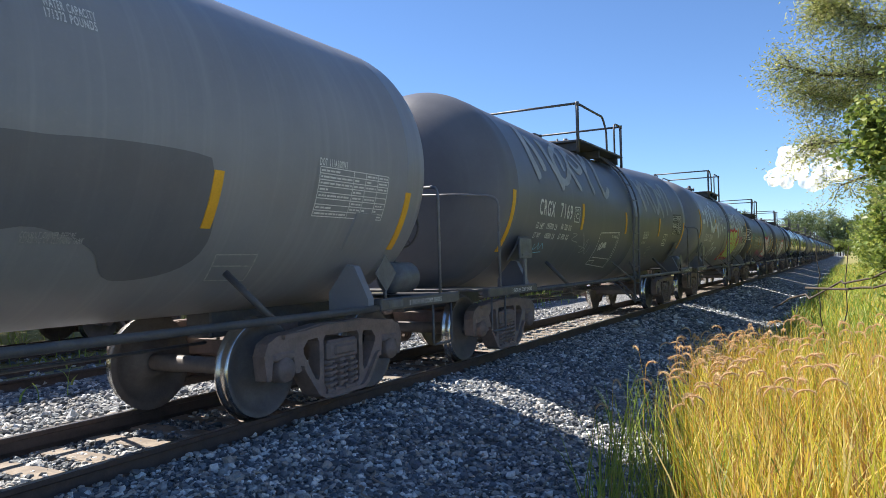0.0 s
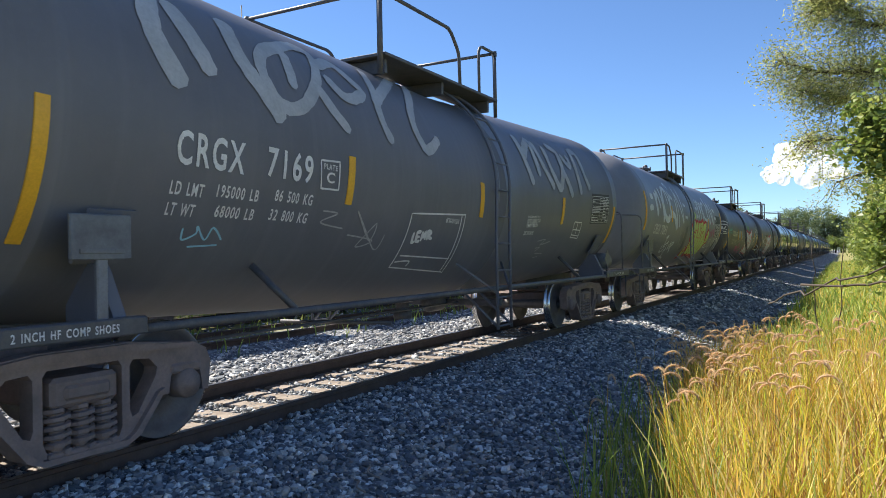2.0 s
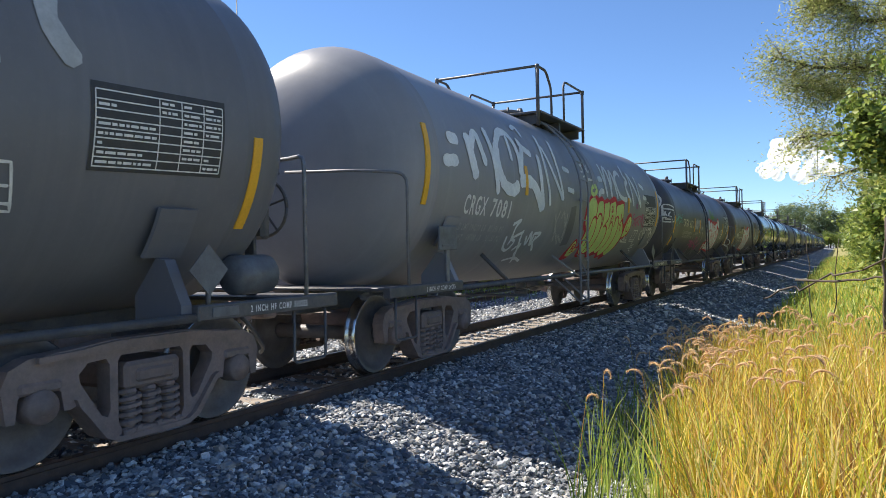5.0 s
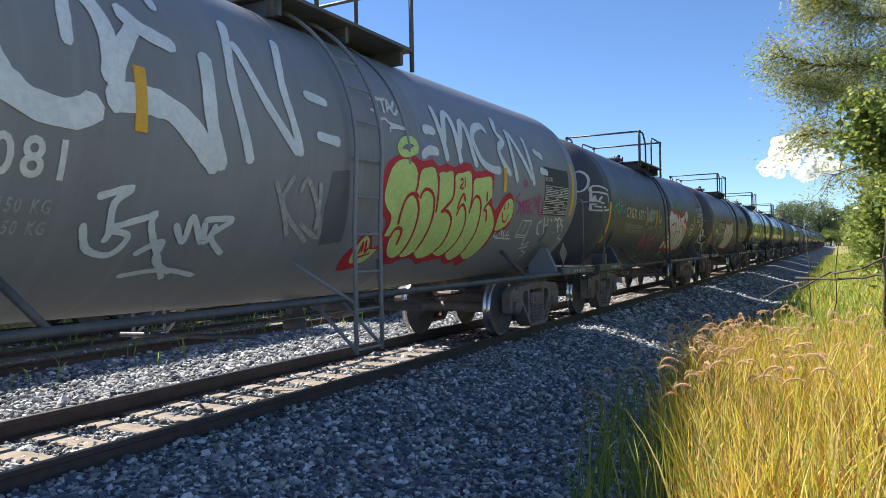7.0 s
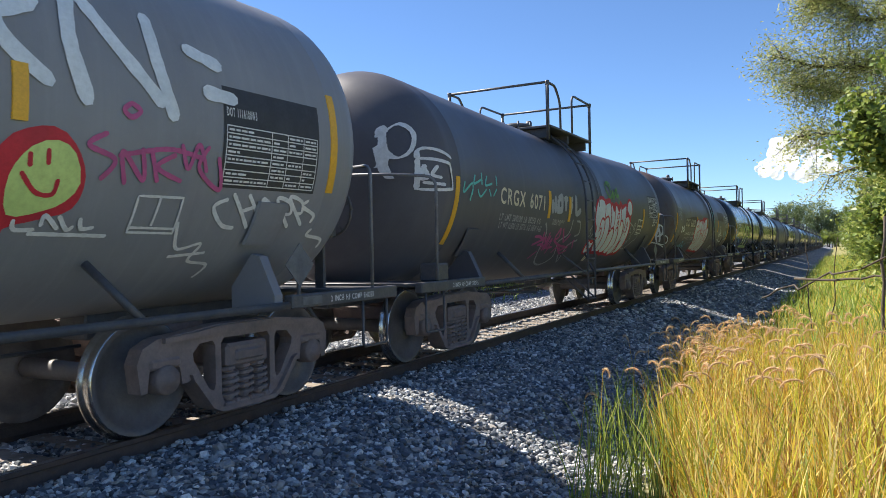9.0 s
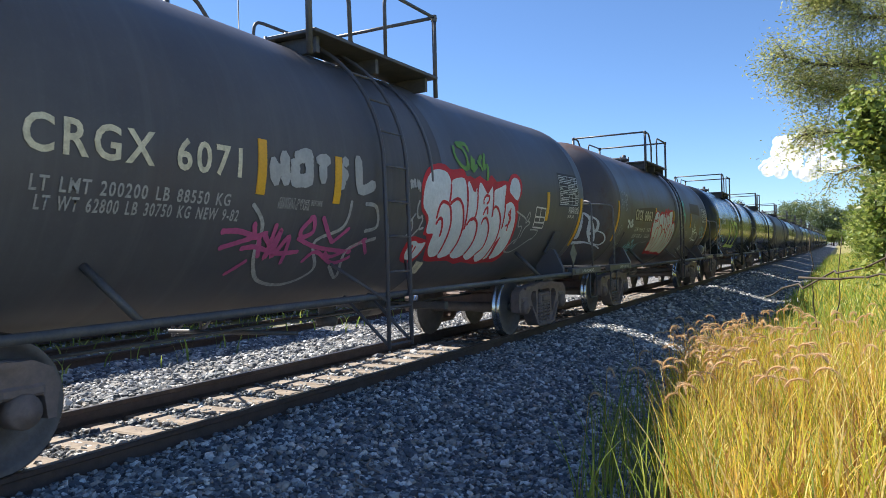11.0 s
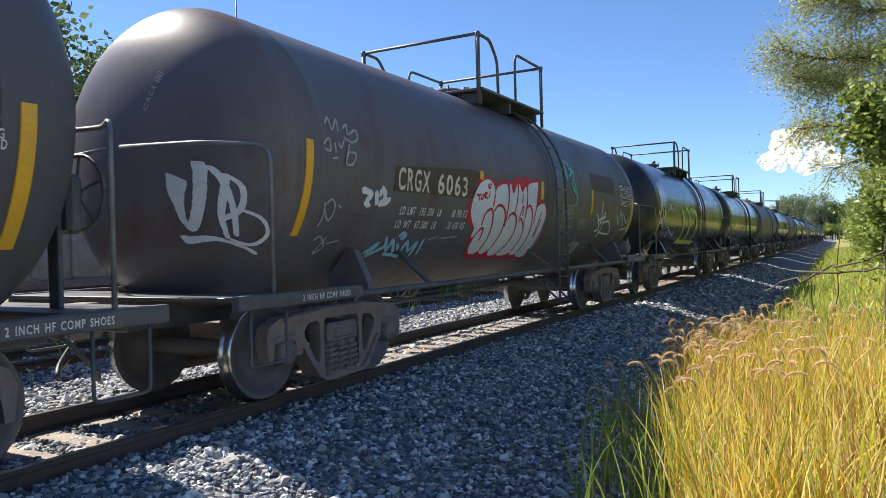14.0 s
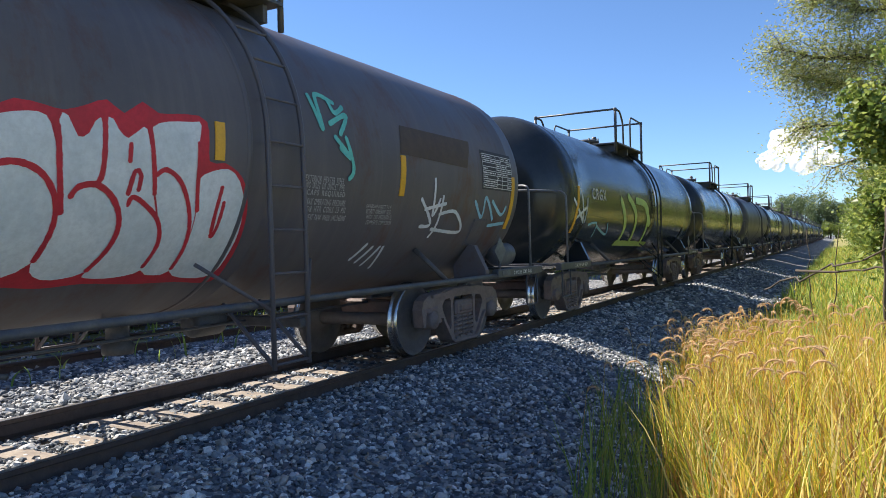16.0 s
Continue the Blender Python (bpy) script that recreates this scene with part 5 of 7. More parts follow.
spray(CARS["b"], M_WHITE, 0.035, [[(-0.06, 0.66), (-0.15, 0.61), (-0.22, 0.61), (-0.13, 0.56), (-0.18, 0.48), (-0.29, 0.47)], [(-0.09, 0.63), (0.08, 0.66)], [(-0.0, 0.65), (-0.03, 0.48)], [(0.04, 0.5), (0.11, 0.66), (0.13, 0.51)], [(0.06, 0.55), (0.16, 0.58)], [(0.25, 0.66), (0.15, 0.55), (0.18, 0.49), (0.27, 0.56)], [(0.35, 0.68), (0.38, 0.5)], [(-0.22, 0.37), (-0.05, 0.41), (0.04, 0.37), (0.32, 0.35), (0.04, 0.33), (0.01, 0.27)]], label="white sprayed tag")
blob(CARS["c"], M_SPRAYRED, 1, [(0.12, -0.22), (0.12, -0.04), (0.2, 0.09), (0.32, 0.17), (0.52, 0.22), (0.71, 0.22), (0.82, 0.17), (0.98, 0.18), (1.18, 0.2), (1.25, 0.11), (1.36, 0.12), (1.49, 0.09), (1.65, 0.14), (1.83, 0.08), (2.03, 0.17), (2.16, 0.09), (2.45, 0.12), (2.57, 0.11), (2.7, 0.21), (2.92, 0.24), (3.06, 0.15), (3.06, -0.03), (2.93, -0.17), (2.99, -0.35), (3.03, -0.63), (3.06, -0.94), (2.91, -1.13), (2.52, -1.13), (2.23, -1.14), (1.94, -1.1), (1.74, -1.08), (1.58, -1.1), (1.31, -1.03), (1.06, -1.02), (0.77, -1.01), (0.62, -0.96), (0.53, -0.78), (0.42, -0.64), (0.33, -0.62), (0.33, -0.51), (0.26, -0.4), (0.16, -0.34)], "red sprayed outline of bubble lettering")
blob(CARS["c"], M_SPRAYWHITE, 2, [(0.16, -0.2), (0.18, -0.07), (0.25, 0.04), (0.39, 0.13), (0.57, 0.15), (0.74, 0.12), (0.81, 0.02), (0.8, -0.08), (0.78, -0.23), (0.86, -0.32), (0.93, -0.5), (0.94, -0.66), (0.93, -0.9), (0.81, -0.94), (0.71, -0.92), (0.61, -0.83), (0.57, -0.72), (0.57, -0.62), (0.5, -0.61), (0.42, -0.61), (0.37, -0.56), (0.36, -0.45), (0.31, -0.38), (0.19, -0.3)], "white bubble letter")
blob(CARS["c"], M_SPRAYWHITE, 2, [(0.83, -0.01), (0.88, 0.05), (1.04, 0.08), (1.17, 0.08), (1.22, 0.0), (1.24, -0.16), (1.28, -0.36), (1.3, -0.56), (1.29, -0.74), (1.25, -0.91), (1.1, -0.96), (1.01, -0.97), (0.93, -0.9), (0.94, -0.67), (0.92, -0.5), (0.86, -0.32), (0.79, -0.24)], "white bubble letter")
blob(CARS["c"], M_SPRAYWHITE, 2, [(1.27, 0.01), (1.32, 0.05), (1.41, -0.06), (1.49, -0.08), (1.53, -0.02), (1.55, -0.14), (1.57, -0.37), (1.66, -0.49), (1.72, -0.63), (1.74, -0.8), (1.67, -0.94), (1.54, -0.99), (1.4, -0.99), (1.26, -0.91), (1.29, -0.74), (1.3, -0.56), (1.28, -0.36), (1.26, -0.16)], "white bubble letter")
blob(CARS["c"], M_SPRAYWHITE, 2, [(1.58, -0.09), (1.61, 0.02), (1.67, 0.05), (1.79, -0.05), (1.88, -0.09), (2.02, 0.02), (2.03, -0.15), (2.06, -0.38), (2.12, -0.65), (2.15, -0.84), (2.03, -0.96), (1.93, -1.04), (1.8, -1.02), (1.68, -0.94), (1.74, -0.8), (1.72, -0.63), (1.66, -0.49), (1.58, -0.37)], "white bubble letter")
blob(CARS["c"], M_SPRAYWHITE, 2, [(2.05, -0.07), (2.3, 0.02), (2.45, 0.06), (2.48, 0.04), (2.44, -0.12), (2.45, -0.35), (2.51, -0.58), (2.49, -0.78), (2.46, -0.92), (2.4, -1.03), (2.34, -1.08), (2.2, -1.09), (2.04, -0.96), (2.15, -0.84), (2.13, -0.65), (2.07, -0.38)], "white bubble letter")
blob(CARS["c"], M_SPRAYWHITE, 2, [(2.44, -0.27), (2.57, -0.19), (2.68, -0.18), (2.82, -0.25), (2.9, -0.41), (2.95, -0.63), (2.96, -0.87), (2.89, -1.0), (2.73, -1.06), (2.59, -1.02), (2.59, -0.72), (2.49, -0.78), (2.53, -1.04), (2.4, -1.03), (2.48, -0.78), (2.5, -0.58)], "white bubble letter")
blob(CARS["c"], M_SPRAYWHITE, 2, [(2.6, -0.01), (2.69, 0.13), (2.82, 0.18), (2.96, 0.15), (3.0, 0.02), (2.93, -0.12), (2.83, -0.13), (2.68, -0.06)], "white bubble dot")
spray(CARS["c"], M_SPRAYRED, 0.042, [[(0.53, -0.43), (0.55, -0.3), (0.61, -0.23), (0.71, -0.23), (0.81, -0.27), (0.88, -0.38), (0.93, -0.52), (0.94, -0.66), (0.93, -0.9)], [(0.55, -0.5), (0.6, -0.43), (0.66, -0.43), (0.72, -0.52), (0.75, -0.66)], [(0.81, 0.0), (0.81, -0.08), (0.79, -0.23)], [(0.81, -0.25), (0.9, -0.2), (1.02, -0.18), (1.14, -0.25), (1.22, -0.39), (1.28, -0.56), (1.29, -0.74), (1.25, -0.91)], [(1.25, -0.02), (1.3, -0.36), (1.33, -0.57)], [(1.36, -0.51), (1.42, -0.44), (1.53, -0.42), (1.65, -0.48), (1.72, -0.63), (1.73, -0.8), (1.67, -0.94)]], label="red lines between the letters")
spray(CARS["c"], M_SPRAYRED, 0.04, [[(1.55, -0.03), (1.57, -0.37), (1.46, -0.44)], [(1.8, -0.5), (1.82, -0.43), (1.91, -0.41), (2.03, -0.5), (2.12, -0.65), (2.15, -0.84), (2.03, -0.96)], [(1.79, -0.37), (1.82, -0.3), (1.89, -0.27), (1.92, -0.36)], [(2.04, -0.01), (2.08, -0.4)], [(2.05, -0.31), (2.13, -0.25), (2.24, -0.28), (2.36, -0.4), (2.44, -0.58), (2.46, -0.77), (2.41, -1.04)], [(2.45, -0.08), (2.51, -0.56)], [(2.59, -0.69), (2.56, -0.77), (2.59, -1.02)]], label="red lines between the letters")
spray(CARS["c"], M_SPRAYRED, 0.034, [[(1.77, -0.23), (1.75, -0.17), (1.82, -0.11), (1.92, -0.12), (1.9, -0.19), (1.84, -0.22)], [(2.7, -0.29), (2.62, -0.34), (2.73, -0.4), (2.71, -0.49), (2.61, -0.52)], [(2.68, -0.26), (2.71, -0.6)]], label="red painted figures")
blob(CARS["c"], M_SPRAYRED, 1, [(0.03, -0.88), (0.03, -0.73), (0.11, -0.65), (0.24, -0.66), (0.4, -0.69), (0.49, -0.72), (0.48, -0.87), (0.39, -1.0), (0.23, -1.0), (0.11, -0.97)], "red sprayed outline")
blob(CARS["c"], M_SPRAYWHITE, 2, [(0.11, -0.87), (0.11, -0.77), (0.14, -0.71), (0.23, -0.71), (0.3, -0.74), (0.39, -0.74), (0.46, -0.73), (0.45, -0.84), (0.38, -0.93), (0.28, -0.96), (0.19, -0.95)], "small white bubble")
spray(CARS["c"], M_SPRAYRED, 0.03, [[(0.16, -0.81), (0.17, -0.76), (0.2, -0.78), (0.21, -0.85), (0.19, -0.87), (0.24, -0.85)], [(0.27, -0.77), (0.25, -0.9)]], label="red painted mark")
spray(CARS["c"], M_SPRAYGREEN, 0.06, [[(1.04, 0.5), (1.01, 0.38), (1.07, 0.29), (1.19, 0.22), (1.29, 0.22), (1.34, 0.35), (1.28, 0.48), (1.14, 0.53), (1.41, 0.55), (1.43, 0.44)], [(1.36, 0.31), (1.31, 0.2)], [(1.5, 0.4), (1.4, 0.21)], [(1.55, 0.36), (1.45, 0.2), (1.61, 0.28)], [(1.63, 0.35), (1.67, 0.27)], [(1.81, 0.43), (1.69, 0.34), (1.75, 0.21)], [(1.92, 0.47), (1.79, 0.26), (1.93, 0.3), (1.86, 0.09)]], label="green sprayed tag")
spray(CARS["c"], M_SPRAYGREY, 0.025, [[(2.91, -0.3), (3.3, -0.4), (3.37, -0.47), (3.48, -0.37), (3.42, -0.31), (3.35, -0.4)], [(3.06, -0.35), (3.09, -0.52), (3.24, -0.54), (3.24, -0.75), (3.19, -0.81), (3.19, -0.74), (3.03, -0.84), (3.01, -0.94), (3.29, -0.95), (3.73, -0.76), (3.87, -0.73), (3.95, -0.6), (3.62, -0.58)], [(3.33, -0.72), (3.37, -0.56), (3.52, -0.48), (3.4, -0.43)]], label="white marker tag")
spray(CARS["c"], M_SPRAYGREY, 0.03, [[(-0.07, -0.49), (0.04, -0.37)], [(-0.02, -0.43), (0.04, -0.56)], [(-0.06, -0.65), (0.04, -0.55)], [(0.08, -0.22), (0.05, -0.31), (0.09, -0.41), (0.16, -0.42)], [(0.16, -0.39), (0.21, -0.45), (0.18, -0.55), (0.28, -0.54)], [(0.16, -0.56), (0.02, -0.69)], [(-0.14, -0.02), (-0.12, -0.1), (-0.09, -0.02), (-0.14, -0.02)], [(-0.08, -0.1), (-0.05, -0.0), (-0.03, -0.09)], [(0.01, 0.01), (0.01, -0.08)], [(0.04, 0.0), (0.03, -0.1), (0.07, -0.03), (0.06, -0.13)]], label="white marker tags")
spray(CARS["d"], M_SPRAYWHITE, 0.032, [[(-6.47, -0.57), (-6.46, -0.97), (-6.42, -1.21), (-6.4, -1.12), (-6.41, -0.85), (-6.44, -0.21)], [(-6.4, -1.17), (-6.43, -0.43), (-6.4, -0.3), (-6.24, -0.94)], [(-6.36, -0.32), (-6.34, -0.78), (-6.27, -1.01)], [(-6.37, -0.33), (-6.29, -0.43), (-6.27, -0.65), (-6.33, -0.84)], [(-6.29, -0.66), (-6.15, -0.68), (-6.07, -0.81), (-6.13, -0.95), (-6.26, -1.0)], [(-6.4, -1.4), (-6.32, -1.09), (-6.18, -1.01), (-6.07, -1.03)]], label="white sprayed tag")
blob(CARS["d"], M_SPRAYRED, 1, [(-2.52, -0.46), (-2.51, -0.26), (-2.38, -0.1), (-2.2, 0.01), (-2.01, 0.01), (-1.81, -0.03), (-1.72, -0.07), (-1.56, 0.01), (-1.37, 0.0), (-1.25, -0.01), (-1.08, 0.05), (-0.95, 0.1), (-0.82, 0.03), (-0.67, 0.13), (-0.54, 0.07), (-0.28, 0.1), (-0.1, 0.07), (-0.07, -0.22), (0.09, -0.22), (0.29, -0.32), (0.4, -0.53), (0.45, -0.81), (0.46, -1.08), (0.42, -1.31), (0.0, -1.28), (-0.4, -1.27), (-0.81, -1.23), (-1.12, -1.25), (-1.51, -1.2), (-1.8, -1.22), (-2.03, -1.09), (-2.07, -0.94), (-2.2, -0.91), (-2.18, -0.83), (-2.17, -0.73), (-2.29, -0.65), (-2.45, -0.59)], "red sprayed outline of bubble lettering")
blob(CARS["d"], M_SPRAYWHITE, 2, [(-2.42, -0.45), (-2.42, -0.3), (-2.32, -0.14), (-2.17, -0.05), (-2.01, -0.02), (-1.84, -0.07), (-1.77, -0.2), (-1.78, -0.37), (-1.7, -0.46), (-1.63, -0.64), (-1.59, -0.83), (-1.61, -1.04), (-1.74, -1.12), (-1.92, -1.08), (-2.01, -0.97), (-2.03, -0.85), (-1.99, -0.76), (-2.1, -0.83), (-2.14, -0.79), (-2.16, -0.68), (-2.31, -0.58)], "white bubble letter")
blob(CARS["d"], M_SPRAYWHITE, 2, [(-1.74, -0.15), (-1.65, -0.09), (-1.48, -0.05), (-1.37, -0.06), (-1.32, -0.17), (-1.26, -0.39), (-1.22, -0.63), (-1.23, -0.78), (-1.28, -1.01), (-1.42, -1.12), (-1.55, -1.1), (-1.6, -1.04), (-1.58, -0.83), (-1.63, -0.64), (-1.72, -0.43), (-1.76, -0.37)], "white bubble letter")
blob(CARS["d"], M_SPRAYWHITE, 2, [(-1.28, -0.07), (-1.23, -0.04), (-1.16, -0.16), (-1.08, -0.13), (-1.0, -0.02), (-0.96, -0.38), (-0.83, -0.54), (-0.74, -0.71), (-0.76, -0.91), (-0.86, -1.11), (-1.07, -1.17), (-1.21, -1.13), (-1.27, -1.02), (-1.22, -0.78), (-1.21, -0.63), (-1.25, -0.39)], "white bubble letter")
blob(CARS["d"], M_SPRAYWHITE, 2, [(-0.94, -0.01), (-0.87, -0.08), (-0.79, -0.13), (-0.67, -0.04), (-0.63, -0.11), (-0.56, -0.44), (-0.46, -0.68), (-0.37, -0.87), (-0.39, -1.11), (-0.59, -1.18), (-0.82, -1.17), (-0.85, -1.12), (-0.75, -0.91), (-0.74, -0.71), (-0.83, -0.54), (-0.95, -0.38)], "white bubble letter")
blob(CARS["d"], M_SPRAYWHITE, 2, [(-0.59, -0.03), (-0.24, 0.05), (-0.16, 0.04), (-0.19, -0.14), (-0.17, -0.34), (-0.13, -0.58), (-0.1, -0.88), (-0.12, -1.14), (-0.25, -1.18), (-0.39, -1.12), (-0.36, -0.87), (-0.45, -0.65), (-0.57, -0.33)], "white bubble letter")
blob(CARS["d"], M_SPRAYWHITE, 2, [(-0.16, -0.37), (0.05, -0.27), (0.2, -0.29), (0.32, -0.44), (0.39, -0.7), (0.4, -0.96), (0.36, -1.21), (0.12, -1.24), (-0.11, -1.15), (-0.09, -0.88), (-0.11, -0.6)], "white bubble letter")
spray(CARS["d"], M_SPRAYRED, 0.042, [[(-1.97, -0.65), (-1.98, -0.52), (-1.92, -0.44), (-1.81, -0.41), (-1.71, -0.49), (-1.64, -0.64), (-1.59, -0.83), (-1.61, -1.04)], [(-2.04, -0.8), (-1.98, -0.71), (-1.89, -0.69), (-1.84, -0.78), (-1.83, -0.89)], [(-1.77, -0.2), (-1.77, -0.37)], [(-1.71, -0.45), (-1.63, -0.36), (-1.49, -0.35), (-1.35, -0.42), (-1.25, -0.58), (-1.23, -0.77), (-1.27, -1.01)], [(-1.3, -0.09), (-1.26, -0.39), (-1.2, -0.66)], [(-1.17, -0.55), (-1.12, -0.47), (-0.99, -0.45), (-0.85, -0.54), (-0.76, -0.71), (-0.77, -0.9), (-0.86, -1.11)], [(-0.97, -0.04), (-0.97, -0.4), (-1.06, -0.45)]], label="red lines between the letters")
spray(CARS["d"], M_SPRAYRED, 0.038, [[(-0.73, -0.59), (-0.71, -0.52), (-0.62, -0.55), (-0.45, -0.68), (-0.37, -0.87), (-0.4, -1.1)], [(-0.75, -0.51), (-0.72, -0.34), (-0.67, -0.36), (-0.67, -0.48)], [(-0.77, -0.15), (-0.77, -0.29)], [(-0.62, -0.03), (-0.53, -0.5)], [(-0.55, -0.36), (-0.46, -0.31), (-0.31, -0.4), (-0.17, -0.64), (-0.11, -0.88), (-0.12, -1.13)], [(-0.18, -0.08), (-0.16, -0.4), (-0.11, -0.61)], [(0.09, -0.39), (0.08, -0.61), (0.11, -0.81), (0.14, -0.74), (0.14, -0.51)]], label="red lines between the letters")
spray(CARS["d"], M_SPRAYRED, 0.028, [[(-2.34, -0.24), (-2.22, -0.23)], [(-2.28, -0.24), (-2.24, -0.31)], [(-2.18, -0.23), (-2.21, -0.28), (-2.16, -0.29), (-2.12, -0.24), (-2.18, -0.23)], [(-2.12, -0.21), (-2.07, -0.28)], [(-2.12, -0.2), (-2.03, -0.2), (-2.09, -0.24), (-1.99, -0.27)], [(-1.95, -0.17), (-1.95, -0.27)], [(-1.96, -0.11), (-2.0, -0.08), (-2.01, -0.11), (-1.95, -0.13), (-1.92, -0.08), (-1.96, -0.07)]], label="red painted small lettering")
spray(CARS["b"], M_WHITE, 0.035, [[(4.69, -0.6), (4.56, -0.67), (4.7, -0.82), (4.85, -0.85)], [(4.73, -0.55), (5.0, -0.85)], [(4.86, -0.7), (4.99, -0.66)], [(4.9, -0.55), (5.18, -0.84)], [(5.07, -0.57), (5.1, -0.72), (5.32, -0.82), (5.3, -0.69), (5.07, -0.57)], [(5.5, -0.84), (5.25, -0.58), (5.42, -0.6), (5.47, -0.7), (5.37, -0.71)], [(5.68, -0.82), (5.41, -0.56), (5.58, -0.59), (5.62, -0.69), (5.55, -0.7)], [(5.67, -0.57), (5.61, -0.63), (5.8, -0.71), (5.79, -0.79)], [(5.86, -0.85), (5.83, -0.92), (6.07, -0.97), (6.08, -1.07)]], label="white sprayed tag")
spray(CARS["b"], M_WHITE, 0.03, [[(4.26, -0.8), (4.36, -1.04), (4.58, -1.0), (4.55, -1.17), (4.78, -1.23), (4.74, -1.39)], [(4.32, -1.12), (4.68, -1.09)], [(3.03, -0.8), (3.05, -0.87), (3.18, -0.87)], [(3.21, -0.85), (3.22, -0.77), (3.33, -0.87)], [(3.31, -0.77), (3.39, -0.87), (3.43, -0.84)], [(3.46, -0.78), (3.49, -0.86), (3.58, -0.85)], [(3.14, -0.9), (3.7, -0.92)]], label="white sprayed tag")
spray(CARS["b"], M_SPRAYPINK, 0.035, [[(3.54, -0.21), (3.41, -0.3), (3.61, -0.38), (3.52, -0.52)], [(3.71, -0.54), (3.66, -0.32), (3.85, -0.5), (3.81, -0.28)], [(3.88, -0.28), (3.97, -0.51)], [(4.1, -0.3), (3.95, -0.4), (4.18, -0.49)], [(4.14, -0.22), (4.22, -0.39), (4.3, -0.21), (4.4, -0.41)], [(4.4, -0.21), (4.32, -0.38), (4.56, -0.53), (4.5, -0.28)], [(3.63, -0.35), (4.03, -0.27), (4.36, -0.31)], [(3.71, -0.0), (3.78, -0.04), (3.71, -0.09), (3.65, -0.05), (3.71, -0.0), (3.74, -0.02)]], label="magenta sprayed tag")
spray(CARS["c"], M_WHITE, 0.035, [[(-6.5, 0.81), (-6.41, 0.81), (-6.35, 0.59), (-6.4, 0.35), (-6.48, 0.28), (-6.52, 0.48), (-6.5, 0.81)], [(-6.5, 0.93), (-6.49, 0.91), (-6.49, 0.79), (-6.51, 0.81), (-6.5, 0.93), (-6.49, 0.94)], [(-6.53, 0.64), (-6.53, 0.15), (-6.51, -0.09)], [(-6.52, 0.33), (-6.54, 0.16)]], label="white sprayed drawing")
spray(CARS["c"], M_WHITE, 0.04, [[(-6.37, 0.22), (-6.02, 0.14), (-5.95, -0.16), (-6.38, -0.22), (-6.37, 0.22)], [(-6.37, 0.22), (-6.32, 0.35), (-5.96, 0.21)], [(-6.33, 0.09), (-6.36, -0.07), (-6.3, -0.04), (-6.33, 0.09), (-6.31, 0.12)], [(-6.2, 0.11), (-6.26, -0.01), (-6.15, -0.04)], [(-6.34, -0.12), (-6.1, -0.12)]], label="white sprayed drawing")
spray(CARS["a"], M_SPRAYGREY, 0.19, [[(-5.05, 1.24), (-5.24, 0.66), (-5.08, 0.23)], [(-4.95, 1.04), (-4.89, 0.78), (-4.76, 0.4)], [(-4.34, 1.1), (-4.36, 0.65), (-4.01, 0.19)]], label="pale grey sprayed lettering")
spray(CARS["a"], M_SPRAYGREY, 0.13, [[(-3.72, 1.02), (-4.02, 0.85), (-4.14, 0.64), (-4.07, 0.4), (-3.92, 0.32), (-3.68, 0.4), (-3.41, 0.66), (-3.26, 0.89), (-3.17, 1.15), (-3.38, 1.18), (-3.72, 1.02), (-3.87, 0.93)], [(-3.68, 0.99), (-3.77, 0.54)], [(-3.4, 0.68), (-3.25, 0.45), (-3.04, 0.27)], [(-3.2, 0.96), (-2.85, 1.13), (-2.64, 0.93), (-2.55, 0.82), (-2.81, 0.67), (-3.01, 0.68), (-3.16, 0.86)], [(-2.1, 1.34), (-2.38, 0.61), (-2.28, 0.28)], [(-2.4, 0.7), (-1.98, 1.02), (-0.53, 1.97), (-1.61, 0.8), (-1.61, 0.36), (-1.44, 0.36), (-1.18, 0.53)]], label="pale grey sprayed lettering")
spray(CARS["a"], M_SPRAYGREY, 0.15, [[(1.63, 1.04), (1.56, 0.57), (1.68, 0.17)], [(1.53, 0.59), (1.93, 0.88), (2.15, 0.96), (2.04, 0.65), (2.01, 0.32)], [(2.27, 0.98), (2.3, 0.51), (2.59, 0.15)], [(2.7, 0.92), (2.62, 0.52), (2.84, 0.17), (3.02, 0.28), (3.21, 0.53), (3.28, 0.86), (2.94, 0.97)], [(3.31, 0.86), (3.21, 0.53), (3.48, 0.03)], [(3.43, 0.82), (3.55, 0.63), (3.71, 0.63), (3.75, 0.84)], [(4.17, 1.01), (3.96, 0.52), (3.97, 0.09)], [(4.14, 0.95), (4.45, 0.95), (4.37, 0.49), (4.52, 0.2)]], label="pale grey sprayed lettering")
spray(CARS["b"], M_SPRAYWHITE, 0.19, [[(-5.05, 0.49), (-4.98, 0.17), (-4.87, -0.09)], [(-3.4, 0.0), (-3.1, 0.04), (-2.8, -0.03), (-2.41, -0.36)], [(-4.1, 0.49), (-4.17, 0.27), (-4.1, 0.04), (-3.91, -0.11), (-3.62, -0.14), (-3.44, -0.03)]], label="huge white sprayed lettering")
spray(CARS["b"], M_SPRAYWHITE, 0.13, [[(-4.98, 0.27), (-4.88, 0.43), (-4.77, 0.53), (-4.7, 0.51), (-4.66, 0.34), (-4.56, 0.11)], [(-4.38, 0.68), (-4.32, 0.4), (-4.25, 0.09), (-4.17, -0.24)], [(-4.12, 0.46), (-3.86, 0.68), (-3.58, 0.74), (-3.41, 0.63), (-3.34, 0.39), (-3.38, 0.1)], [(-3.1, 0.57), (-3.31, 0.23), (-3.31, -0.0)], [(-2.5, 0.52), (-2.51, 0.01), (-2.37, -0.36)], [(-3.21, 0.7), (-3.1, 0.57), (-2.77, 0.48)]], label="white sprayed lettering")
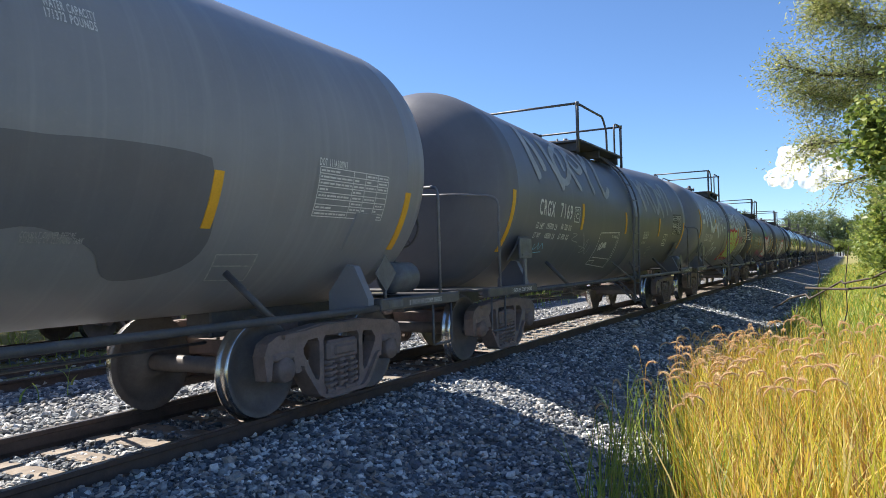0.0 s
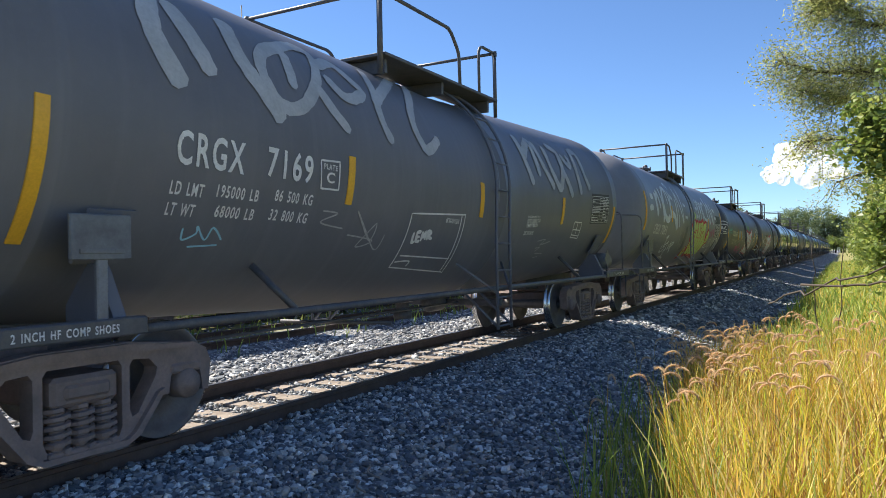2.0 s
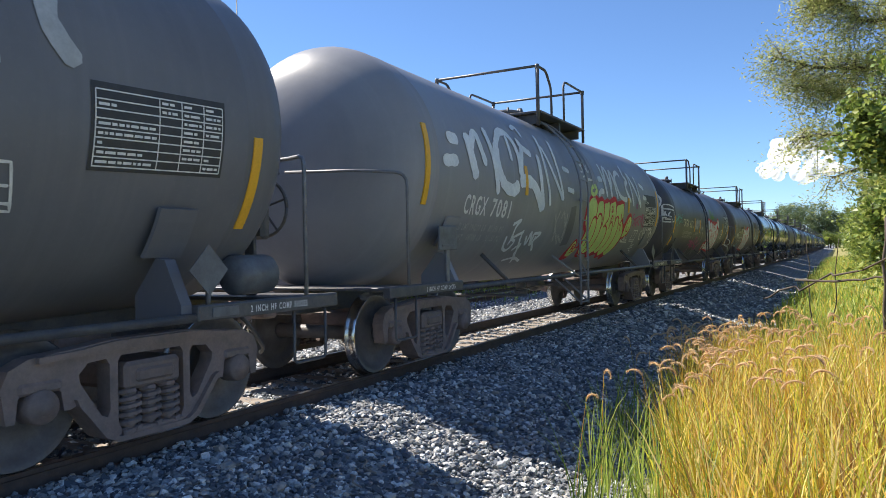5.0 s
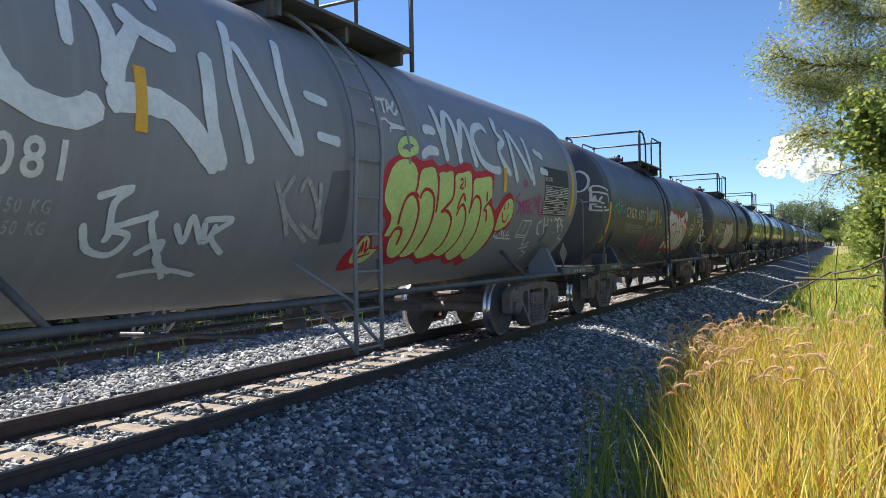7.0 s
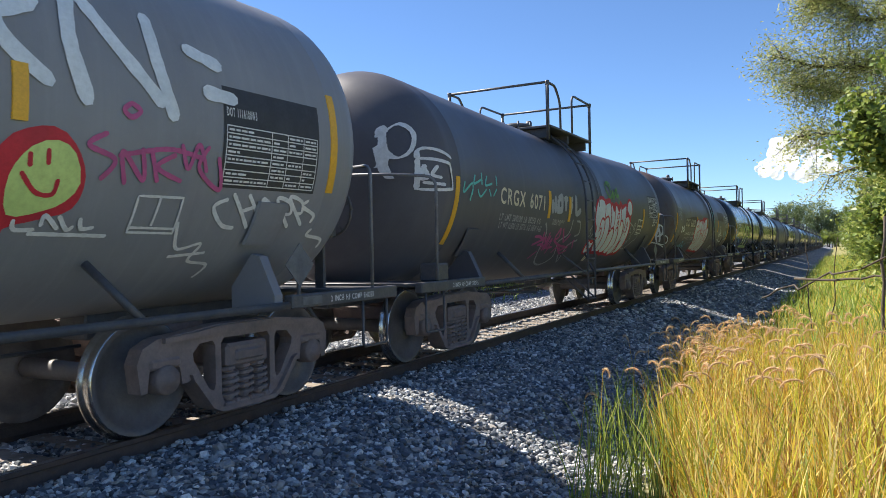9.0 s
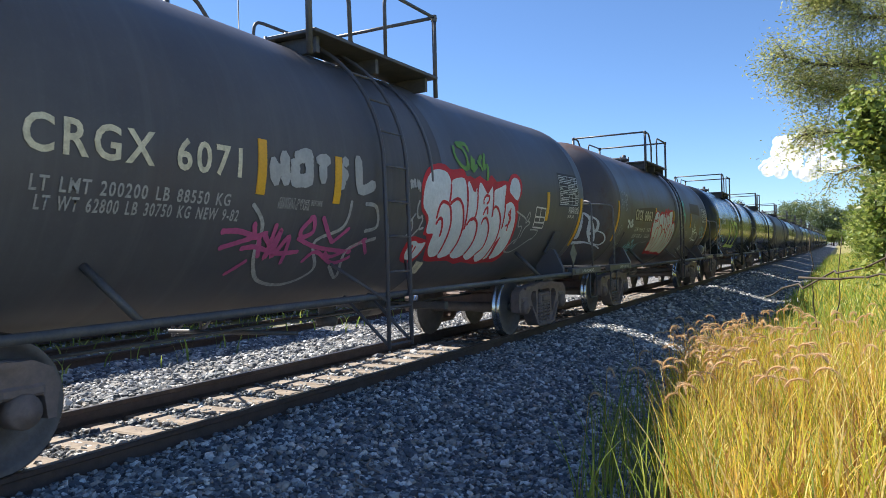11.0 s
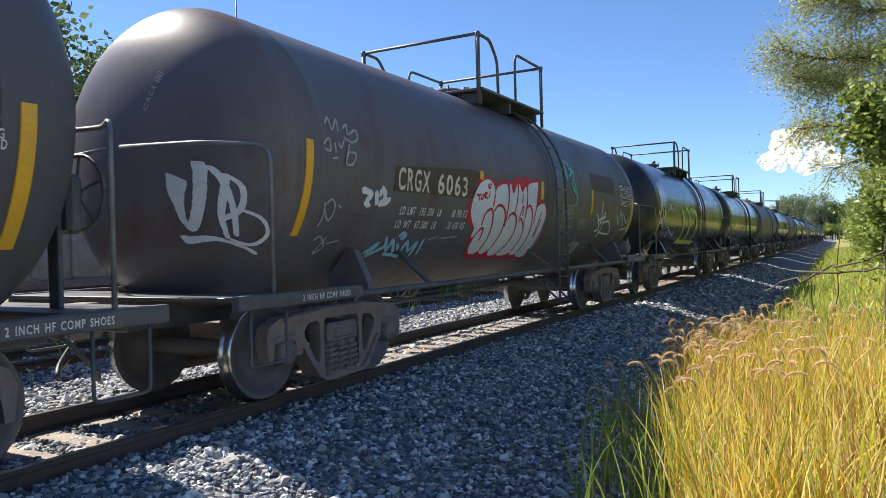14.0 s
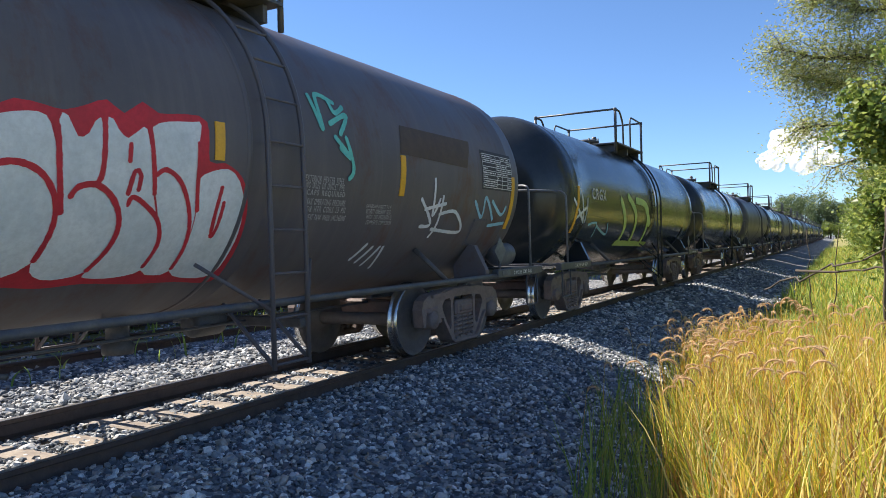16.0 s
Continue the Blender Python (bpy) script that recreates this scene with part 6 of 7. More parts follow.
spray(CARS["b"], M_SPRAYWHITE, 0.095, [[(-2.12, 0.94), (-2.25, 0.32), (-2.08, -0.28)], [(-2.12, 0.73), (-1.9, 0.26), (-1.51, -0.14)], [(-1.5, 0.94), (-1.64, 0.42), (-1.47, -0.15)], [(-1.37, 0.42), (-1.04, 0.39)], [(-1.26, 0.06), (-0.91, 0.04)], [(-3.14, 0.88), (-2.91, 0.96), (-2.85, 0.77)], [(-3.6, 0.69), (-3.63, 0.49), (-3.64, 0.28)]], label="white sprayed strokes")
spray(CARS["b"], M_SPRAYWHITE, 0.15, [[(-5.61, 0.36), (-5.31, 0.36)], [(-5.78, 0.05), (-5.38, 0.09)]], label="white sprayed strokes")
stencil(CARS["a"], 'CRGX', -5.14, -4.47, -0.32, 0.25, M_WHITE)
stencil(CARS["a"], '7169', -4.21, -3.63, -0.3, 0.25, M_WHITE)
stencil(CARS["a"], 'LD LMT', -5.15, -4.84, -0.54, 0.1, M_WHITE)
stencil(CARS["a"], '195000 LB', -4.71, -4.26, -0.52, 0.1, M_WHITE)
stencil(CARS["a"], '86 500 KG', -4.07, -3.58, -0.49, 0.1, M_WHITE)
stencil(CARS["a"], 'LT WT', -5.14, -4.88, -0.7, 0.1, M_WHITE)
stencil(CARS["a"], '68000 LB', -4.68, -4.26, -0.68, 0.1, M_WHITE)
stencil(CARS["a"], '32 800 KG', -4.08, -3.59, -0.66, 0.1, M_WHITE)
stencil(CARS["b"], 'CRGX', -5.11, -4.44, -0.56, 0.26, M_WHITE)
stencil(CARS["b"], '7081', -4.29, -3.64, -0.56, 0.26, M_WHITE)
stencil(CARS["b"], 'LD LMT', -5.12, -4.8, -0.78, 0.1, M_FAINT)
stencil(CARS["b"], '194300 LB', -4.74, -4.27, -0.78, 0.1, M_FAINT)
stencil(CARS["b"], '88 150 KG', -4.16, -3.67, -0.78, 0.1, M_FAINT)
stencil(CARS["b"], 'LT WT', -5.13, -4.84, -0.94, 0.1, M_FAINT)
stencil(CARS["b"], '68700 LB', -4.71, -4.28, -0.93, 0.1, M_FAINT)
stencil(CARS["b"], '31 150 KG', -4.13, -3.66, -0.93, 0.1, M_FAINT)
spray(CARS["c"], M_SPRAYPINK, 0.05, [[(-2.81, -0.68), (-2.61, -0.67), (-2.34, -0.73)], [(-2.77, -0.83), (-2.52, -0.75), (-2.27, -0.67)], [(-2.47, -0.58), (-2.41, -0.73)], [(-2.36, -0.71), (-2.27, -0.92)], [(-2.31, -0.69), (-2.17, -0.81)], [(-2.2, -0.58), (-2.19, -0.92), (-2.12, -0.64), (-2.11, -0.9), (-1.99, -0.7), (-1.94, -0.99)], [(-2.53, -0.83), (-2.35, -0.81), (-2.08, -0.87), (-1.77, -0.85)], [(-1.73, -0.5), (-1.85, -0.63), (-1.81, -0.7), (-1.68, -0.64), (-1.73, -0.5), (-1.79, -0.54)], [(-1.6, -0.49), (-1.44, -0.66), (-1.33, -0.75)]], label="magenta sprayed tag")
spray(CARS["c"], M_SPRAYPINK, 0.045, [[(-1.87, -0.71), (-1.54, -0.8), (-0.96, -0.85)], [(-1.39, -0.85), (-1.23, -0.9), (-0.78, -0.69)], [(-0.85, -0.69), (-0.68, -0.87)], [(-1.66, -0.97), (-1.52, -0.85), (-1.18, -0.98), (-0.93, -0.9)], [(-2.56, -1.1), (-2.38, -0.94)], [(-1.14, -0.58), (-1.35, -0.75)]], label="magenta sprayed tag")
reflector(CARS["e"], -5.69, 0.1, -0.77)
stencil(CARS["e"], 'CRGX', -4.85, -3.88, -0.1, 0.22, M_WHITE)
spray(CARS["e"], M_SPRAYLIME, 0.16, [[(-2.78, 0.02), (-2.05, -0.59), (-1.94, -1.04)], [(-2.18, 0.11), (-1.32, -0.31), (-0.88, -1.05)], [(-1.43, 0.02), (-0.27, -0.14), (0.29, -1.06)], [(-0.58, -0.02), (0.32, -0.56)], [(-2.18, -1.03), (1.06, -1.11)]], label='yellow-green sprayed lettering')
spray(CARS["e"], M_SPRAYWHITE, 0.06, [[(-5.97, -0.12), (-5.24, -0.52)], [(-5.54, 0.05), (-5.12, -0.63), (-5.14, -0.08)], [(-5.74, -0.52), (-5.09, -0.24)]])
spray(CARS["e"], M_SPRAYBLUE, 0.05, [[(-4.95, -0.62), (-4.29, -0.56), (-4.21, -0.87)], [(-4.22, -0.62), (-3.32, -0.8), (-3.49, -0.54)]])


copy_far_cars()


# ---------------------------------------------------------------- ballast stones
def ico():
    bm = bmesh.new()
    bmesh.ops.create_icosphere(bm, subdivisions=1, radius=1)
    v = np.array([p.co[:] for p in bm.verts])
    f = np.array([[p.index for p in q.verts] for q in bm.faces])
    bm.free()
    return v, f


def scatter_stones(name, n, xr, yr, size, seed, label, keep=None, lift=0.0):
    """Loose angular stones bedded in the ground surface."""
    rs = np.random.RandomState(seed)
    v0, f0 = ico()
    shapes = [v0 * rs.uniform(0.55, 1.2, (len(v0), 1)) * rs.uniform(0.55, 1.25, (1, 3)) for _ in range(12)]
    x, y = rs.uniform(*xr, n), yr[0] + (yr[1] - yr[0]) * rs.uniform(0, 1, n) ** 1.5
    if keep is not None:
        ok = keep(x, y, rs)
        x, y = x[ok], y[ok]
    n = len(x)
    z = np.array([ground_z(a) for a in x]) + lift
    sz = size * rs.lognormal(0, 0.28, n)
    ang = rs.uniform(0, 2 * math.pi, (n, 3))
    verts = np.empty((n, len(v0), 3))
    for i in range(n):
        e = Euler(ang[i]).to_matrix()
        p = shapes[i % 12] @ np.array(e).T
        p = p * (sz[i] * np.array((1, 1, 0.72)))
        verts[i] = p + (x[i], y[i], z[i] + sz[i] * rs.uniform(-0.1, 0.5))
    faces = (f0[None] + (np.arange(n) * len(v0))[:, None, None]).reshape(-1, 3)
    return soup(name, verts.reshape(-1, 3), faces, M_STONE, label, "gravel", "stuff")


def crib(x, y, rs):
    """Stones keep off the rails and mostly off the ties."""
    on_tie = np.abs((y + 4.0) % 0.5) < 0.10
    on_tie |= np.abs((y + 4.0) % 0.5) > 0.40
    off_rail = (np.abs(np.abs(x) - 0.7545) > 0.085)
    return off_rail & (~on_tie | (rs.uniform(0, 1, len(x)) < 0.55))


scatter_stones("ballast", 36000, (0.84, 4.1), (2.4, 17), 0.027, 1, "grey crushed-stone ballast on the shaded shoulder")
scatter_stones("ballast", 9000, (0.84, 4.3), (15, 48), 0.045, 2, "grey crushed-stone ballast farther along the shoulder")
scatter_stones("ballast", 15000, (-0.9, 0.9), (2.0, 24), 0.026, 3, "pale crushed stone between the ties", crib, 0.03)
scatter_stones("ballast", 12000, (-4.6, -0.84), (3.0, 24), 0.036, 4, "sunlit pale ballast beyond the rails")
scatter_stones("ballast", 3000, (-9, -4.4), (4.0, 30), 0.04, 5, "scattered ballast of the second track")


# ---------------------------------------------------------------- grass
def blades(name, n, place, length, width, seed, mat, label, bend=0.35, category="grass"):
    """Bent tapering grass blades. place(rs) gives x, y or None."""
    rs = np.random.RandomState(seed)
    segs = 5
    V, F = [], []
    k = 0
    while k < n:
        q = place(rs)
        if q is None:
            continue
        x, y = q
        z = ground_z(x) - 0.02
        h = length * rs.uniform(0.45, 1.1)
        az, lean = rs.uniform(0, 2 * math.pi), rs.uniform(0.0, 0.13)
        dx, dy = math.cos(az), math.sin(az)
        b = bend * rs.uniform(0.2, 1.3)
        w = width * rs.uniform(0.6, 1.3)
        tw = rs.uniform(0, math.pi)
        sx, sy = math.cos(tw), math.sin(tw)
        base = len(V)
        for i in range(segs + 1):
            t = i / segs
            r = h * (lean * t + b * t ** 2.6)
            zz = h * (t - 0.45 * b * t ** 3)
            ww = w * (0.75 + 0.5 * t) * (1 - t ** 2.2) + 0.0006
            V += [(x + dx * r - sx * ww, y + dy * r - sy * ww, z + zz), (x + dx * r + sx * ww, y + dy * r + sy * ww, z + zz)]
        F += [(base + 2 * i, base + 2 * i + 1, base + 2 * i + 3, base + 2 * i + 2) for i in range(segs)]
        k += 1
    return soup(name, V, F, mat, label, category, "stuff")


def edge_x(y):
    return float(np.interp(y, (3, 5, 7, 9, 11, 14, 30), (5.05, 4.72, 4.34, 3.98, 3.98, 4.2, 4.35)))


def tufts(n, seed):
    """Feet of the grass tufts in the stand."""
    rs = np.random.RandomState(seed)
    out = []
    while len(out) < n:
        y = rs.uniform(3.6, 10.3)
        x = edge_x(y) + abs(rs.normal(0, 1.0)) * 1.3 - 0.1
        if x < 5.9 + 0.10 * y:
            out.append((x, y))
    return out


TUFTS = tufts(260, 31)


def in_stand(rs):
    x, y = TUFTS[rs.randint(len(TUFTS))]
    return x + rs.normal(0, 0.085), y + rs.normal(0, 0.085)


def in_fringe(rs):
    y = rs.uniform(4.4, 8.2)
    return edge_x(y) - rs.uniform(-0.2, 0.85), y


def in_bank(rs):
    y = 10 + 90 * rs.uniform(0, 1) ** 1.9
    return edge_x(y) + abs(rs.normal(0, 1.0)) * 2.2 - 0.15, y


def far_side(rs):
    y = rs.uniform(4, 40)
    return -rs.uniform(3.6, 15), y


blades("grass", 5400, in_stand, 1.06, 0.0072, 21, M_GRASS, "tall sunlit yellow-green grass on the bank", 0.26)
blades("grass", 900, in_stand, 0.95, 0.0065, 22, M_GREENGRASS, "green grass among the dry blades")
blades("grass", 2600, in_stand, 0.98, 0.0030, 27, M_STEM, "thin brown dry grass stems", 0.10)
blades("grass", 420, in_fringe, 0.95, 0.0055, 23, M_GREENGRASS, "sparse green grass at the ballast edge", 0.25)
blades("grass", 5000, in_bank, 0.55, 0.012, 24, M_GRASS, "low yellow-green grass along the bank")
blades("weeds", 6500, in_bank, 0.7, 0.016, 25, M_GREENGRASS, "green weeds along the bank", 0.5, "weeds")
blades("weeds", 1500, far_side, 0.5, 0.016, 26, M_GREENGRASS, "low weeds beyond the second track", 0.5, "weeds")


def foxtail_mesh(seed):
    """A bristly drooping seed head on a thin stalk."""
    rnd = random.Random(seed)
    h = rnd.uniform(0.85, 1.22)
    drop = rnd.uniform(0.10, 0.16)
    stalk = [Vector((0.05 * t * t, 0, h * t)) for t in np.linspace(0, 1, 6)]
    arc = []
    a0 = radians(80)
    p = stalk[-1].copy()
    turn = rnd.uniform(100, 175)
    steps = 12
    for i in range(steps + 1):
        a = a0 - radians(turn) * i / steps
        p = p + Vector((math.cos(a), 0, math.sin(a))) * (0.155 / steps)
        arc.append(p.copy())
    return stalk + arc[:2], arc


def build_foxtails():
    """Foxtail plants in and before the stand of grass."""
    protos = []
    for i in range(6):
        stalk, arc = foxtail_mesh(40 + i)
        rnd = random.Random(60 + i)
        fox = thing("foxtail", "drooping tan foxtail seed head on a tall stalk", "grass", "foxtails in the grass")
        part("stalk", Mesh().tube(stalk, 0.0022, 4), M_GRASS, fox, "thin yellow stalk")
        hd = Mesh().tube(arc, [0.003 + 0.004 * math.sin(math.pi * (0.12 + 0.85 * k / (len(arc) - 1))) for k in range(len(arc))], 5)
        for k in range(300):
            j = rnd.randrange(len(arc) - 1)
            q = arc[j].lerp(arc[j + 1], rnd.random())
            d = (arc[j + 1] - arc[j]).normalized()
            o = Vector((rnd.gauss(0, 1), rnd.gauss(0, 1), rnd.gauss(0, 1)))
            o = (o - d * o.dot(d)).normalized()
            tip = q + (o * 0.8 + d * 0.7).normalized() * rnd.uniform(0.016, 0.032)
            sd = d.cross(o) * 0.0011
            hd.add([q + sd, q - sd, tip], [(0, 1, 2)])
        part("seed_head", hd, M_HEAD, fox, "tan bristly seed head")
        protos.append(fox)
    rnd = random.Random(8)
    spots = []
    while len(spots) < 165:
        y = 4.6 + 5.6 * rnd.random() ** 0.8
        x = edge_x(y) + abs(rnd.gauss(0, 0.75)) * 1.2 - 0.22
        if x < 6.0 + 0.08 * y:
            spots.append((x, y))
    spots += [(3.62, 5.9), (3.78, 6.1), (3.70, 7.5), (3.62, 8.3), (3.55, 8.9), (3.66, 9.3), (3.9, 8.6)]
    for i, (x, y) in enumerate(spots):
        m = pose(x, y, ground_z(x) - 0.02, rnd.uniform(-7, 7), rnd.uniform(-7, 7), rnd.choice((0, 0, 180)) + rnd.uniform(-70, 70))
        if i < 6:
            protos[i].matrix_basis = m
        else:
            copy_thing(protos[i % 6], m)


build_foxtails()


# ---------------------------------------------------------------- trees
def leaf_cards(rs, centres, per, spread, size, aspect, droop=0.0):
    """Small folded leaves round twig points: two triangles each, bent along the midrib."""
    n = len(centres) * per
    c = np.repeat(np.asarray(centres), per, axis=0) + rs.normal(0, 1, (n, 3)) * spread
    d = rs.normal(0, 1, (n, 3))
    d[:, 2] = d[:, 2] * 0.6 - droop
    d /= np.linalg.norm(d, axis=1)[:, None]
    s = np.cross(d, rs.normal(0, 1, (n, 3)))
    s /= np.linalg.norm(s, axis=1)[:, None]
    nn = np.cross(d, s)
    L = (size * rs.uniform(0.6, 1.25, n))[:, None]
    a, b = c - d * L / 2, c + d * L / 2
    m = c - d * L * 0.08
    w = s * L * aspect / 2
    q = np.stack([a, m + w + nn * L * 0.08, b, m - w + nn * L * 0.08], 1)
    f = np.array([[0, 1, 2], [0, 2, 3]])
    return q.reshape(-1, 3), (f[None] + (np.arange(n) * 4)[:, None, None]).reshape(-1, 3)


def limb(rnd, a, b, sag=0.0, n=7, rough=0.06):
    a, b = Vector(a), Vector(b)
    out = []
    for i in range(n):
        t = i / (n - 1)
        p = a.lerp(b, t)
        k = (b - a).length * rough * math.sin(math.pi * t)
        out.append(p + Vector((rnd.uniform(-k, k), rnd.uniform(-k, k), rnd.uniform(-k, k) - sag * t * t)))
    return out


def big_tree(name, label, base, limbs, twig_len, leaf, mat, seed, per, spread):
    """A tapered trunk, limbs, twigs and a loose crown of small leaves."""
    rnd = random.Random(seed)
    rs = np.random.RandomState(seed)
    tree = thing(name, label, "tree")
    top = limbs[0][0]
    part("trunk", Mesh().tube(limb(rnd, base, (top[0], top[1], top[2] + 3), 0, 8, 0.03), [0.22 - 0.02 * i for i in range(8)], 10), M_BARK, tree)
    pts = []
    twigs = Mesh()
    for a, b, sag, ntw in limbs:
        line = limb(rnd, a, b, sag)
        part("limb", Mesh().tube(line, [0.055 - 0.0068 * i for i in range(7)], 6), M_BARK, tree)
        for k in range(ntw):
            t = 0.15 + 0.85 * rnd.random() ** 0.75
            i = min(5, int(t * 6))
            p = line[i].lerp(line[i + 1], t * 6 - i)
            dirn = (line[-1] - line[0]).normalized() * rnd.uniform(0.1, 1.0) + Vector((rnd.gauss(0, 0.6), rnd.gauss(0, 0.6), rnd.gauss(0.0, 0.8)))
            q = p + dirn.normalized() * twig_len * rnd.uniform(0.4, 1.2) * (1.15 - 0.55 * t)
            tw = limb(rnd, p, q, 0.05, 4, 0.08)
            twigs.tube(tw, [0.008, 0.006, 0.004, 0.002], 3)
            pts += [tuple(tw[0].lerp(tw[-1], s)) for s in np.linspace(0.25, 1.0, 5)]
    tagged(part("brushwood", twigs, M_BARK, tree), kind="stuff")
    v, f = leaf_cards(rs, pts, per, spread, leaf[0], leaf[1], 0.25)
    soup("crown", v, f, mat, "", "", "stuff", False, tree)
    return tree


def build_trees():
    big_tree("willow", "willow with fine grey-green leaves and bare twig tips", (8.6, 14.2, 0.2), [
        ((7.9, 13.9, 3.2), (4.95, 12.9, 3.95), 0.0, 120),
        ((7.9, 13.9, 3.6), (4.75, 12.6, 4.35), 0.0, 140),
        ((7.8, 13.8, 4.4), (5.25, 12.8, 5.2), 0.0, 150),
        ((7.8, 13.8, 5.0), (5.6, 12.8, 6.2), 0.0, 150),
        ((7.9, 13.9, 5.6), (6.1, 13.0, 7.2), 0.0, 90),
        ((7.9, 13.6, 3.9), (6.0, 11.6, 5.6), 0.0, 90),
        ((7.9, 13.6, 3.0), (5.1, 12.2, 3.1), 0.1, 70),
        ((8.0, 13.9, 3.2), (5.5, 13.9, 2.6), 0.1, 60)], 0.8, (0.062, 0.32), M_WILLOW, 5, 15, 0.12)
    big_tree("maple", "young maple with broad bright green leaves", (7.4, 11.2, 0.0), [
        ((7.3, 11.2, 1.4), (5.75, 10.9, 2.75), 0, 42),
        ((7.3, 11.2, 1.6), (5.85, 10.7, 3.1), 0, 42),
        ((7.3, 11.1, 1.3), (5.95, 10.5, 1.9), 0.1, 46),
        ((7.3, 11.1, 1.2), (6.05, 10.6, 1.35), 0.1, 46),
        ((7.4, 11.2, 1.8), (6.3, 10.8, 3.6), 0, 36)], 0.5, (0.085, 0.8), M_LEAF, 6, 8, 0.09)
    # copies of two looser trees along the bank and behind the train
    protos = []
    for i, (h, r, mat, lab) in enumerate([(7.5, 2.6, M_FARLEAF, "leafy green tree at the edge of the woods"), (9.0, 3.0, M_FARLEAF, "tall broad-crowned tree of the woods"), (3.4, 1.5, M_LEAF, "bright green bush on the bank"), (6.0, 2.2, M_WILLOW, "grey-green tree beside the track")]):
        rnd, rs = random.Random(90 + i), np.random.RandomState(90 + i)
        tree = thing("tree", lab, "tree", "trees of the woods")
        part("trunk", Mesh().tube(limb(rnd, (0, 0, -0.3), (rnd.uniform(-0.3, 0.3), 0, h * 0.8), 0, 6, 0.03), [0.035 * h * (1 - 0.15 * k) * 0.6 for k in range(6)], 8), M_BARK, tree)
        for k in range(7):
            a = rnd.uniform(0, 6.28)
            z0 = h * rnd.uniform(0.25, 0.6)
            part("limb", Mesh().tube(limb(rnd, (0, 0, z0), (math.cos(a) * r * 0.8, math.sin(a) * r * 0.8, z0 + h * 0.25), 0, 5, 0.06), [0.06, 0.05, 0.04, 0.03, 0.015], 5), M_BARK, tree)
        pts = []
        for k in range(46):
            a, t = rnd.uniform(0, 6.28), rnd.random()
            rr = r * (0.35 + 0.65 * math.sin(math.pi * (0.18 + 0.75 * t))) * rnd.uniform(0.55, 1.05)
            c = Vector((math.cos(a) * rr, math.sin(a) * rr, h * (0.16 + 0.82 * t)))
            pts += [tuple(c + Vector((rnd.gauss(0, 0.3), rnd.gauss(0, 0.3), rnd.gauss(0, 0.22))) * r * 0.45) for _ in range(9)]
        small = 0.11 if i == 2 else 0.27
        v, f = leaf_cards(rs, pts, 10 if i == 2 else 9, 0.16 if i == 2 else 0.28, small, 0.7, 0.1)
        soup("crown", v, f, mat, "", "", "stuff", False, tree)
        protos.append(tree)
    rnd = random.Random(77)
    spots = []
    y = 2.0
    while y < 330:  # woods beyond the tracks
        for row in range(2):
            x = -16.5 - row * 4.0 - rnd.uniform(0, 1.5) if y < 120 else -13 - row * 6 - rnd.uniform(0, 3)
            spots.append((rnd.choice((0, 1, 1)), x, y + rnd.uniform(-1, 1), rnd.uniform(0.95, 1.12) * (1 if y < 120 else 1.05)))
        y += 2.9 + y * 0.025
    y = 16.0
    while y < 330:  # right-hand bank
        spots.append((2, 6.6 + rnd.uniform(0, 1.2) + y * 0.012, y, rnd.uniform(0.8, 1.15)))
        spots.append((rnd.choice((0, 3)), 9.5 + rnd.uniform(0, 2.5), y + 1.5, rnd.uniform(0.9, 1.15)))
        y += 2.6 + y * 0.05
    for k in range(26):  # where the track leaves the view
        spots.append((k % 2, -26 + k * 2.2 + rnd.uniform(-1, 1), 385 + rnd.uniform(0, 30), rnd.uniform(1.7, 2.4)))
        spots.append((2, -26 + k * 2.2 + rnd.uniform(-1, 1), 375 + rnd.uniform(0, 5), rnd.uniform(1.6, 2.4)))
    used = set()
    for kind, x, y, s in spots:
        m = pose(x, y, ground_z(x), 0, 0, rnd.uniform(0, 360))
        if kind not in used:
            used.add(kind)
            ob = protos[kind]
            ob.matrix_basis = m
        else:
            ob = copy_thing(protos[kind], m)
        ob.scale = (s, s, s)


build_trees()


def build_branches():
    """Fallen grey branches and a dead stem at the foot of the bank."""
    rnd = random.Random(12)
    for a, b, r in [((4.15, 17.2, 0.25), (6.1, 9.6, 1.25), 0.02), ((5.0, 12.6, 0.86), (6.4, 10.8, 0.95), 0.02), ((6.02, 9.9, -0.4), (6.08, 10.0, 1.7), 0.025), ((5.2, 14.4, -0.4), (5.1, 14.2, 1.5), 0.012), ((5.45, 15.3, -0.4), (5.6, 15.0, 1.5), 0.012)]:
        m = Mesh().tube(limb(rnd, a, b, 0, 9, 0.02), [r * (1 - 0.05 * i) for i in range(9)], 6)
        tagged(new("branch", m.data("branch", M_BARK)), "grey fallen branch leaning in the weeds", "branch", "dead branches")
    for x, y, z, s in [(2.2, 4.9, -0.30, 0.5), (2.3, 4.6, -0.33, 0.35), (1.45, 6.1, -0.17, 0.4), (1.5, 7.2, -0.18, 0.35)]:
        pts = bent([(x - s * 0.5, y + s * 0.3, z), (x, y + s * 0.1, z + 0.03), (x + s * 0.1, y - s * 0.25, z + 0.02), (x + s * 0.4, y - s * 0.3, z)], 0.1)
        tagged(new("twig", Mesh().tube(pts, 0.008, 5).data("twig", M_TIE)), "dry bent twig lying on the ballast", "twig", "twigs on the ballast")


build_branches()


def build_mast():
    m = thing("radio_mast", "thin dark radio mast far behind the train", "mast", at=pose(-22.5, 29.5, -0.3))
    part("pole", Mesh().tube([(0, 0, 0), (0, 0, 8.0), (0, 0, 15.4)], [0.06, 0.045, 0.03], 8), M_STEEL, m)


build_mast()


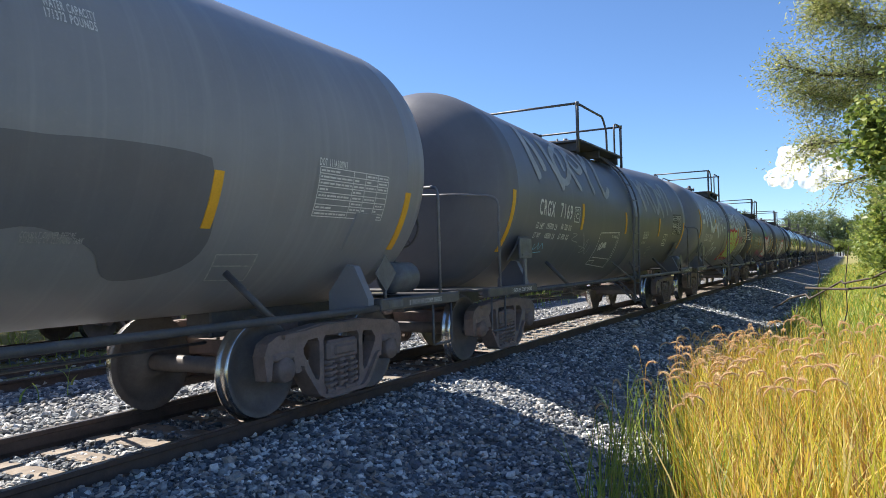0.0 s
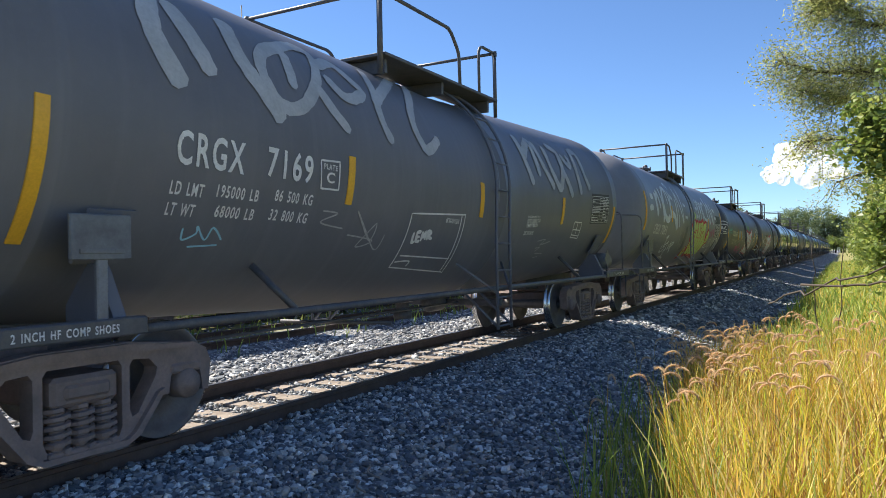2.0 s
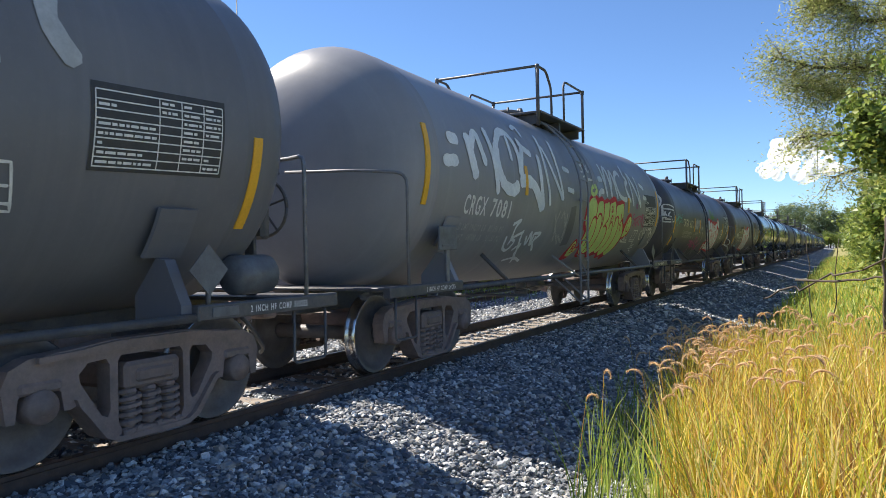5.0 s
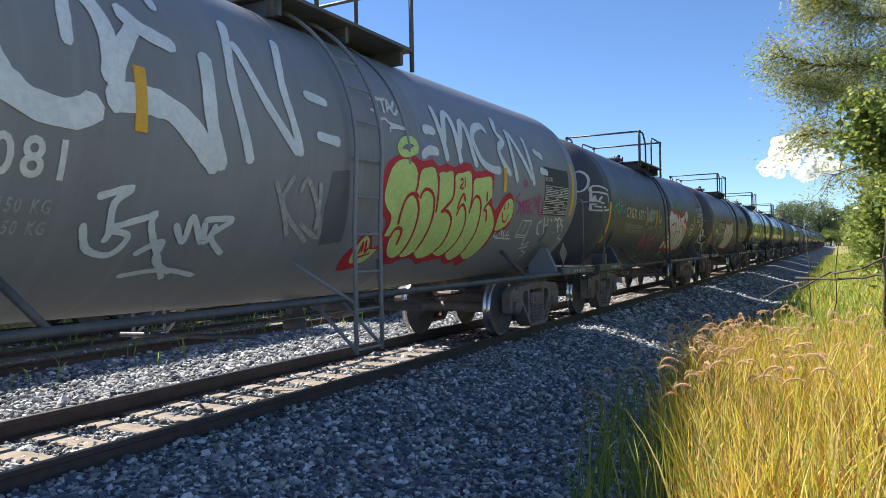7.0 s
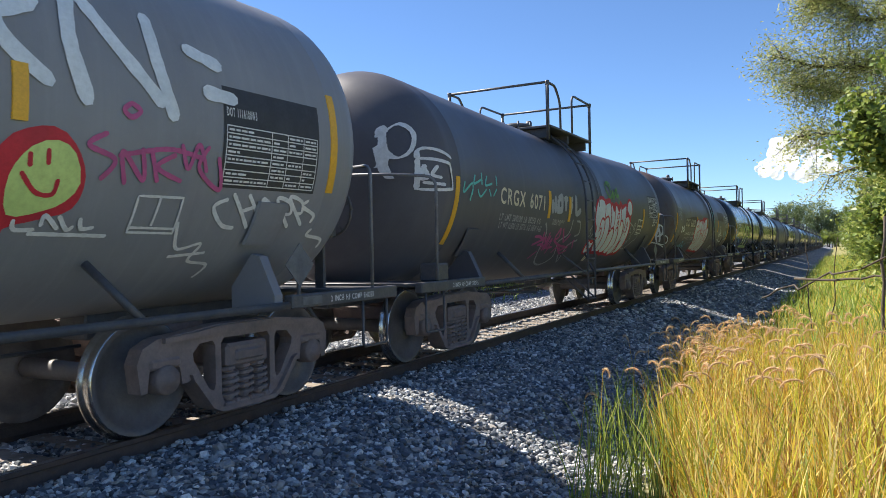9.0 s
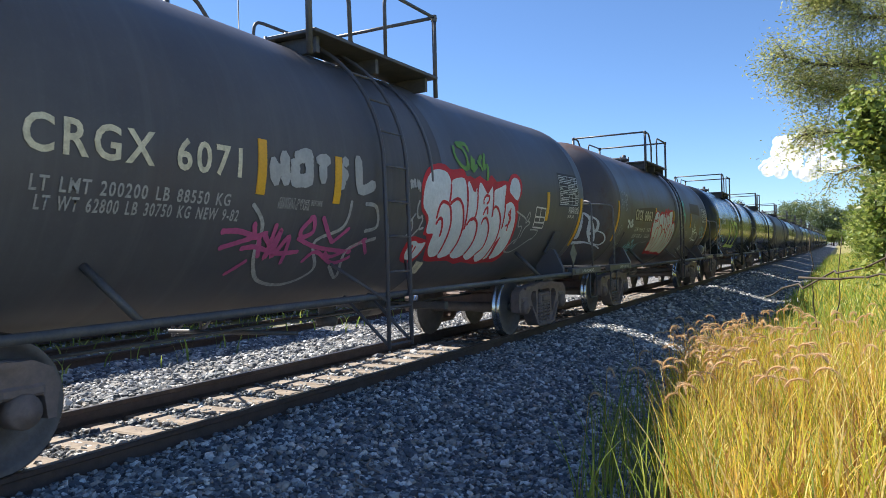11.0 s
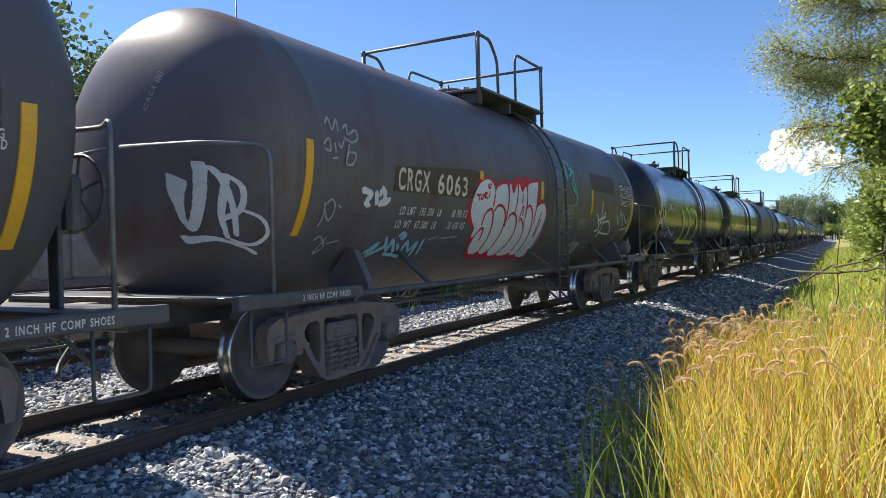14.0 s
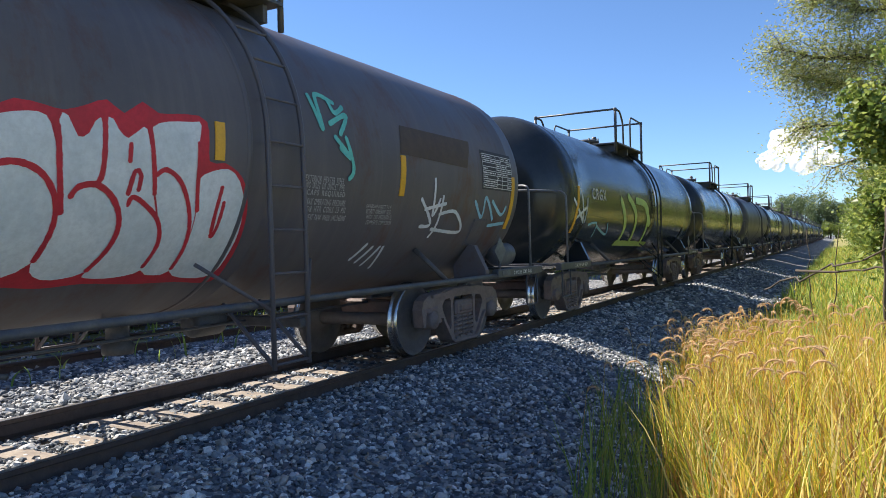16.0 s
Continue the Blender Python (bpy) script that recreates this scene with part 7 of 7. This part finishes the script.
def build_cloud(at, width, n, seed, label):
    """A far heap of cloud made of many small puffs."""
    rs = np.random.RandomState(seed)
    v0, f0 = None, None
    bm = bmesh.new()
    bmesh.ops.create_icosphere(bm, subdivisions=3, radius=1)
    v0 = np.array([p.co[:] for p in bm.verts])
    f0 = np.array([[p.index for p in q.verts] for q in bm.faces])
    bm.free()
    V = []
    for i in range(n):
        t = rs.uniform(-1, 1)
        h = (1 - t * t) * 0.42
        r = width * rs.uniform(0.05, 0.13) * (1.1 - 0.6 * abs(t))
        V.append(v0 * r * rs.uniform(0.98, 1.02, (1, 1)) + (t * width / 2, rs.uniform(-0.2, 0.2) * width, rs.uniform(-0.2, 1) * h * width * 1.15))
    f = (f0[None] + (np.arange(n) * len(v0))[:, None, None]).reshape(-1, 3)
    m, nt, b = material("cloud", (0.88, 0.88, 0.89), 1.0, 0, 0)
    tr = nt.nodes.new("ShaderNodeBsdfTransparent")
    mx = nt.nodes.new("ShaderNodeMixShader")
    mx.inputs[0].default_value = 0.42
    nt.links.new(tr.outputs[0], mx.inputs[1])
    nt.links.new(b.outputs[0], mx.inputs[2])
    nt.links.new(mx.outputs[0], nt.nodes["Material Output"].inputs[0])
    ob = soup("cloud", np.concatenate(V), f, m, label, "cloud", "structure", True)
    ob.location = at
    ob.visible_shadow = False


build_cloud((-55, 1500, 138), 140, 60, 3, "small white fair-weather cloud low over the trees")


# ---------------------------------------------------------------- motion
SPEED, SLOWING = 3.4516, -0.00113


def rolled(t):
    """Metres that the train has come nearer since 8 s."""
    return SPEED * (t - 8) + SLOWING * (t - 8) ** 2


def motions():
    for name, car in CARS.items():
        y = car.matrix_basis.translation.y
        walk(car, [(t, pose(0, y - rolled(t), 0)) for t in (0, 2, 4, 6, 8, 10, 12, 14, 16)])
    steps = [0.2 * i for i in range(81)]
    for car, sets in ROLLING:
        for ws in sets:
            y = ws.matrix_basis.translation.y
            walk(ws, [(t, pose(0, y, 0.457, math.degrees(rolled(t) / 0.457))) for t in steps])


motions()
